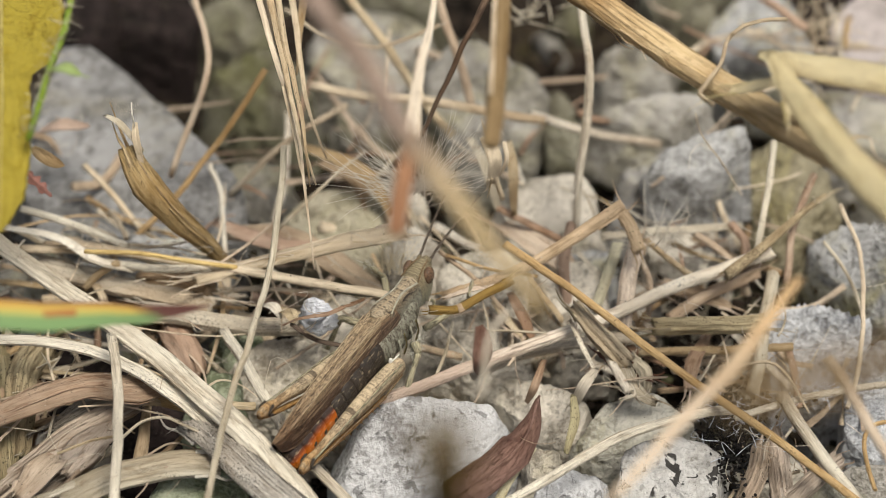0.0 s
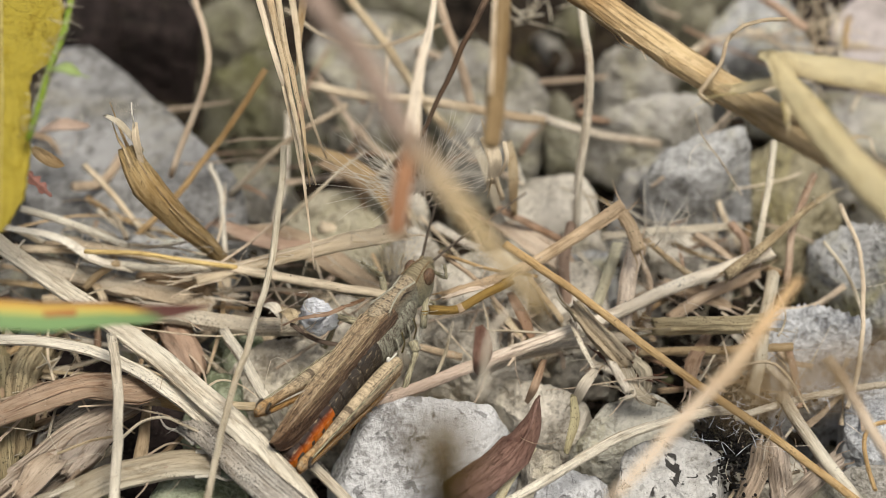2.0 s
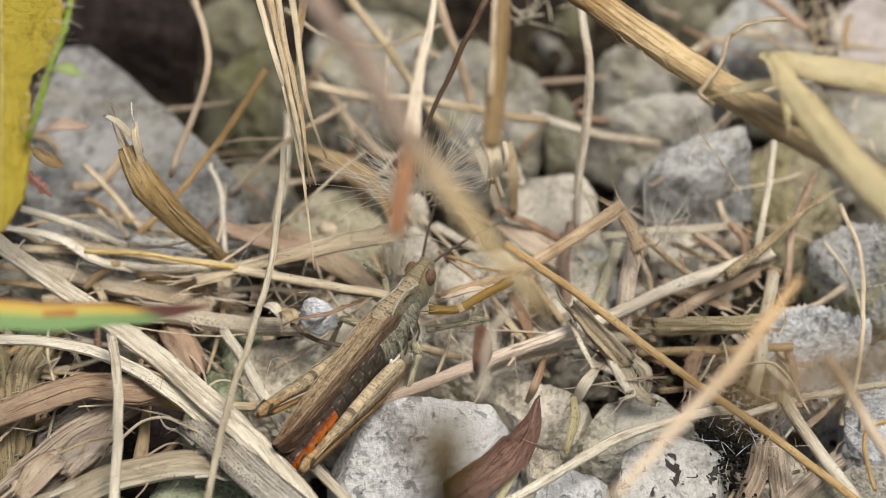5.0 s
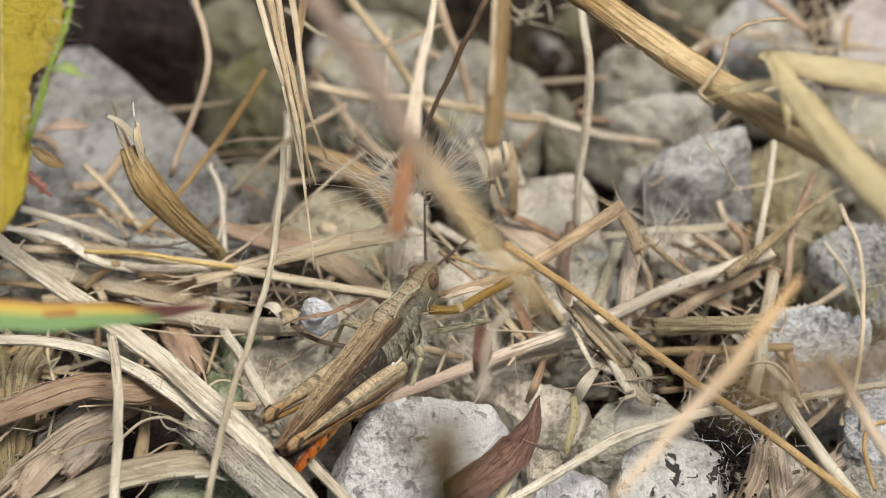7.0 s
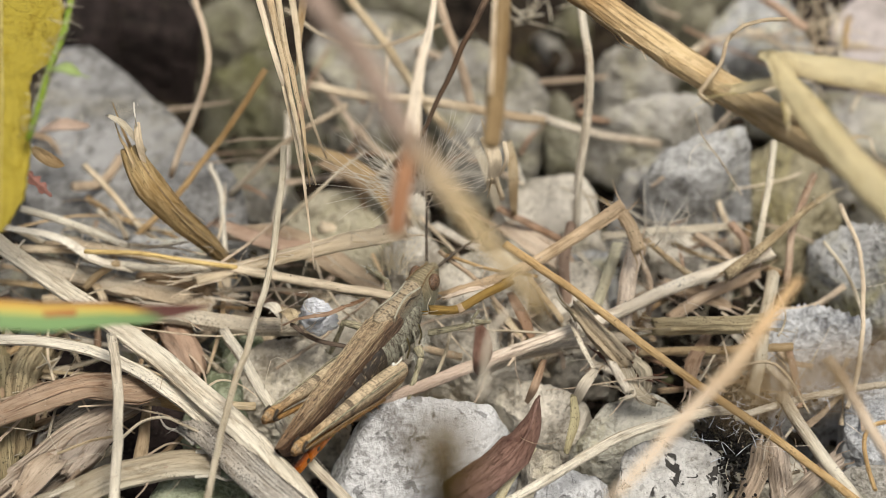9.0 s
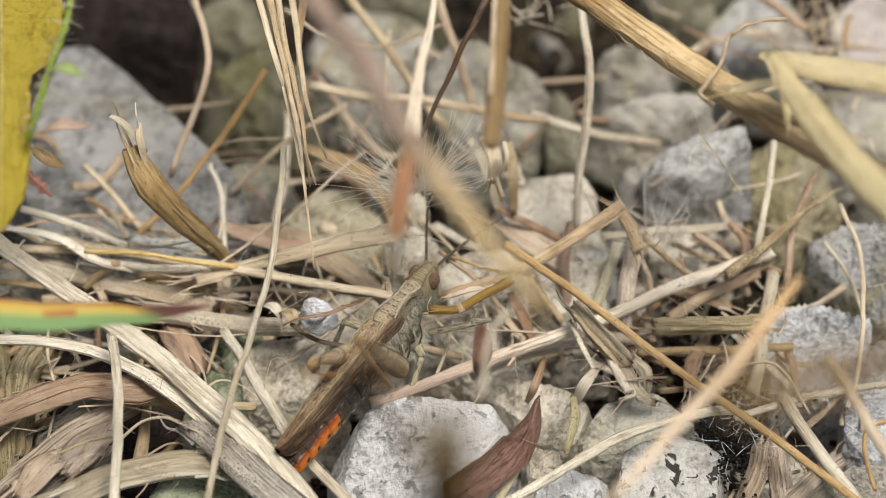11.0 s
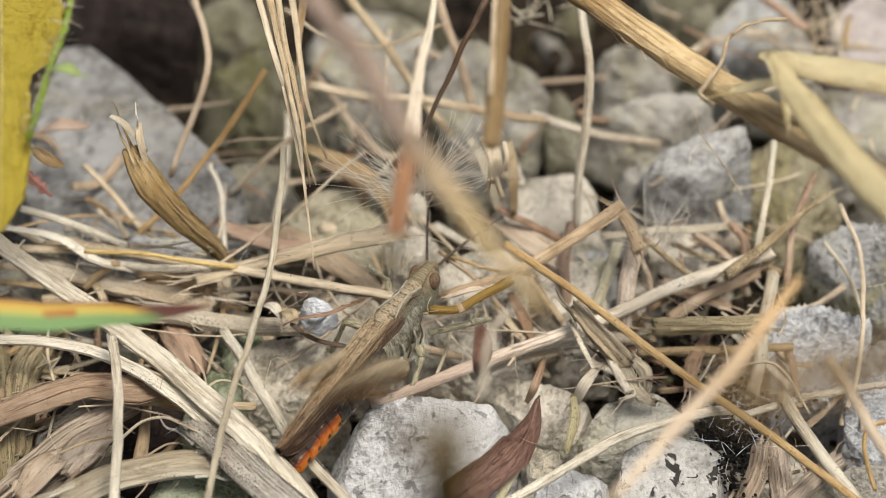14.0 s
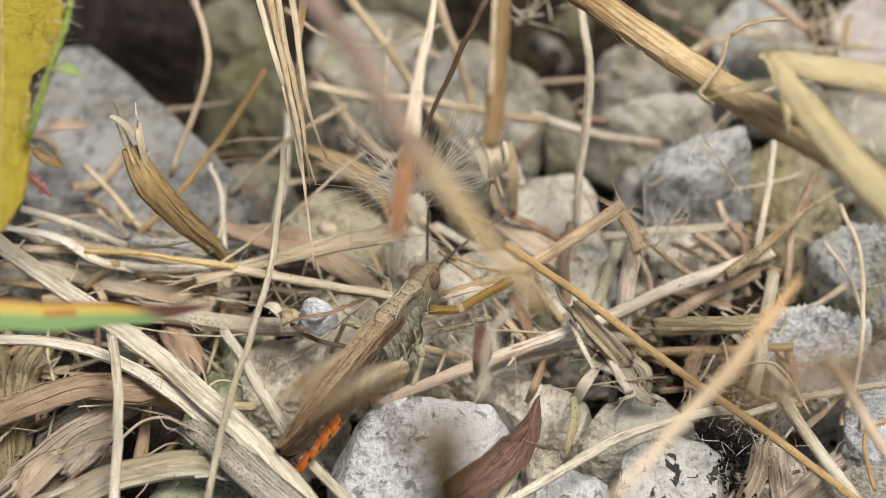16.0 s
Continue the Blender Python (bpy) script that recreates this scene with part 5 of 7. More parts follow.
litter((-7.20, 8.64, 2.00), 8, (4, 5), 7, 0.45, BROWNS, 60, 50, 10, loose=LOOSE)
litter((7.06, 15.11, 1.00), 3, (5, 6), 8, 0.5, BROWNS, 10, 50, 11, loose=LOOSE)
litter((26.02, 17.79, 3.00), 10, (4, 6), 7, 0.4, BROWNS, 20, 60, 12, loose=LOOSE)
litter((29.37, 11.19, 3.00), 7, (3, 6), 6, 0.35, PALES, 60, 50, 13, loose=LOOSE)
litter((21.89, -19.29, 0.00), 10, (3.5, 3), 5, 0.4, BROWNS, 60, 60, 14)
litter((25.08, -15.64, 0.00), 4, (3, 2.5), 5, 0.3, PALES, 20, 40, 15)
litter((-8.31, -6.91, 1.00), 8, (4, 3), 6, 0.5, BROWNS, -20, 40, 16, loose=LOOSE)
litter((-5.42, -2.89, 1.00), 3, (4, 3), 6, 0.6, BROWNS, -30, 30, 17, loose=LOOSE)
litter((18.96, 19.13, 1.00), 3, (4, 5), 6, 0.4, BROWNS, 20, 60, 18, loose=LOOSE)
litter((-13.57, 17.76, 0.00), 2, (4, 5), 7, 0.4, BROWNS, 60, 50, 19, loose=LOOSE)
litter((-26.77, 8.64, 2.00), 2, (2.5, 4), 4, 0.6, BROWNS, 20, 50, 20)
litter((-16.87, -12.45, 1.00), 4, (2, 3), 5, 0.7, BROWNS, 80, 30, 21)
litter((0.60, -4.63, 1.00), 5, (4, 3), 6, 0.35, PALES, -30, 40, 22)
litter((4.62, -9.18, 2.00), 5, (3, 2), 5, 0.4, PALES, -50, 30, 23)


def fibre_tuft(name, centre, count, spread, length, width, mat, label, category, seed, up=0.4, bend=0.5, shell=None):
    """Fine tangled or radiating fibres as one object."""
    rnd = random.Random(seed)
    geo = []
    for _ in range(count):
        c = Vector(centre) + Vector((rnd.gauss(0, spread), rnd.gauss(0, spread), rnd.gauss(0, spread * 0.4)))
        d = Vector((rnd.gauss(0, 1), rnd.gauss(0, 1), rnd.gauss(up, 0.6))).normalized() if shell is None else (Vector(shell) + 0.55 * Vector((rnd.gauss(0, 1), rnd.gauss(0, 1), rnd.gauss(0, 1)))).normalized()
        s = Vector((rnd.gauss(0, 1), rnd.gauss(0, 1), rnd.gauss(0, 1))) * bend
        ln = length * rnd.uniform(0.6, 1.3)
        geo.append(sweep([c, c + (d + 0.5 * s) * ln * 0.4, c + (d + 0.3 * s) * ln * 0.75, c + d * ln], width, n=5, steps=7, torn=0, ridge=0, profile=lambda s: 1.0 - 0.7 * s))
    return thing(name, joined(geo), mat, label, category, kind="stuff")


fibre_tuft("seed_hairs", (-2.44, -9.66, 13.00), 70, 0.7, 4.3, 0.045, hair_mat, "silky brush of pale grey seed hairs", "seed hairs", 1, shell=(-0.7, 0.35, 0.6), bend=0.12)
fibre_tuft("seed_hairs", (-1.20, -9.66, 13.00), 80, 0.7, 4.3, 0.045, hair_mat, "silky brush of pale grey seed hairs", "seed hairs", 2, shell=(0.75, 0.35, 0.6), bend=0.12)
fibre_tuft("seed_hairs", (-3.05, -9.01, 6.00), 46, 0.35, 2.3, 0.05, cream_hair, "silky brush of cream seed hairs", "seed hairs", 3, shell=(0.1, 0.5, 0.8), bend=0.1)
fibre_tuft("root_fibres", (11.87, -17.86, 3.50), 16, 0.3, 1.5, 0.12, straw_pale, "frayed pale root fibres", "root fibres", 4)
fibre_tuft("root_fibres", (13.61, -5.95, 6.00), 28, 0.9, 3.2, 0.08, hair_mat, "tangled fine pale root fibres", "root fibres", 5)
fibre_tuft("root_fibres", (18.62, -19.08, 1.50), 60, 1.6, 1.2, 0.06, paper_mat, "curled white fibres on black lichen", "root fibres", 6, bend=1.0)
fibre_tuft("root_fibres", (23.88, -15.68, 1.50), 40, 0.5, 0.9, 0.09, paper_mat, "curled white plant fibres", "root fibres", 7, bend=0.9)
fibre_tuft("root_fibres", (26.07, 16.41, 6.00), 40, 1.2, 3.0, 0.12, straw_pale, "tangled fine pale root fibres", "root fibres", 8)
fibre_tuft("root_fibres", (5.86, 12.89, 10.00), 14, 0.6, 2.6, 0.14, straw_white, "tangled fine pale root fibres", "root fibres", 9)
fibre_tuft("root_fibres", (19.77, -13.53, 1.00), 24, 0.8, 2.2, 0.09, straw_brown, "tangled brown root fibres", "root fibres", 10, bend=0.8)


def grains(name, centre, count, spread, size, mat, label, category, seed, lift=0.3):
    """Loose crumbs as one object."""
    rnd = random.Random(seed)
    dirs, tri = sphere(1)
    verts, faces = [], []
    for _ in range(count):
        c = Vector(centre) + Vector((rnd.gauss(0, spread[0]), rnd.gauss(0, spread[1]), rnd.gauss(0, lift)))
        s = size * rnd.uniform(0.4, 1.6)
        o = len(verts)
        ax = (rnd.uniform(0.5, 1.5), rnd.uniform(0.5, 1.5), rnd.uniform(0.3, 0.9))
        verts += [c + Vector((d[0] * ax[0], d[1] * ax[1], d[2] * ax[2])) * s * rnd.uniform(0.7, 1.2) for d in dirs]
        faces += [tuple(k + o for k in f) for f in tri]
    return thing(name, (verts, faces, [[(0, 0)] * 3] * len(faces)), mat, label, category, kind="stuff")


grains("black_lichen", (18.27, -19.47, 0.90), 1300, (1.0, 2.0), 0.11, black_crust, "crumbly black lichen crust", "lichen", 1)
# the soil crumbs take the same gap-shaded soil colour
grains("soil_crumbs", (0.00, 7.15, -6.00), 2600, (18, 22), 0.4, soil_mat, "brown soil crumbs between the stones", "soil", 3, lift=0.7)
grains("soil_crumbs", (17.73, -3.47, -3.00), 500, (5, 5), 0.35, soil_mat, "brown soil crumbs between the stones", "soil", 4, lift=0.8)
grains("grit", (0.00, 6.55, -5.50), 350, (18, 22), 0.4, rock_moss, "pale limestone grit between the stones", "grit", 5, lift=0.7)

# thin pale fibres and dark scraps scattered over everything
for place, count, wide in (((-21.31, -8.17, 5.00), 12, (6, 3)), ((-23.61, -15.77, 4.00), 12, (4, 3)), ((-16.92, -20.93, 3.00), 10, (5, 4)), ((14.50, -8.13, 4.00), 5, (5, 5)), ((19.56, -14.67, 3.00), 6, (4, 4)),
                           ((24.95, -13.63, 4.00), 2, (3, 6)), ((5.63, -12.51, 3.00), 12, (4, 4)), ((-6.17, 1.11, 6.00), 5, (5, 5)), ((8.28, 5.44, 5.00), 2, (6, 6)), ((23.45, 4.16, 6.00), 3, (5, 6)), ((-6.00, -9.21, 3.00), 10, (4, 3)), ((-16.23, -2.38, 4.00), 3, (5, 5))):
    litter(place, count, wide, 6.5, 0.17, (straw_white, straw_pale, straw_brown), 20, 70, int(place[0] * 10) + 900, rise=1.2, bend=0.3, loose=LOOSE)
for place, count, wide in (((7.06, 15.11, 1.00), 4, (6, 6)), ((26.02, 17.79, 3.00), 8, (5, 6)), ((-7.20, 8.64, 2.00), 5, (4, 5)), ((18.96, 19.13, 1.00), 3, (4, 5)), ((18.92, -4.07, 2.00), 6, (4, 4)), ((14.52, -10.26, 1.00), 10, (5, 3)), ((-23.56, -5.79, 2.00), 18, (5, 3))):
    litter(place, count, wide, 3.2, 0.4, (straw_brown, straw_red, straw_grey), 20, 70, int(place[0] * 10) + 300, rise=0.9, bend=0.3, loose=LOOSE)
for mat, geos in LOOSE.values():
    thing("straw_litter", joined(geos), mat, "fine broken straw fibres scattered over the gravel", "straw litter", kind="stuff")
for place in ((-21.60, -15.13, 31.00), (-21.81, -16.10, 30.50), (-21.92, -17.58, 30.30), (-22.09, -18.69, 30.00), (-22.23, -19.77, 29.80), (-22.44, -20.56, 29.40), (-22.65, -21.36, 29.00), (-22.91, -21.88, 28.40), (-23.21, -22.28, 27.70)):
    fibre_tuft("stem_hairs", place, 16, 0.14, 0.85, 0.035, straw_white, "fine white hairs on a green stem", "plant hairs", int(place[1] * 7), bend=0.1)


# dirt that lies on the straw and stones
def dirt(count, size, mat, label, category, seed, low=0.35, hairs=False):
    """Tiny crumbs or hairs resting on the upper sides of straw and stones, in drifts."""
    rnd = random.Random(seed)
    hosts = [o for o in scene.objects if o.type == "MESH" and o.parent is None and o.name.split(".")[0] in ("straw", "dry_grass_blade", "stone", "straw_fragment") and abs(o.location.x) < 0.034 and -0.034 < o.location.y < 0.012 and o.location.z < 0.012]
    dirs, tri = sphere(1)
    verts, faces, geo = [], [], []
    while count > 0:
        o = rnd.choice(hosts)
        v = o.data.vertices[rnd.randrange(len(o.data.vertices))]
        p = (o.matrix_basis @ v.co) / MM
        if v.normal.z < low or abs(p.x) > 31 or p.z < -1.5 or noise.noise(p * 0.35 + Vector((seed, 0, 0))) < rnd.uniform(-0.25, 0.35):
            continue
        count -= 1
        s = size * rnd.uniform(0.4, 1.6) ** 1.5
        if hairs:
            d = Vector((rnd.gauss(0, 1), rnd.gauss(0, 1), rnd.uniform(0.0, 0.7))).normalized() * s
            side = Vector((rnd.gauss(0, 0.4), rnd.gauss(0, 0.4), rnd.gauss(0, 0.2))) * s
            geo.append(sweep([p, p + d * 0.4 + side, p + d * 0.8 + side * 0.7, p + d], 0.045, n=4, steps=6, torn=0, ridge=0))
            continue
        ax = (rnd.uniform(0.5, 1.6), rnd.uniform(0.5, 1.6), rnd.uniform(0.3, 0.8))
        k = len(verts)
        verts += [p + Vector((d[0] * ax[0], d[1] * ax[1], d[2] * ax[2])) * s * rnd.uniform(0.7, 1.2) for d in dirs]
        faces += [tuple(q + k for q in f) for f in tri]
    made = joined(geo) if hairs else (verts, faces, [[(0, 0)] * 3] * len(faces))
    return thing("plant_hairs" if hairs else "soil_crumbs", made, mat, label, category, kind="stuff")


dirt(3200, 0.024, soil_mat, "dark soil specks lying on straw and stones", "soil", 11)
dirt(500, 0.03, rock_tan, "pale grit specks lying on straw and stones", "grit", 12)
dirt(260, 1.3, straw_white, "loose fine plant hairs lying on the straw", "plant hairs", 13, hairs=True)
dirt(160, 1.2, straw_brown, "loose fine brown plant hairs lying on the straw", "plant hairs", 14, hairs=True)


# ---- the grasshopper: x forward, y to its left, z up, in mm ----
def hopper_material(name, stops, vein=8.0, rough=0.55, bars=None, mottle=0.35, spec=0.16, net=0.0, along=1.0, tip=None, streak=0.0):
    """Horny insect skin: colour runs by the UV's second axis (around the part), mottled, with fine relief."""
    m, t, b = blank(name, rough)
    b.inputs["Specular IOR Level"].default_value = spec
    uv = put(t, "ShaderNodeTexCoord").outputs["UV"]
    sep = put(t, "ShaderNodeSeparateXYZ", {0: uv})
    grain = noisy(t, scaled(t, uv, (2.2 * along, vein * 4.5, 1)), 1.0, 5.0, 0.68)
    blot = noisy(t, scaled(t, uv, (1.1 * along, 5.0, 1)), 1.0, 5.0, 0.65, 0.5)
    edge = calc(t, "ADD", sep.outputs[1], calc(t, "MULTIPLY", calc(t, "SUBTRACT", blot, 0.5), 0.25))
    col = ramp(t, edge, stops)
    dark = ramp(t, calc(t, "ADD", calc(t, "MULTIPLY", grain, 0.6), calc(t, "MULTIPLY", blot, 0.4)), ((0.42, 1.0), (0.53, 0.0)))
    col = mix(t, calc(t, "MULTIPLY", dark, mottle * 2), col, (0.045, 0.032, 0.022))
    lite = ramp(t, grain, ((0.55, 0.0), (0.68, 0.45)))
    col = mix(t, lite, col, (0.58, 0.45, 0.28))
    if net:
        vo = put(t, "ShaderNodeTexVoronoi", {"Vector": scaled(t, uv, (3.4, 17.0, 1)), "Scale": 1.0})
        vo.feature = "DISTANCE_TO_EDGE"
        cell = ramp(t, vo.outputs["Distance"], ((0.02, 1.0), (0.10, 0.0)))
        col = mix(t, calc(t, "MULTIPLY", cell, net), col, (0.07, 0.048, 0.03))
    if streak:
        run = noisy(t, scaled(t, uv, (0.55, 15.0, 1)), 1.0, 4.0, 0.6, 0.4)
        col = mix(t, ramp(t, run, ((0.53, 0.0), (0.62, streak))), col, (0.05, 0.032, 0.022))
        col = mix(t, ramp(t, run, ((0.36, 0.5 * streak), (0.45, 0.0))), col, (0.56, 0.44, 0.28))
        smudge = noisy(t, scaled(t, uv, (1.0, 4.5, 1)), 1.0, 3.0, 0.6, 0.3)
        col = mix(t, ramp(t, smudge, ((0.56, 0.0), (0.64, 0.9 * streak))), col, (0.055, 0.036, 0.025))
    if tip:
        run = calc(t, "ADD", sep.outputs[0], calc(t, "MULTIPLY", calc(t, "SUBTRACT", blot, 0.5), 3.0))
        col = mix(t, ramp(t, calc(t, "DIVIDE", calc(t, "SUBTRACT", tip[0], run), 12.0), ((0.0, 0.0), (tip[1] / 12.0, 1.0))), col, tip[2], "MULTIPLY")
    if bars:
        for at, w in bars:
            d = calc(t, "ABSOLUTE", calc(t, "SUBTRACT", calc(t, "ADD", sep.outputs[0], calc(t, "MULTIPLY", blot, 0.8)), at), 0.0)
            col = mix(t, ramp(t, d, ((w * 0.55, 0.75), (w, 0.0))), col, (0.05, 0.035, 0.025))
    t.links.new(col, b.inputs["Base Color"])
    nb = put(t, "ShaderNodeBump", {"Height": calc(t, "ADD", grain, blot), "Strength": 0.8, "Distance": 0.00012})
    t.links.new(nb.outputs[0], b.inputs["Normal"])
    return m


skin_head = hopper_material("olive_brown_head", ((0.0, (0.30, 0.31, 0.25)), (0.45, (0.26, 0.245, 0.165)), (0.75, (0.26, 0.215, 0.13))), 9.0, along=4.0, mottle=0.28)
skin_thorax = hopper_material("grey_green_thorax", ((0.0, (0.24, 0.235, 0.17)), (0.6, (0.31, 0.305, 0.235))), 7.0, along=4.0, mottle=0.55, net=0.4)
# the darker stop at 0.86 paints the shadow line beside the keels
skin_pronotum = hopper_material("grey_green_and_tan_pronotum", ((0.0, (0.29, 0.30, 0.25)), (0.55, (0.27, 0.27, 0.21)), (0.74, (0.22, 0.20, 0.145)), (0.86, (0.17, 0.13, 0.085)), (0.93, (0.34, 0.275, 0.18)), (1.0, (0.44, 0.36, 0.245))), 8.0, along=3.0, mottle=0.42, net=0.25)
skin_wing = hopper_material("mottled_brown_wing", ((0.0, (0.36, 0.255, 0.145)), (0.22, (0.52, 0.40, 0.25)), (0.33, (0.42, 0.31, 0.19)), (0.42, (0.27, 0.18, 0.105)), (0.54, (0.15, 0.092, 0.056)), (0.68, (0.085, 0.05, 0.034)), (1.0, (0.10, 0.06, 0.042))), 5.0, 0.5, mottle=0.42, net=0.4, along=2.3, streak=0.75, tip=(-4.5, 4.5, (0.55, 0.46, 0.42)))
skin_femur = hopper_material("tan_barred_femur", ((0.0, (0.22, 0.14, 0.065)), (0.36, (0.24, 0.16, 0.085)), (0.52, (0.30, 0.21, 0.12)), (0.60, (0.58, 0.47, 0.31)), (0.9, (0.54, 0.43, 0.28))), 6.0, along=3.2, bars=((-4.9, 0.26),), mottle=0.34, streak=0.5, tip=(-6.5, 3.0, (0.84, 0.66, 0.46)))
skin_knee = hopper_material("orange_brown_knee", ((0.0, (0.26, 0.15, 0.07)), (1.0, (0.42, 0.30, 0.17))), 3.0, along=2.0, mottle=0.4)
skin_vein = hopper_material("tan_vein", ((0.0, (0.44, 0.34, 0.21)), (1.0, (0.50, 0.40, 0.26))), 2.0, mottle=0.3)
skin_keel = hopper_material("cream_keel", ((0.0, (0.42, 0.40, 0.31)), (1.0, (0.50, 0.47, 0.36))), 2.0, mottle=0.25)
skin_leg = hopper_material("pale_speckled_leg", ((0.0, (0.34, 0.31, 0.20)), (1.0, (0.42, 0.38, 0.25))), 3.0, mottle=0.4)
skin_tibia = hopper_material("orange_brown_tibia", ((0.0, (0.34, 0.17, 0.05)), (1.0, (0.40, 0.24, 0.09))), 3.0)
skin_black = hopper_material("black_abdomen", ((0.0, (0.36, 0.30, 0.08)), (0.22, (0.05, 0.04, 0.03)), (1.0, (0.02, 0.017, 0.015))), 3.0, 0.4)
skin_red = hopper_material("orange_red_abdomen", ((0.0, (0.40, 0.38, 0.08)), (0.15, (0.52, 0.34, 0.05)), (0.26, (0.60, 0.21, 0.014)), (0.60, (0.54, 0.13, 0.008)), (0.74, (0.22, 0.05, 0.012)), (0.86, (0.035, 0.022, 0.018)), (1.0, (0.03, 0.02, 0.016))), 2.5, 0.45, mottle=0.12)
skin_eye = hopper_material("brown_eye", ((0.0, (0.09, 0.05, 0.03)), (1.0, (0.16, 0.09, 0.05))), 3.0, 0.2, mottle=0.35, spec=0.5, along=3.0)
skin_antenna = hopper_material("dark_antenna", ((0.0, (0.10, 0.08, 0.06)), (1.0, (0.14, 0.11, 0.085))), 2.0)
skin_pale = hopper_material("cream_mark", ((0.0, (0.72, 0.70, 0.60)), (1.0, (0.78, 0.76, 0.68))), 3.0, mottle=0.05)
skin_cream = hopper_material("dull_cream_mark", ((0.0, (0.52, 0.48, 0.36)), (1.0, (0.56, 0.52, 0.40))), 3.0, mottle=0.2)
skin_yellow = hopper_material("yellow_mark", ((0.0, (0.46, 0.38, 0.11)), (1.0, (0.50, 0.42, 0.15))), 3.0, mottle=0.2)


def signed(v, e):
    return math.copysign(abs(v) ** e, v)


def loft(stations, n=24, e=0.85, steps=4):
    """Rings along x: (x, half width, rise, drop, z, y). UV: x, and 0 at the belly to 1 at the back."""
    st = np.array([list(s) + [0] * (6 - len(s)) for s in stations], float)
    fine = []
    for i in range(len(st) - 1):
        for k in range(steps):
            f = k / steps
            p0, p1, p2, p3 = st[max(i - 1, 0)], st[i], st[i + 1], st[min(i + 2, len(st) - 1)]
            q = 0.5 * (2 * p1 + (p2 - p0) * f + (2 * p0 - 5 * p1 + 4 * p2 - p3) * f * f + (3 * p1 - p0 - 3 * p2 + p3) * f ** 3)
            q[1:4] = np.maximum(q[1:4], 0.02)
            fine.append(q)
    fine.append(st[-1])
    verts, faces, uvs = [], [], []
    for x, hw, up, dn, z, y in fine:
        for k in range(n):
            a = 2 * math.pi * k / n - math.pi / 2
            s = signed(math.sin(a), e)
            verts.append(Vector((x, y + hw * signed(math.cos(a), e), z + (up if s > 0 else dn) * s)))
    m = len(fine)
    at = lambda k: 0.5 + 0.5 * math.sin(2 * math.pi * k / n - math.pi / 2)
    for i in range(m - 1):
        for k in range(n):
            k2 = (k + 1) % n
            faces.append((i * n + k, i * n + k2, (i + 1) * n + k2, (i + 1) * n + k))
            x0, x1 = fine[i][0], fine[i + 1][0]
            uvs.append(((x0, at(k)), (x0, at(k + 1)), (x1, at(k + 1)), (x1, at(k))))
    for i, ring in ((0, range(n - 1, -1, -1)), (m - 1, range(n))):
        c = len(verts)
        verts.append(sum((verts[i * n + k] for k in range(n)), Vector()) / n)
        ring = list(ring)
        for j in range(n):
            faces.append((i * n + ring[j], i * n + ring[(j + 1) % n], c))
            uvs.append(((fine[i][0], at(ring[j])), (fine[i][0], at(ring[(j + 1) % n])), (fine[i][0], 0.5)))
    if stations[0][0] < stations[-1][0]:
        faces = [tuple(reversed(f)) for f in faces]
        uvs = [tuple(reversed(f)) for f in uvs]
    return verts, faces, uvs


def moved(geo, by, turn=None):
    v, f, u = geo
    return [(turn @ q if turn else q) + Vector(by) for q in v], f, u


def ball(c, r, n=20):
    pts = []
    for i in range(9):
        a = math.pi * i / 8
        s = max(0.04, math.sin(a))
        pts.append((c[0] + r[0] * math.cos(a), r[1] * s, r[2] * s, r[2] * s, c[2], c[1]))
    return loft(pts, n, 1.0, 2)


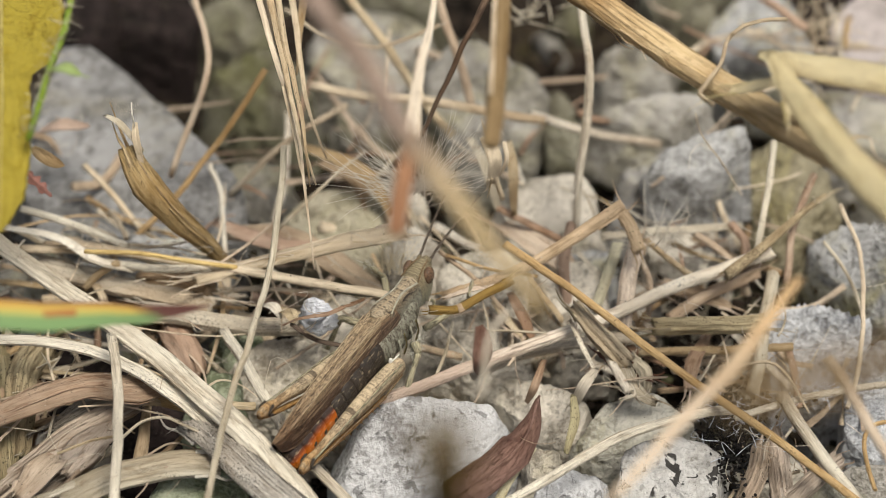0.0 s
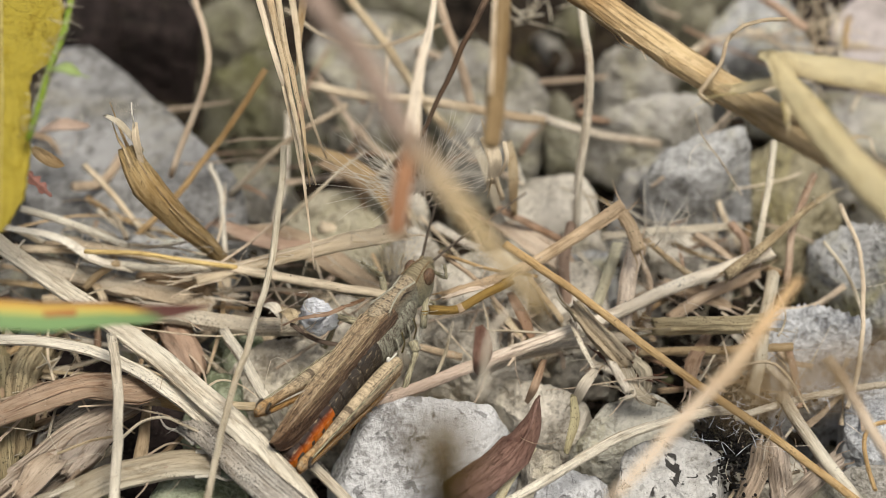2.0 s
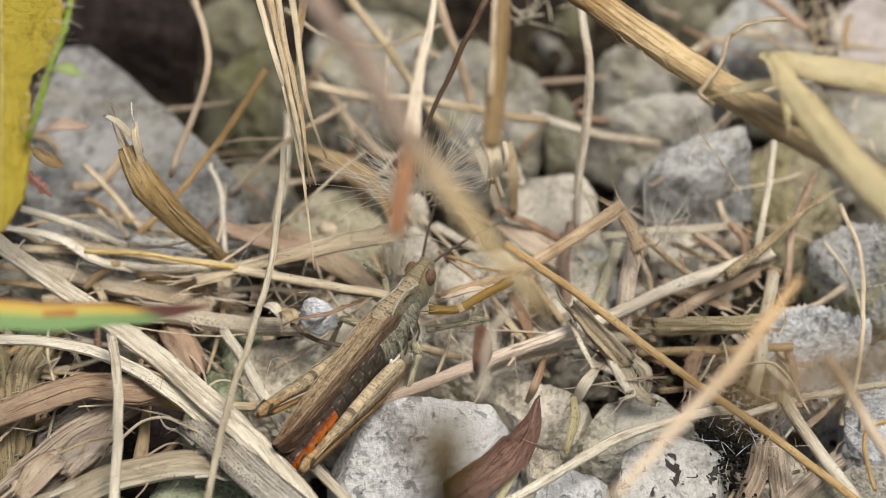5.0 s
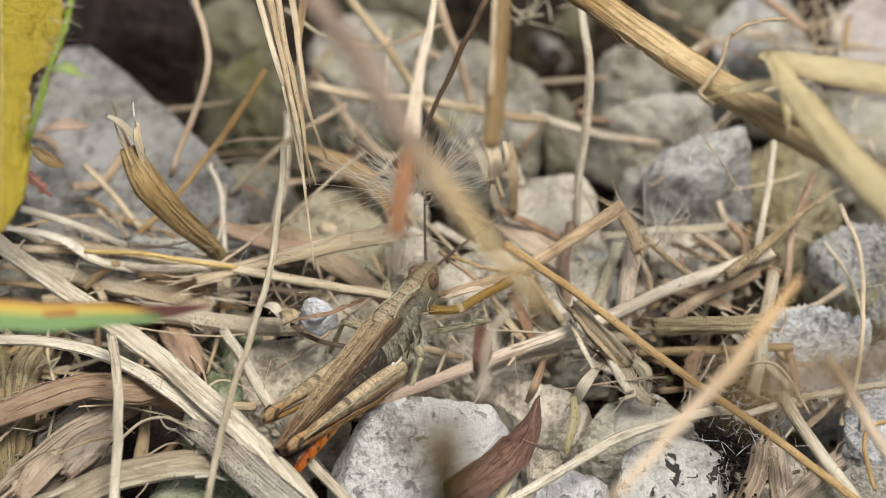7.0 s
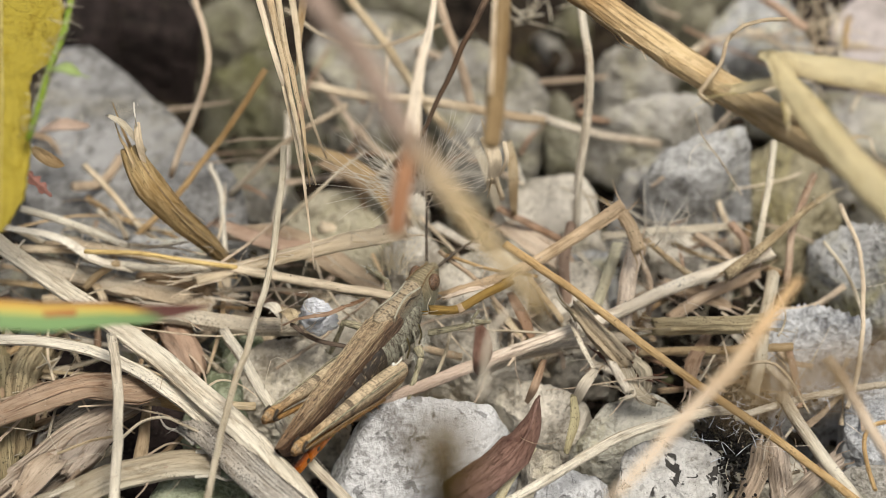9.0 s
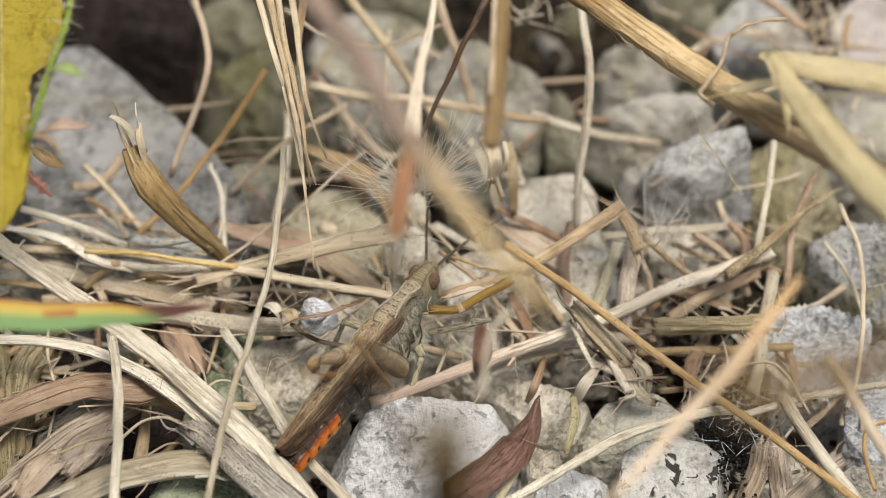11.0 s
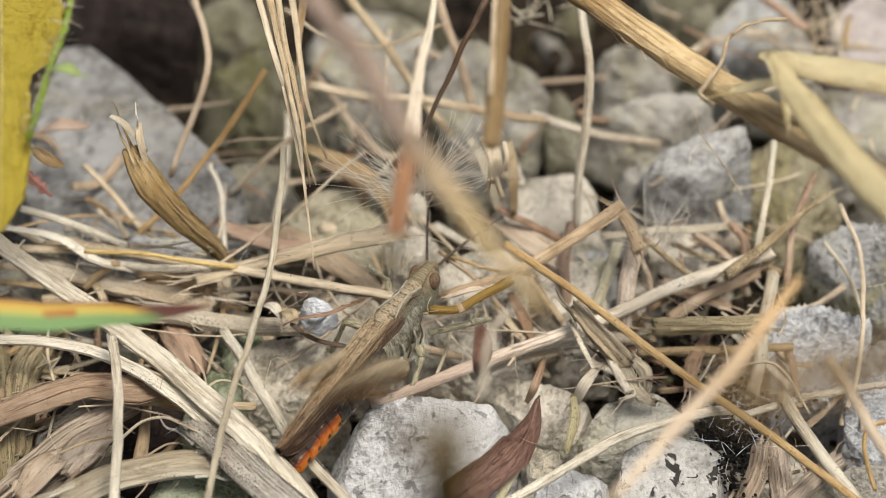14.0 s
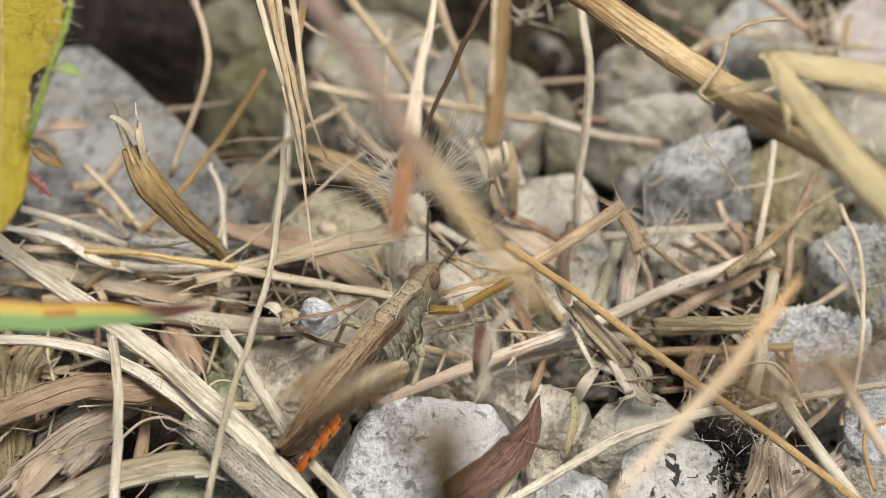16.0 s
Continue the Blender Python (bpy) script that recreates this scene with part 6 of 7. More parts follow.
def wing_geo(side):
    """A folded forewing: flat on the back, bent over the shoulder, hanging down the flank; two skins 0.07 mm apart."""
    m, steps = 16, 44
    top_v, uv_ = [], []
    for i in range(steps + 1):
        f = i / steps
        x = 2.0 - 12.2 * f
        tip = math.sqrt(max(0.0, 1 - max(0.0, (f - 0.72) / 0.28) ** 2.4))
        hw = (0.62 - 0.32 * f) * (0.35 + 0.65 * tip)
        drop = (0.65 + 1.75 * min(1.0, f / 0.3) ** 0.7 - 0.7 * max(0.0, f - 0.35)) * (0.12 + 0.88 * tip)
        top = 1.72 - 1.0 * f + 0.12 * math.sin(3 * f) - 0.4 * max(0.0, 1 - f / 0.13)
        if side < 0:
            top += 0.08
        row = []
        for k in range(m + 1):
            s = k / m
            if s < 0.32:
                q = s / 0.32
                y, z = -0.12 + (hw + 0.12) * q, top - 0.22 * (1 - q) - 0.10 * q * q
            else:
                q = (s - 0.32) / 0.68
                y, z = hw + 0.38 * math.sin(q * math.pi * 0.55) * (1 - 0.75 * f), top - 0.10 - drop * q
            rib = 0.018 * max(0, math.sin(s * 38 + 2 * math.sin(f * 9))) * (0.4 + 0.6 * tip)
            row.append((Vector((x, side * (y + (rib if s > 0.32 else 0)), z + (rib if s < 0.36 else 0))), (x, s)))
        top_v.append(row)
    verts = [q[0] for r in top_v for q in r] + [q[0] - Vector((0, side * 0.07, 0.05)) for r in top_v for q in r]
    w = m + 1
    off = w * (steps + 1)
    faces, uvs = [], []

    def quad(a, b, c, d):
        faces.append((a, b, c, d))
        uvs.append(tuple(top_v[(k % off) // w][(k % off) % w][1] for k in (a, b, c, d)))

    for i in range(steps):
        for k in range(m):
            a, b, c, d = i * w + k, i * w + k + 1, (i + 1) * w + k + 1, (i + 1) * w + k
            quad(*((a, b, c, d) if side < 0 else (d, c, b, a)))
            quad(*((d + off, c + off, b + off, a + off) if side < 0 else (a + off, b + off, c + off, d + off)))
        for k in (0, m):
            a, d = i * w + k, (i + 1) * w + k
            quad(a, d, d + off, a + off)
    for k in range(m):
        for i in (0, steps):
            a, b = i * w + k, i * w + k + 1
            quad(a, b, b + off, a + off)
    return verts, faces, uvs


def vein(side, s, x0, x1, width, parent, mat):
    """A raised vein that follows the wing's surface."""
    pts = []
    for i in range(9):
        x = x0 + (x1 - x0) * i / 8
        f = (2.0 - x) / 12.2
        hw, top = 0.62 - 0.32 * f, 1.72 - 1.0 * f + 0.12 * math.sin(3 * f) + (0.08 if side < 0 else 0)
        drop = 0.65 + 1.75 * min(1.0, f / 0.3) ** 0.7 - 0.7 * max(0.0, f - 0.35)
        if s < 0.32:
            q = s / 0.32
            y, z = -0.12 + (hw + 0.12) * q, top - 0.22 * (1 - q) - 0.10 * q * q
        else:
            q = (s - 0.32) / 0.68
            y, z = hw + 0.38 * math.sin(q * math.pi * 0.55) * (1 - 0.75 * f), top - 0.10 - drop * q
        pts.append((x, side * (y + (0.03 if s >= 0.32 else 0)), z + 0.03))
    return part("vein", sweep(pts, width, n=6, steps=24, torn=0, profile=lambda u: 1.0 - 0.6 * u), mat, parent)


def bristles(paths, count, length, seed, out=0.5):
    rnd = random.Random(seed)
    geo = []
    for a, b in paths:
        a, b = Vector(a), Vector(b)
        for _ in range(count):
            p = a.lerp(b, rnd.random())
            d = Vector((rnd.gauss(0, 1), rnd.gauss(0, 1), rnd.gauss(0, 1))).normalized()
            geo.append(sweep([p, p + d * length * 0.5, p + d * length], 0.045, n=4, steps=2, torn=0, ridge=0, profile=point))
    return joined(geo)


def jointed_leg(parent, name, joints, widths, mat):
    """A walking leg of thigh, shin and foot; each piece is a part."""
    out = None
    for i, piece in enumerate(("thigh", "shin", "foot")):
        if i + 1 >= len(joints):
            break
        g = sweep([joints[i], Vector(joints[i]).lerp(Vector(joints[i + 1]), 0.5), joints[i + 1]], widths[i], n=10, steps=10, torn=0, profile=lambda u, i=i: (1.15 - 0.35 * u) if i == 0 else (0.95 + 0.12 * math.cos(9 * u)))
        if out is None:
            out = part(name, g, mat, parent)
        else:
            part(piece, g, mat, out)
    part("bristle", bristles([(joints[i], joints[i + 1]) for i in range(len(joints) - 1)], 16, 0.5, len(name)), skin_pale, out)
    return out


def build_hopper():
    root = tagged(new("grasshopper"), "mottled brown grasshopper with orange-red abdomen tip on the straw", "grasshopper")
    # thorax and abdomen
    thorax = part("thorax", loft([(4.4, 0.672, 0.9, 1.0, -0.6), (3.6, 1.01, 1.1, 1.5, -0.5), (2.2, 1.18, 1.2, 1.9, -0.5), (0.6, 1.22, 1.2, 2.0, -0.5), (-0.8, 1.13, 1.1, 1.7, -0.5)], 28), skin_thorax, root, "grey-green hairy thorax")
    for i, x in enumerate((2.9, 1.7, 0.5)):
        part("thorax_plate", loft([(x + 0.5, 1.0, 0.9, 1.2, -0.95), (x + 0.34, 1.24, 0.9, 1.4, -0.95), (x - 0.34, 1.28, 0.9, 1.45, -0.95), (x - 0.5, 1.0, 0.8, 1.2, -0.95)], 24), skin_thorax, root)
    for i in range(9):
        f = i / 8
        x = -0.3 - 1.0 * i
        r, r2 = 1.22 * (1 - 0.36 * f ** 1.7), 1.22 * (1 - 0.36 * ((i + 1) / 8) ** 1.7)
        z = -0.55 - 0.15 * i
        seg = part("abdomen_segment", loft([(x + 0.12, r * 0.8, r * 0.8, r * 0.9, z), (x, r, r, r * 1.15, z), (x - 0.75, r * 1.02, r, r * 1.18, z - 0.05), (x - 1.0, r * 0.93, r * 0.9, r * 1.05, z - 0.1), (x - 1.15, r2 * 0.7, r2 * 0.7, r2 * 0.8, z - 0.12)], 22), skin_black if i < 5 else skin_red, root)
        for sd in (-1, 1):
            if 1 <= i <= 5:
                part("side_mark", ball((x - 0.7, sd * r * 0.88, z - 0.38 * r), (0.30, 0.12, 0.36), 10), skin_cream if i < 4 else skin_yellow, seg)
            if i >= 4:
                part("side_spot", ball((x - 0.2, sd * r * 0.93, z - 0.12 * r), (0.2, 0.14, 0.22), 10), skin_black, seg)
    part("abdomen_tip", loft([(-9.2, 0.74, 0.65, 0.8, -1.86), (-9.6, 0.52, 0.45, 0.55, -1.88), (-9.9, 0.1, 0.1, 0.1, -1.88)], 16), skin_red, root)
    # pronotum: a saddle with three pale keels
    pro = part("pronotum", loft([(4.75, 0.64, 1.1, 1.2, 0.1), (4.5, 0.76, 1.24, 1.55, 0.1), (3.4, 0.736, 1.24, 1.7, 0.12), (2.4, 0.848, 1.32, 1.65, 0.15), (1.6, 0.928, 1.42, 1.2, 0.2), (1.0, 0.76, 1.45, 0.4, 0.25), (0.55, 0.36, 1.44, 0.02, 0.3)], 32, 0.8), skin_pronotum, root, "brown saddle-shaped pronotum with pale keels")
    part("keel", sweep([(4.6, 0, 1.31), (3.4, 0, 1.37), (2.4, 0, 1.48), (1.6, 0, 1.63), (0.7, 0, 1.73)], 0.1, n=6, torn=0), skin_vein, pro)
    for sd in (-1, 1):
        part("keel", sweep([(4.6, sd * 0.52, 1.10), (3.4, sd * 0.34, 1.32), (2.6, sd * 0.44, 1.39), (1.5, sd * 0.72, 1.34)], 0.15, n=8, torn=0, flat=0.6, profile=lambda u: 1.2 - 0.5 * u), skin_keel, pro)
        # black strip that stands for the triangular shadow beside each keel
        part("dark_wedge", sweep([(4.2, sd * 0.64, 0.80), (3.5, sd * 0.50, 1.07), (2.8, sd * 0.60, 1.08)], 0.26, n=8, torn=0, flat=0.4, profile=lambda u: 0.35 + 0.65 * math.sin(math.pi * u)), skin_black, pro)

        part("rear_rim", sweep([(1.1, sd * 0.76, 0.95), (1.5, sd * 0.92, 0.4), (1.9, sd * 0.92, -0.3), (2.5, sd * 0.86, -1.1)], 0.11, n=6, torn=0), skin_pale, pro)
    # wings
    for sd in (1, -1):
        wing = part("wing", wing_geo(sd), skin_wing, root, "streaked brown folded forewing with dark flank")
        for s, x0, x1, w in ((0.32, 0.4, -9.0, 0.09), (0.20, 0.4, -7.5, 0.045), (0.42, 0.4, -8.6, 0.06), (0.10, 0.4, -5.0, 0.045), (0.52, 0.2, -8.0, 0.05), (0.985, 0.4, -6.5, 0.08)):
            vein(sd, s, x0, x1, w, wing, skin_vein if s == 0.32 else skin_wing)
    # cream spot at the flank, seen under the wing
    part("cream_spot", joined([ball((-0.2, -1.55, -0.95), (0.17, 0.12, 0.28), 12), sweep([(-0.2, -1.6, -0.95), (0.2, -1.64, -1.0), (0.6, -1.62, -1.05)], 0.12, n=6, torn=0)]), skin_pale, root)
    # head on its neck
    hd = part("head", moved(loft([(4.2, 0.656, 0.9, 1.3, 0.1), (4.7, 0.804, 1.15, 1.8, 0.12), (5.4, 0.836, 1.2, 2.0, 0.1), (6.1, 0.722, 1.1, 1.9, 0.12), (6.6, 0.476, 0.9, 1.4, 0.2), (6.95, 0.262, 0.5, 0.8, 0.42), (7.05, 0.123, 0.2, 0.3, 0.55)], 28), (-4.1, 0, -0.2)), skin_head, root, "olive-brown head with large eyes")
    for sd in (-1, 1):
        part("eye", moved(ball((5.75, sd * 0.70, 0.6), (0.52, 0.34, 0.64)), (-4.1, 0, -0.2)), skin_eye, hd, "glossy brown compound eye")
        part("cheek_ridge", moved(sweep([(4.6, sd * 0.62, 1.1), (5.5, sd * 0.45, 1.26), (6.5, sd * 0.3, 1.1)], 0.09, n=6, torn=0), (-4.1, 0, -0.2)), skin_femur, hd)
        part("palp", moved(sweep([(5.6, sd * 0.5, -1.7), (6.0, sd * 0.6, -2.2), (5.8, sd * 0.7, -2.6)], 0.22, n=8, torn=0), (-4.1, 0, -0.2)), skin_leg, hd)
    ants = []
    for sd in (1, -1):
        pts = [(0, 0, 0), (2.4, 0, 0.2), (5.5, 0, 0.15), (8.4, 0, 0)]
        a = part("antenna", sweep(pts, 0.19, n=8, steps=66, torn=0, ridge=0, profile=lambda u: (1.0 - 0.35 * u) * (1.0 + 0.13 * math.cos(66 * math.pi * u))), skin_antenna, hd, "dark ringed antenna")
        part("antenna_base", ball((0.05, 0, 0), (0.2, 0.17, 0.17), 10), skin_head, a)
        ants.append(a)
    # jumping legs
    legs = []
    for sd in (1, -1):
        fem = part("hind_femur", loft([(0.35, 0.25, 0.3, 0.35, 0), (0, 0.45, 0.62, 0.56, 0.02), (-1.2, 0.5, 0.78, 0.72, 0.05), (-2.8, 0.49, 0.78, 0.70, 0.08), (-5.0, 0.42, 0.62, 0.54, 0.1), (-7.2, 0.30, 0.40, 0.33, 0.1), (-8.8, 0.25, 0.30, 0.24, 0.08), (-9.5, 0.30, 0.40, 0.32, 0.06), (-10.1, 0.31, 0.42, 0.40, 0), (-10.5, 0.2, 0.25, 0.3, -0.05)], 20, 0.8), skin_femur, root, "tan hind femur with dark bars")
        for zz, w in ((0.62, 0.12), (-0.52, 0.11)):
            part("femur_ridge", sweep([(-0.2, sd * 0.42, zz * 0.8), (-2.6, sd * 0.5, zz * 1.02), (-5.5, sd * 0.40, zz * 0.68 + 0.06), (-9.7, sd * 0.3, zz * 0.4)], w, n=6, torn=0), skin_leg if zz > 0 else skin_femur, fem)
        for k in range(14):
            x = -0.9 - 0.42 * k
            h = 0.55 * (1 - 0.07 * k)
            part("femur_chevron", sweep([(x, sd * 0.5 * (1 - 0.03 * k), h * 0.3 + 0.1), (x - 0.35, sd * 0.57 * (1 - 0.035 * k), 0.02), (x, sd * 0.5 * (1 - 0.03 * k), -h * 0.6)], 0.03, n=5, steps=8, torn=0), skin_femur, fem)
        part("knee", ball((-10.05, 0, 0.02), (0.48, 0.33, 0.40), 14), skin_knee, fem)
        for s2 in (-1, 1):
            part("knee_crescent", sweep([(-9.55, s2 * 0.30, 0.40), (-9.9, s2 * 0.36, 0.18), (-9.9, s2 * 0.36, -0.14), (-9.5, s2 * 0.28, -0.30)], 0.2, n=6, steps=10, torn=0), skin_black, fem, "dark crescent on the knee")
        shin = sweep([(-10.1, 0, -0.25), (-9.0, 0, -0.55), (-5.5, 0, -0.95), (-1.6, 0, -1.35)], 0.42, n=10, torn=0, profile=lambda u: 1.0 - 0.3 * u)
        spines = [sweep([(-8.2 + 0.62 * k, s2 * 0.12, -0.62 - 0.066 * k), (-8.0 + 0.62 * k, s2 * 0.3, -1.0 - 0.066 * k)], 0.09, n=5, steps=2, torn=0, profile=point) for k in range(10) for s2 in (-1, 1)]
        part("hind_tibia", joined([shin] + spines), skin_tibia, fem, "orange-brown spiny tibia folded under the femur")
        legs.append(fem)
    # middle and front legs
    jointed_leg(root, "middle_leg", [(2.3, -1.6, -1.7), (1.9, -2.1, -2.0), (-0.3, -2.4, -3.6), (-0.9, -2.6, -4.2)], (0.55, 0.38, 0.24), skin_leg)
    jointed_leg(root, "middle_leg", [(2.0, 1.5, -1.6), (1.2, 3.2, -0.9), (0.6, 4.2, -3.8), (0.9, 4.8, -4.2)], (0.55, 0.36, 0.25), skin_leg)
    jointed_leg(root, "front_leg", [(3.8, 1.4, -1.6), (5.2, 2.6, -0.6), (4.5, 3.0, 0.8), (4.2, 3.3, 1.3)], (0.5, 0.34, 0.22), skin_leg)
    fore = jointed_leg(root, "front_leg", [(0, 0, 0), (2.9, -1.9, -1.9), (2.6, -2.3, 0.2), (3.5, -2.4, 0.4)], (0.4, 0.3, 0.22), skin_leg)
    for k in range(4):
        x = 2.9 - 0.65 * k
        part("thorax_ridge", sweep([(x + 0.1, -1.36, -0.35), (x, -1.53, -1.1), (x - 0.25, -1.42, -1.9)], 0.12, n=6, steps=10, torn=0), skin_keel if k % 2 else skin_black, thorax)
    part("thorax_hair", bristles([((3.4, -1.5, -1.6), (1.6, -1.7, -2.3))], 60, 0.75, 5), skin_pale, thorax)
    return root, hd, ants[0], ants[1], legs[0], legs[1], fore


grasshopper, head, antenna_left, antenna_right, femur_left, femur_right, foreleg_right = build_hopper()


def motions():
    walk(grasshopper, [
        (0, pose(-0.00450, -0.01697, 0.00689, 0.00, -8.67, 55.98)),
        (0.5, pose(-0.00450, -0.01697, 0.00689, 0.00, -8.67, 55.98)),
        (1, pose(-0.00457, -0.01693, 0.00694, 0.00, -8.67, 55.98)),
        (2, pose(-0.00464, -0.01693, 0.00694, 0.00, -8.67, 55.98)),
        (3, pose(-0.00467, -0.01691, 0.00696, 0.00, -8.67, 55.98)),
        (3.5, pose(-0.00467, -0.01691, 0.00696, 0.00, -8.67, 55.98)),
        (3.8, pose(-0.00450, -0.01699, 0.00686, 0.00, -8.67, 55.98)),
        (4.2, pose(-0.00446, -0.01700, 0.00685, 0.00, -8.67, 55.98)),
        (6.3, pose(-0.00443, -0.01706, 0.00678, 0.00, -8.67, 55.98)),
        (6.6, pose(-0.00439, -0.01708, 0.00675, 0.00, -8.67, 55.98)),
        (7, pose(-0.00434, -0.01713, 0.00670, 0.00, -8.67, 55.98)),
        (8.5, pose(-0.00432, -0.01715, 0.00667, 0.00, -8.67, 55.98)),
        (11.3, pose(-0.00429, -0.01713, 0.00670, 0.00, -8.67, 55.98)),
        (16, pose(-0.00425, -0.01713, 0.00670, 0.00, -8.67, 55.98)),
    ])
    walk(head, [
        (0, pose(0.00410, 0.00000, 0.00020, 0, -1.5, 6.3)),
        (0.5, pose(0.00410, 0.00000, 0.00020, 0, -1.6, 5.6)),
        (1, pose(0.00410, 0.00000, 0.00020, 0, -0.0, -0.0)),
        (1.5, pose(0.00410, 0.00000, 0.00020, 0, 0.1, -2.2)),
        (2, pose(0.00410, 0.00000, 0.00020, 0, -0.3, -1.5)),
        (2.5, pose(0.00410, 0.00000, 0.00020, 0, -1.2, -0.5)),
        (3, pose(0.00410, 0.00000, 0.00020, 0, -1.4, -0.3)),
        (3.4, pose(0.00410, 0.00000, 0.00020, 0, -0.5, 2.3)),
        (4.2, pose(0.00410, 0.00000, 0.00020, 0, -0.4, 2.9)),
        (6.3, pose(0.00410, 0.00000, 0.00020, 0, -0.7, 2.6)),
        (7, pose(0.00410, 0.00000, 0.00020, 0, 0.8, 0.4)),
        (8.5, pose(0.00410, 0.00000, 0.00020, 0, 0.9, -0.8)),
        (11.3, pose(0.00410, 0.00000, 0.00020, 0, -0.1, 0.3)),
        (16, pose(0.00410, 0.00000, 0.00020, 0, 0.0, -0.1)),
    ])
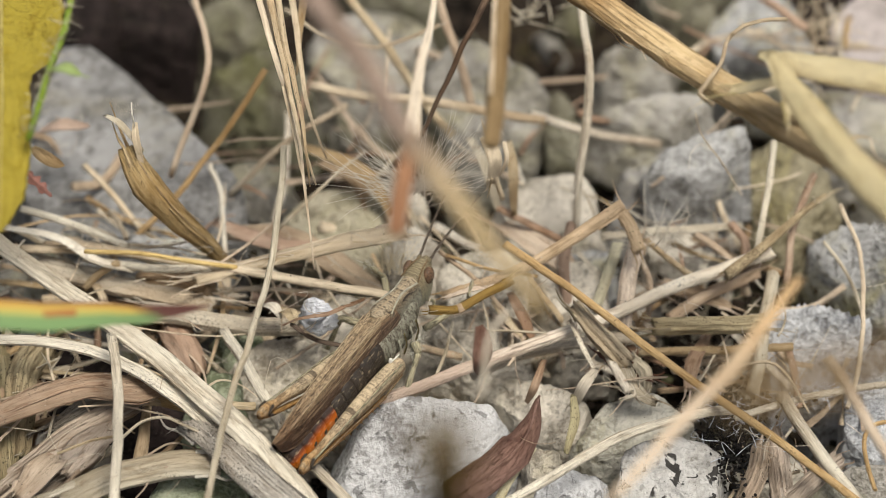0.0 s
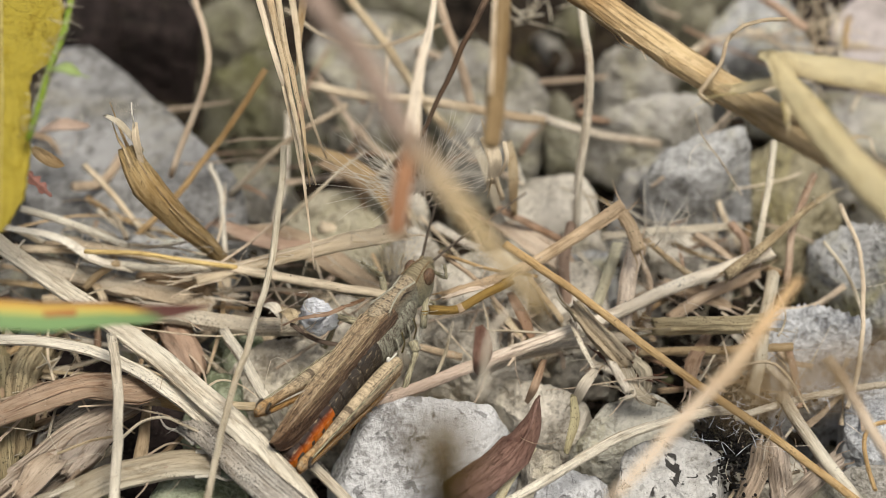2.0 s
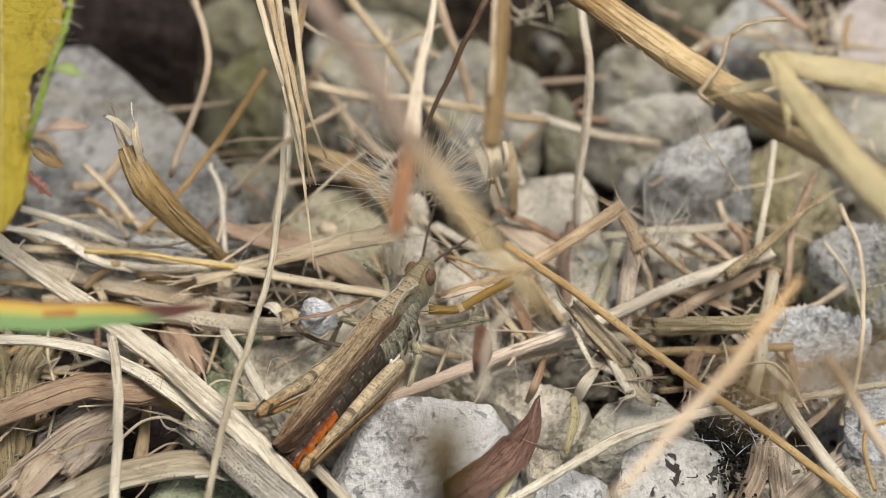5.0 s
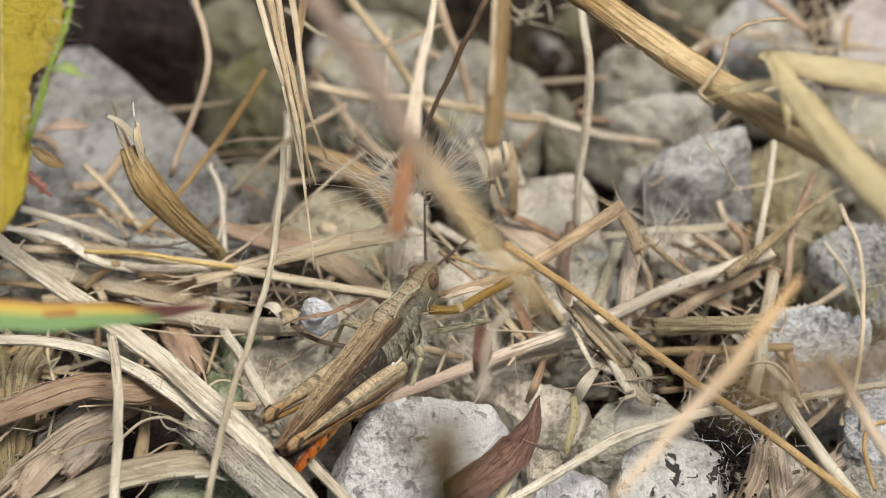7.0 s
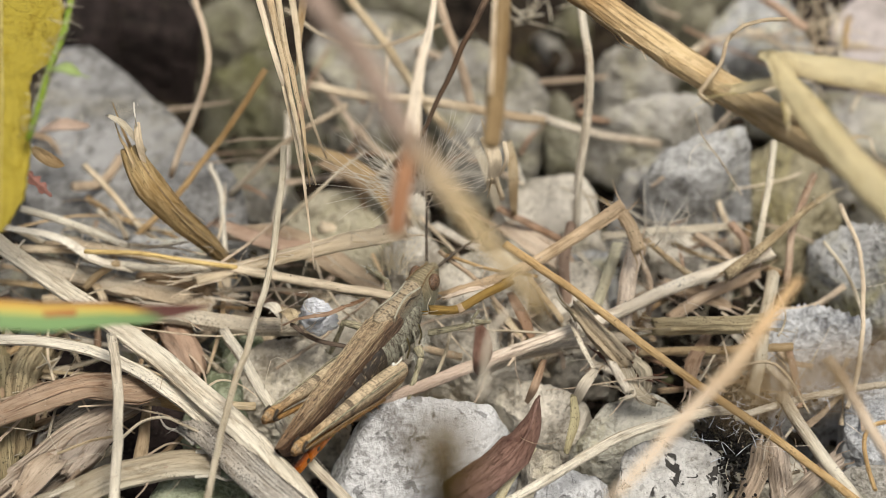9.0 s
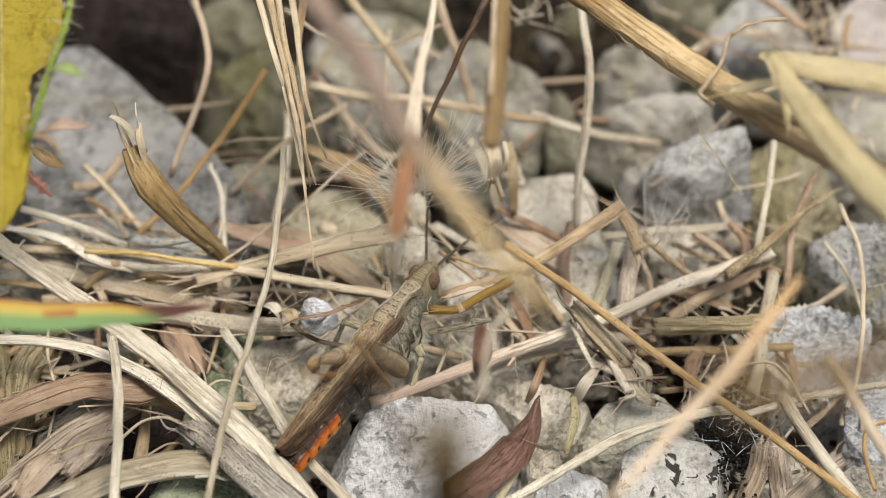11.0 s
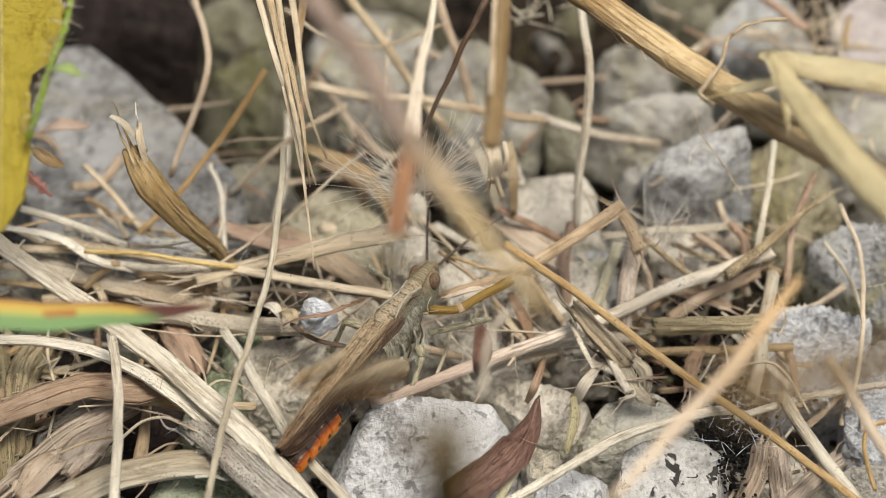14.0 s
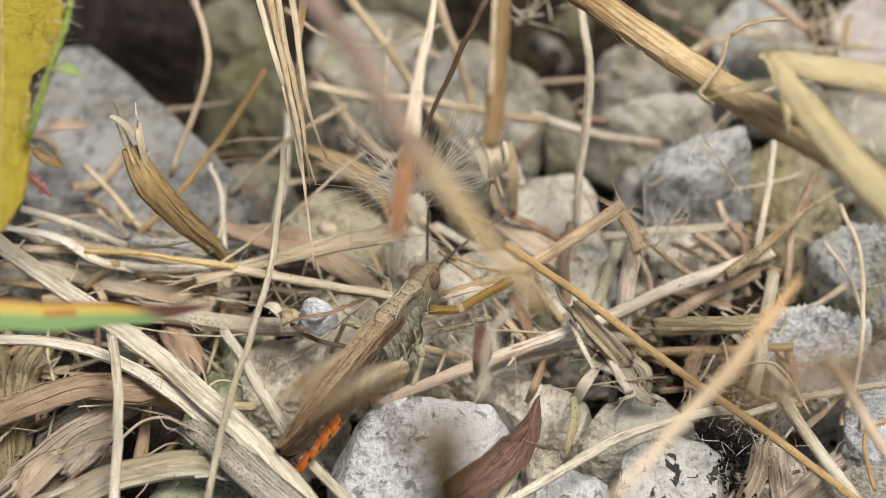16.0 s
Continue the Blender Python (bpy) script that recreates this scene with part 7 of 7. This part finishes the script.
    walk(femur_right, [
        (0.000, pose(0.00030, -0.00170, -0.00180, 0, 5.3, 0.6)),
        (6.400, pose(0.00030, -0.00170, -0.00180, 0, 6.3, 0.1)),
        (6.533, pose(0.00030, -0.00170, -0.00180, 0, 12.0, -2.3)),
        (6.600, pose(0.00030, -0.00170, -0.00180, 0, 13.8, -4.7)),
        (6.633, pose(0.00030, -0.00170, -0.00180, 0, 24.2, -4.5)),
        (6.667, pose(0.00030, -0.00170, -0.00180, 0, 59.1, 17.6)),
        (6.700, pose(0.00030, -0.00170, -0.00180, 0, 24.3, -4.6)),
        (6.733, pose(0.00030, -0.00170, -0.00180, 0, 13.9, -4.8)),
        (6.767, pose(0.00030, -0.00170, -0.00180, 0, 24.3, -4.7)),
        (6.800, pose(0.00030, -0.00170, -0.00180, 0, 59.2, 17.3)),
        (6.833, pose(0.00030, -0.00170, -0.00180, 0, 24.4, -4.7)),
        (6.867, pose(0.00030, -0.00170, -0.00180, 0, 14.0, -5.0)),
        (6.900, pose(0.00030, -0.00170, -0.00180, 0, 17.0, -5.0)),
        (6.933, pose(0.00030, -0.00170, -0.00180, 0, 13.9, -5.2)),
        (7.000, pose(0.00030, -0.00170, -0.00180, 0, 13.7, -5.9)),
        (7.800, pose(0.00030, -0.00170, -0.00180, 0, 13.8, -6.0)),
        (7.833, pose(0.00030, -0.00170, -0.00180, 0, 14.2, -5.2)),
        (7.867, pose(0.00030, -0.00170, -0.00180, 0, 24.5, -5.1)),
        (7.900, pose(0.00030, -0.00170, -0.00180, 0, 59.5, 16.8)),
        (7.933, pose(0.00030, -0.00170, -0.00180, 0, 24.5, -5.0)),
        (7.967, pose(0.00030, -0.00170, -0.00180, 0, 14.2, -5.2)),
        (8.000, pose(0.00030, -0.00170, -0.00180, 0, 24.5, -5.1)),
        (8.033, pose(0.00030, -0.00170, -0.00180, 0, 59.5, 16.7)),
        (8.067, pose(0.00030, -0.00170, -0.00180, 0, 20.2, -2.1)),
        (8.133, pose(0.00030, -0.00170, -0.00180, 0, 13.9, -3.9)),
        (8.200, pose(0.00030, -0.00170, -0.00180, 0, 13.5, -3.9)),
        (9.200, pose(0.00030, -0.00170, -0.00180, 0, 13.4, -4.0)),
        (9.500, pose(0.00030, -0.00170, -0.00180, 0, 13.4, -4.0)),
        (9.600, pose(0.00030, -0.00170, -0.00180, 0, 14.1, -5.4)),
        (9.633, pose(0.00030, -0.00170, -0.00180, 0, 24.4, -5.2)),
        (9.667, pose(0.00030, -0.00170, -0.00180, 0, 59.5, 16.5)),
        (9.700, pose(0.00030, -0.00170, -0.00180, 0, 24.5, -5.2)),
        (9.733, pose(0.00030, -0.00170, -0.00180, 0, 14.1, -5.4)),
        (9.767, pose(0.00030, -0.00170, -0.00180, 0, 24.4, -5.3)),
        (9.800, pose(0.00030, -0.00170, -0.00180, 0, 59.5, 16.5)),
        (9.833, pose(0.00030, -0.00170, -0.00180, 0, 24.5, -5.2)),
        (9.867, pose(0.00030, -0.00170, -0.00180, 0, 14.1, -5.4)),
        (9.900, pose(0.00030, -0.00170, -0.00180, 0, 24.4, -5.3)),
        (9.933, pose(0.00030, -0.00170, -0.00180, 0, 59.5, 16.5)),
        (9.967, pose(0.00030, -0.00170, -0.00180, 0, 24.4, -5.2)),
        (10.000, pose(0.00030, -0.00170, -0.00180, 0, 14.1, -5.4)),
        (10.033, pose(0.00030, -0.00170, -0.00180, 0, 24.4, -5.3)),
        (10.067, pose(0.00030, -0.00170, -0.00180, 0, 59.5, 16.5)),
        (10.100, pose(0.00030, -0.00170, -0.00180, 0, 24.4, -5.2)),
        (10.133, pose(0.00030, -0.00170, -0.00180, 0, 14.0, -5.4)),
        (10.167, pose(0.00030, -0.00170, -0.00180, 0, 24.3, -5.3)),
        (10.200, pose(0.00030, -0.00170, -0.00180, 0, 59.5, 16.4)),
        (10.233, pose(0.00030, -0.00170, -0.00180, 0, 24.4, -5.2)),
        (10.267, pose(0.00030, -0.00170, -0.00180, 0, 14.0, -5.4)),
        (10.300, pose(0.00030, -0.00170, -0.00180, 0, 24.3, -5.3)),
        (10.333, pose(0.00030, -0.00170, -0.00180, 0, 59.4, 16.4)),
        (10.367, pose(0.00030, -0.00170, -0.00180, 0, 24.4, -5.3)),
        (10.400, pose(0.00030, -0.00170, -0.00180, 0, 14.0, -5.4)),
        (10.433, pose(0.00030, -0.00170, -0.00180, 0, 24.3, -5.3)),
        (10.467, pose(0.00030, -0.00170, -0.00180, 0, 59.4, 16.4)),
        (10.500, pose(0.00030, -0.00170, -0.00180, 0, 24.4, -5.3)),
        (10.533, pose(0.00030, -0.00170, -0.00180, 0, 14.0, -5.5)),
        (10.567, pose(0.00030, -0.00170, -0.00180, 0, 24.3, -5.3)),
        (10.600, pose(0.00030, -0.00170, -0.00180, 0, 59.4, 16.4)),
        (10.633, pose(0.00030, -0.00170, -0.00180, 0, 24.3, -5.3)),
        (10.667, pose(0.00030, -0.00170, -0.00180, 0, 13.9, -5.5)),
        (10.700, pose(0.00030, -0.00170, -0.00180, 0, 24.3, -5.3)),
        (10.733, pose(0.00030, -0.00170, -0.00180, 0, 59.4, 16.4)),
        (10.767, pose(0.00030, -0.00170, -0.00180, 0, 24.3, -5.3)),
        (10.800, pose(0.00030, -0.00170, -0.00180, 0, 13.9, -5.5)),
        (10.833, pose(0.00030, -0.00170, -0.00180, 0, 24.3, -5.4)),
        (10.867, pose(0.00030, -0.00170, -0.00180, 0, 59.4, 16.4)),
        (10.900, pose(0.00030, -0.00170, -0.00180, 0, 24.3, -5.3)),
        (10.933, pose(0.00030, -0.00170, -0.00180, 0, 13.9, -5.5)),
        (10.967, pose(0.00030, -0.00170, -0.00180, 0, 24.3, -5.4)),
        (11.000, pose(0.00030, -0.00170, -0.00180, 0, 59.4, 16.4)),
        (11.200, pose(0.00030, -0.00170, -0.00180, 0, 14.1, -5.2)),
        (12.200, pose(0.00030, -0.00170, -0.00180, 0, 14.0, -5.3)),
        (12.267, pose(0.00030, -0.00170, -0.00180, 0, 13.8, -5.6)),
        (12.300, pose(0.00030, -0.00170, -0.00180, 0, 24.2, -5.4)),
        (12.333, pose(0.00030, -0.00170, -0.00180, 0, 59.3, 16.2)),
        (12.367, pose(0.00030, -0.00170, -0.00180, 0, 24.2, -5.4)),
        (12.400, pose(0.00030, -0.00170, -0.00180, 0, 13.8, -5.6)),
        (12.433, pose(0.00030, -0.00170, -0.00180, 0, 24.2, -5.4)),
        (12.500, pose(0.00030, -0.00170, -0.00180, 0, 16.3, -8.2)),
        (12.600, pose(0.00030, -0.00170, -0.00180, 0, 15.3, -3.9)),
        (13.833, pose(0.00030, -0.00170, -0.00180, 0, 13.8, -5.7)),
        (13.900, pose(0.00030, -0.00170, -0.00180, 0, 13.8, -5.7)),
        (13.933, pose(0.00030, -0.00170, -0.00180, 0, 15.0, -5.7)),
        (13.967, pose(0.00030, -0.00170, -0.00180, 0, 24.2, -5.5)),
        (14.000, pose(0.00030, -0.00170, -0.00180, 0, 42.0, 6.0)),
        (14.033, pose(0.00030, -0.00170, -0.00180, 0, 59.3, 16.1)),
        (14.067, pose(0.00030, -0.00170, -0.00180, 0, 24.2, -5.5)),
        (14.100, pose(0.00030, -0.00170, -0.00180, 0, 40.0, 4.0)),
        (14.133, pose(0.00030, -0.00170, -0.00180, 0, 56.0, 14.0)),
        (14.167, pose(0.00030, -0.00170, -0.00180, 0, 25.0, -5.0)),
        (14.200, pose(0.00030, -0.00170, -0.00180, 0, 19.6, -5.2)),
        (14.300, pose(0.00030, -0.00170, -0.00180, 0, 15.1, -6.1)),
        (15.800, pose(0.00030, -0.00170, -0.00180, 0, 14.2, -6.6)),
        (15.833, pose(0.00030, -0.00170, -0.00180, 0, 13.7, -5.8)),
        (15.867, pose(0.00030, -0.00170, -0.00180, 0, 24.1, -5.6)),
        (15.900, pose(0.00030, -0.00170, -0.00180, 0, 59.3, 15.9)),
        (15.933, pose(0.00030, -0.00170, -0.00180, 0, 24.1, -5.6)),
        (15.967, pose(0.00030, -0.00170, -0.00180, 0, 13.7, -5.8)),
        (16.000, pose(0.00030, -0.00170, -0.00180, 0, 29.0, -4.7)),
    ])
    walk(femur_left, [
        (0.000, pose(0.00030, 0.00115, -0.00190, 0, 20.9, -1.4)),
        (6.400, pose(0.00030, 0.00115, -0.00190, 0, 21.6, -2.1)),
        (6.533, pose(0.00030, 0.00115, -0.00190, 0, 20.8, -0.0)),
        (6.600, pose(0.00030, 0.00115, -0.00190, 0, 21.2, 0.2)),
        (6.633, pose(0.00030, 0.00115, -0.00190, 0, 29.8, 5.3)),
        (6.667, pose(0.00030, 0.00115, -0.00190, 0, 44.9, 16.3)),
        (6.700, pose(0.00030, 0.00115, -0.00190, 0, 29.9, 5.2)),
        (6.733, pose(0.00030, 0.00115, -0.00190, 0, 21.4, 0.0)),
        (6.767, pose(0.00030, 0.00115, -0.00190, 0, 29.9, 5.1)),
        (6.800, pose(0.00030, 0.00115, -0.00190, 0, 45.0, 16.1)),
        (6.833, pose(0.00030, 0.00115, -0.00190, 0, 30.0, 5.1)),
        (6.867, pose(0.00030, 0.00115, -0.00190, 0, 21.4, -0.1)),
        (6.900, pose(0.00030, 0.00115, -0.00190, 0, 23.5, 1.0)),
        (6.933, pose(0.00030, 0.00115, -0.00190, 0, 21.4, -0.1)),
        (7.000, pose(0.00030, 0.00115, -0.00190, 0, 21.6, -0.2)),
        (7.800, pose(0.00030, 0.00115, -0.00190, 0, 21.6, -0.4)),
        (7.833, pose(0.00030, 0.00115, -0.00190, 0, 21.6, -0.4)),
        (7.867, pose(0.00030, 0.00115, -0.00190, 0, 30.2, 4.8)),
        (7.900, pose(0.00030, 0.00115, -0.00190, 0, 45.3, 15.7)),
        (7.933, pose(0.00030, 0.00115, -0.00190, 0, 30.2, 4.8)),
        (7.967, pose(0.00030, 0.00115, -0.00190, 0, 21.6, -0.4)),
        (8.000, pose(0.00030, 0.00115, -0.00190, 0, 30.2, 4.7)),
        (8.033, pose(0.00030, 0.00115, -0.00190, 0, 45.3, 15.7)),
        (8.067, pose(0.00030, 0.00115, -0.00190, 0, 25.4, 1.8)),
        (8.133, pose(0.00030, 0.00115, -0.00190, 0, 21.2, -0.6)),
        (8.200, pose(0.00030, 0.00115, -0.00190, 0, 21.2, -0.7)),
        (9.200, pose(0.00030, 0.00115, -0.00190, 0, 21.2, -0.7)),
        (9.500, pose(0.00030, 0.00115, -0.00190, 0, 21.1, -0.8)),
        (9.600, pose(0.00030, 0.00115, -0.00190, 0, 21.6, -0.5)),
        (9.633, pose(0.00030, 0.00115, -0.00190, 0, 30.1, 4.6)),
        (9.667, pose(0.00030, 0.00115, -0.00190, 0, 45.2, 15.5)),
        (9.700, pose(0.00030, 0.00115, -0.00190, 0, 30.2, 4.6)),
        (9.733, pose(0.00030, 0.00115, -0.00190, 0, 21.6, -0.5)),
        (9.767, pose(0.00030, 0.00115, -0.00190, 0, 30.1, 4.6)),
        (9.800, pose(0.00030, 0.00115, -0.00190, 0, 45.2, 15.5)),
        (9.833, pose(0.00030, 0.00115, -0.00190, 0, 30.1, 4.6)),
        (9.867, pose(0.00030, 0.00115, -0.00190, 0, 21.6, -0.5)),
        (9.900, pose(0.00030, 0.00115, -0.00190, 0, 30.1, 4.6)),
        (9.933, pose(0.00030, 0.00115, -0.00190, 0, 45.2, 15.5)),
        (9.967, pose(0.00030, 0.00115, -0.00190, 0, 30.1, 4.6)),
        (10.000, pose(0.00030, 0.00115, -0.00190, 0, 21.5, -0.5)),
        (10.033, pose(0.00030, 0.00115, -0.00190, 0, 30.1, 4.6)),
        (10.067, pose(0.00030, 0.00115, -0.00190, 0, 45.2, 15.5)),
        (10.100, pose(0.00030, 0.00115, -0.00190, 0, 30.1, 4.6)),
        (10.133, pose(0.00030, 0.00115, -0.00190, 0, 21.5, -0.5)),
        (10.167, pose(0.00030, 0.00115, -0.00190, 0, 30.1, 4.6)),
        (10.200, pose(0.00030, 0.00115, -0.00190, 0, 45.2, 15.5)),
        (10.233, pose(0.00030, 0.00115, -0.00190, 0, 30.1, 4.6)),
        (10.267, pose(0.00030, 0.00115, -0.00190, 0, 21.5, -0.6)),
        (10.300, pose(0.00030, 0.00115, -0.00190, 0, 30.0, 4.5)),
        (10.333, pose(0.00030, 0.00115, -0.00190, 0, 45.2, 15.5)),
        (10.367, pose(0.00030, 0.00115, -0.00190, 0, 30.1, 4.6)),
        (10.400, pose(0.00030, 0.00115, -0.00190, 0, 21.5, -0.6)),
        (10.433, pose(0.00030, 0.00115, -0.00190, 0, 30.0, 4.5)),
        (10.467, pose(0.00030, 0.00115, -0.00190, 0, 45.2, 15.5)),
        (10.500, pose(0.00030, 0.00115, -0.00190, 0, 30.1, 4.6)),
        (10.533, pose(0.00030, 0.00115, -0.00190, 0, 21.5, -0.6)),
        (10.567, pose(0.00030, 0.00115, -0.00190, 0, 30.0, 4.5)),
        (10.600, pose(0.00030, 0.00115, -0.00190, 0, 45.2, 15.5)),
        (10.633, pose(0.00030, 0.00115, -0.00190, 0, 30.0, 4.5)),
        (10.667, pose(0.00030, 0.00115, -0.00190, 0, 21.4, -0.6)),
        (10.700, pose(0.00030, 0.00115, -0.00190, 0, 30.0, 4.5)),
        (10.733, pose(0.00030, 0.00115, -0.00190, 0, 45.2, 15.4)),
        (10.767, pose(0.00030, 0.00115, -0.00190, 0, 30.0, 4.5)),
        (10.800, pose(0.00030, 0.00115, -0.00190, 0, 21.4, -0.6)),
        (10.833, pose(0.00030, 0.00115, -0.00190, 0, 30.0, 4.5)),
        (10.867, pose(0.00030, 0.00115, -0.00190, 0, 45.2, 15.4)),
        (10.900, pose(0.00030, 0.00115, -0.00190, 0, 30.0, 4.5)),
        (10.933, pose(0.00030, 0.00115, -0.00190, 0, 21.4, -0.6)),
        (10.967, pose(0.00030, 0.00115, -0.00190, 0, 30.0, 4.5)),
        (11.000, pose(0.00030, 0.00115, -0.00190, 0, 45.1, 15.4)),
        (11.200, pose(0.00030, 0.00115, -0.00190, 0, 21.4, -0.6)),
        (12.200, pose(0.00030, 0.00115, -0.00190, 0, 21.3, -0.7)),
        (12.267, pose(0.00030, 0.00115, -0.00190, 0, 21.3, -0.7)),
        (12.300, pose(0.00030, 0.00115, -0.00190, 0, 29.9, 4.4)),
        (12.333, pose(0.00030, 0.00115, -0.00190, 0, 45.1, 15.4)),
        (12.367, pose(0.00030, 0.00115, -0.00190, 0, 30.0, 4.5)),
        (12.400, pose(0.00030, 0.00115, -0.00190, 0, 21.4, -0.7)),
        (12.433, pose(0.00030, 0.00115, -0.00190, 0, 29.9, 4.4)),
        (12.500, pose(0.00030, 0.00115, -0.00190, 0, 24.7, 1.2)),
        (12.600, pose(0.00030, 0.00115, -0.00190, 0, 21.8, -0.5)),
        (13.833, pose(0.00030, 0.00115, -0.00190, 0, 21.3, -0.8)),
        (13.900, pose(0.00030, 0.00115, -0.00190, 0, 21.3, -0.8)),
        (13.933, pose(0.00030, 0.00115, -0.00190, 0, 22.0, -0.4)),
        (13.967, pose(0.00030, 0.00115, -0.00190, 0, 29.9, 4.3)),
        (14.000, pose(0.00030, 0.00115, -0.00190, 0, 37.5, 9.5)),
        (14.033, pose(0.00030, 0.00115, -0.00190, 0, 45.1, 15.2)),
        (14.067, pose(0.00030, 0.00115, -0.00190, 0, 29.9, 4.3)),
        (14.100, pose(0.00030, 0.00115, -0.00190, 0, 36.5, 9.0)),
        (14.133, pose(0.00030, 0.00115, -0.00190, 0, 43.5, 14.0)),
        (14.167, pose(0.00030, 0.00115, -0.00190, 0, 29.0, 3.5)),
        (14.200, pose(0.00030, 0.00115, -0.00190, 0, 26.1, 2.0)),
        (14.300, pose(0.00030, 0.00115, -0.00190, 0, 22.6, -0.1)),
        (15.800, pose(0.00030, 0.00115, -0.00190, 0, 22.1, -0.4)),
        (15.833, pose(0.00030, 0.00115, -0.00190, 0, 21.2, -0.9)),
        (15.867, pose(0.00030, 0.00115, -0.00190, 0, 29.9, 4.2)),
        (15.900, pose(0.00030, 0.00115, -0.00190, 0, 45.1, 15.1)),
        (15.933, pose(0.00030, 0.00115, -0.00190, 0, 29.9, 4.2)),
        (15.967, pose(0.00030, 0.00115, -0.00190, 0, 21.3, -0.9)),
        (16.000, pose(0.00030, 0.00115, -0.00190, 0, 33.5, 6.5)),
    ])
    walk(antenna_left, [
        (0.000, pose(0.00245, 0.00035, 0.00075, 0, -5.8, 6.9)),
        (0.400, pose(0.00245, 0.00035, 0.00075, 0, 16.5, 26.5)),
        (0.700, pose(0.00245, 0.00035, 0.00075, 0, 12.9, 30.1)),
        (1.100, pose(0.00245, 0.00035, 0.00075, 0, 12.0, 30.2)),
        (1.500, pose(0.00245, 0.00035, 0.00075, 0, 10.9, 29.0)),
        (3.000, pose(0.00245, 0.00035, 0.00075, 0, 12.6, 25.4)),
        (3.600, pose(0.00245, 0.00035, 0.00075, 0, 13.4, 29.1)),
        (3.800, pose(0.00245, 0.00035, 0.00075, 0, 19.3, 25.4)),
        (4.200, pose(0.00245, 0.00035, 0.00075, 0, 17.6, 22.0)),
        (6.300, pose(0.00245, 0.00035, 0.00075, 0, 10.0, 32.5)),
        (7.000, pose(0.00245, 0.00035, 0.00075, 0, 8.4, 34.8)),
        (9.200, pose(0.00245, 0.00035, 0.00075, 0, 8.2, 35.2)),
        (11.300, pose(0.00245, 0.00035, 0.00075, 0, 8.7, 33.5)),
        (16.000, pose(0.00245, 0.00035, 0.00075, 0, 8.6, 34.0)),
    ])
    walk(antenna_right, [
        (0.000, pose(0.00245, -0.00035, 0.00075, 0, 15.7, 4.6)),
        (0.700, pose(0.00245, -0.00035, 0.00075, 0, 15.2, 8.8)),
        (1.100, pose(0.00245, -0.00035, 0.00075, 0, 2.3, -13.9)),
        (1.300, pose(0.00245, -0.00035, 0.00075, 0, 2.7, -23.9)),
        (1.700, pose(0.00245, -0.00035, 0.00075, 0, 9.2, -21.2)),
        (2.100, pose(0.00245, -0.00035, 0.00075, 0, -0.3, -8.7)),
        (2.500, pose(0.00245, -0.00035, 0.00075, 0, 2.4, -3.8)),
        (3.100, pose(0.00245, -0.00035, 0.00075, 0, 9.3, 9.5)),
        (3.300, pose(0.00245, -0.00035, 0.00075, 0, 11.8, 12.8)),
        (3.600, pose(0.00245, -0.00035, 0.00075, 0, 39.1, 11.6)),
        (3.800, pose(0.00245, -0.00035, 0.00075, 0, 20.9, -2.3)),
        (4.200, pose(0.00245, -0.00035, 0.00075, 0, 22.1, -3.6)),
        (6.300, pose(0.00245, -0.00035, 0.00075, 0, 23.9, 3.2)),
        (6.700, pose(0.00245, -0.00035, 0.00075, 0, 22.9, 8.6)),
        (7.000, pose(0.00245, -0.00035, 0.00075, 0, 22.0, 4.0)),
        (9.200, pose(0.00245, -0.00035, 0.00075, 0, 22.9, 3.8)),
        (11.300, pose(0.00245, -0.00035, 0.00075, 0, 20.5, 2.4)),
        (16.000, pose(0.00245, -0.00035, 0.00075, 0, 20.0, 2.7)),
    ])
    walk(foreleg_right, [
        (0.000, pose(0.00360, -0.00150, -0.00170, 0, -23.8, 17.7)),
        (0.900, pose(0.00360, -0.00150, -0.00170, 0, -23.8, 16.7)),
        (1.100, pose(0.00360, -0.00150, -0.00170, 0, -69.3, -21.9)),
        (1.300, pose(0.00360, -0.00150, -0.00170, 0, -83.0, -22.0)),
        (1.600, pose(0.00360, -0.00150, -0.00170, 0, -54.8, 55.9)),
        (3.100, pose(0.00360, -0.00150, -0.00170, 0, -61.8, 58.7)),
        (3.300, pose(0.00360, -0.00150, -0.00170, 0, -51.0, 8.7)),
        (3.600, pose(0.00360, -0.00150, -0.00170, 0, -28.0, -36.0)),
        (3.800, pose(0.00360, -0.00150, -0.00170, 0, -33.3, -23.7)),
        (6.300, pose(0.00360, -0.00150, -0.00170, 0, -38.4, -21.8)),
        (16.000, pose(0.00360, -0.00150, -0.00170, 0, -42.9, -21.6)),
    ])
    for ob in husk_things:
        p = ob.location.copy()
        walk(ob, [(t, pose(p.x + dx, p.y, p.z)) for t, dx in ((0, 0), (6.3, 0), (6.8, 0.0001), (9.2, 0.00016), (11.3, 0.00025), (16, 0.00025))])


motions()
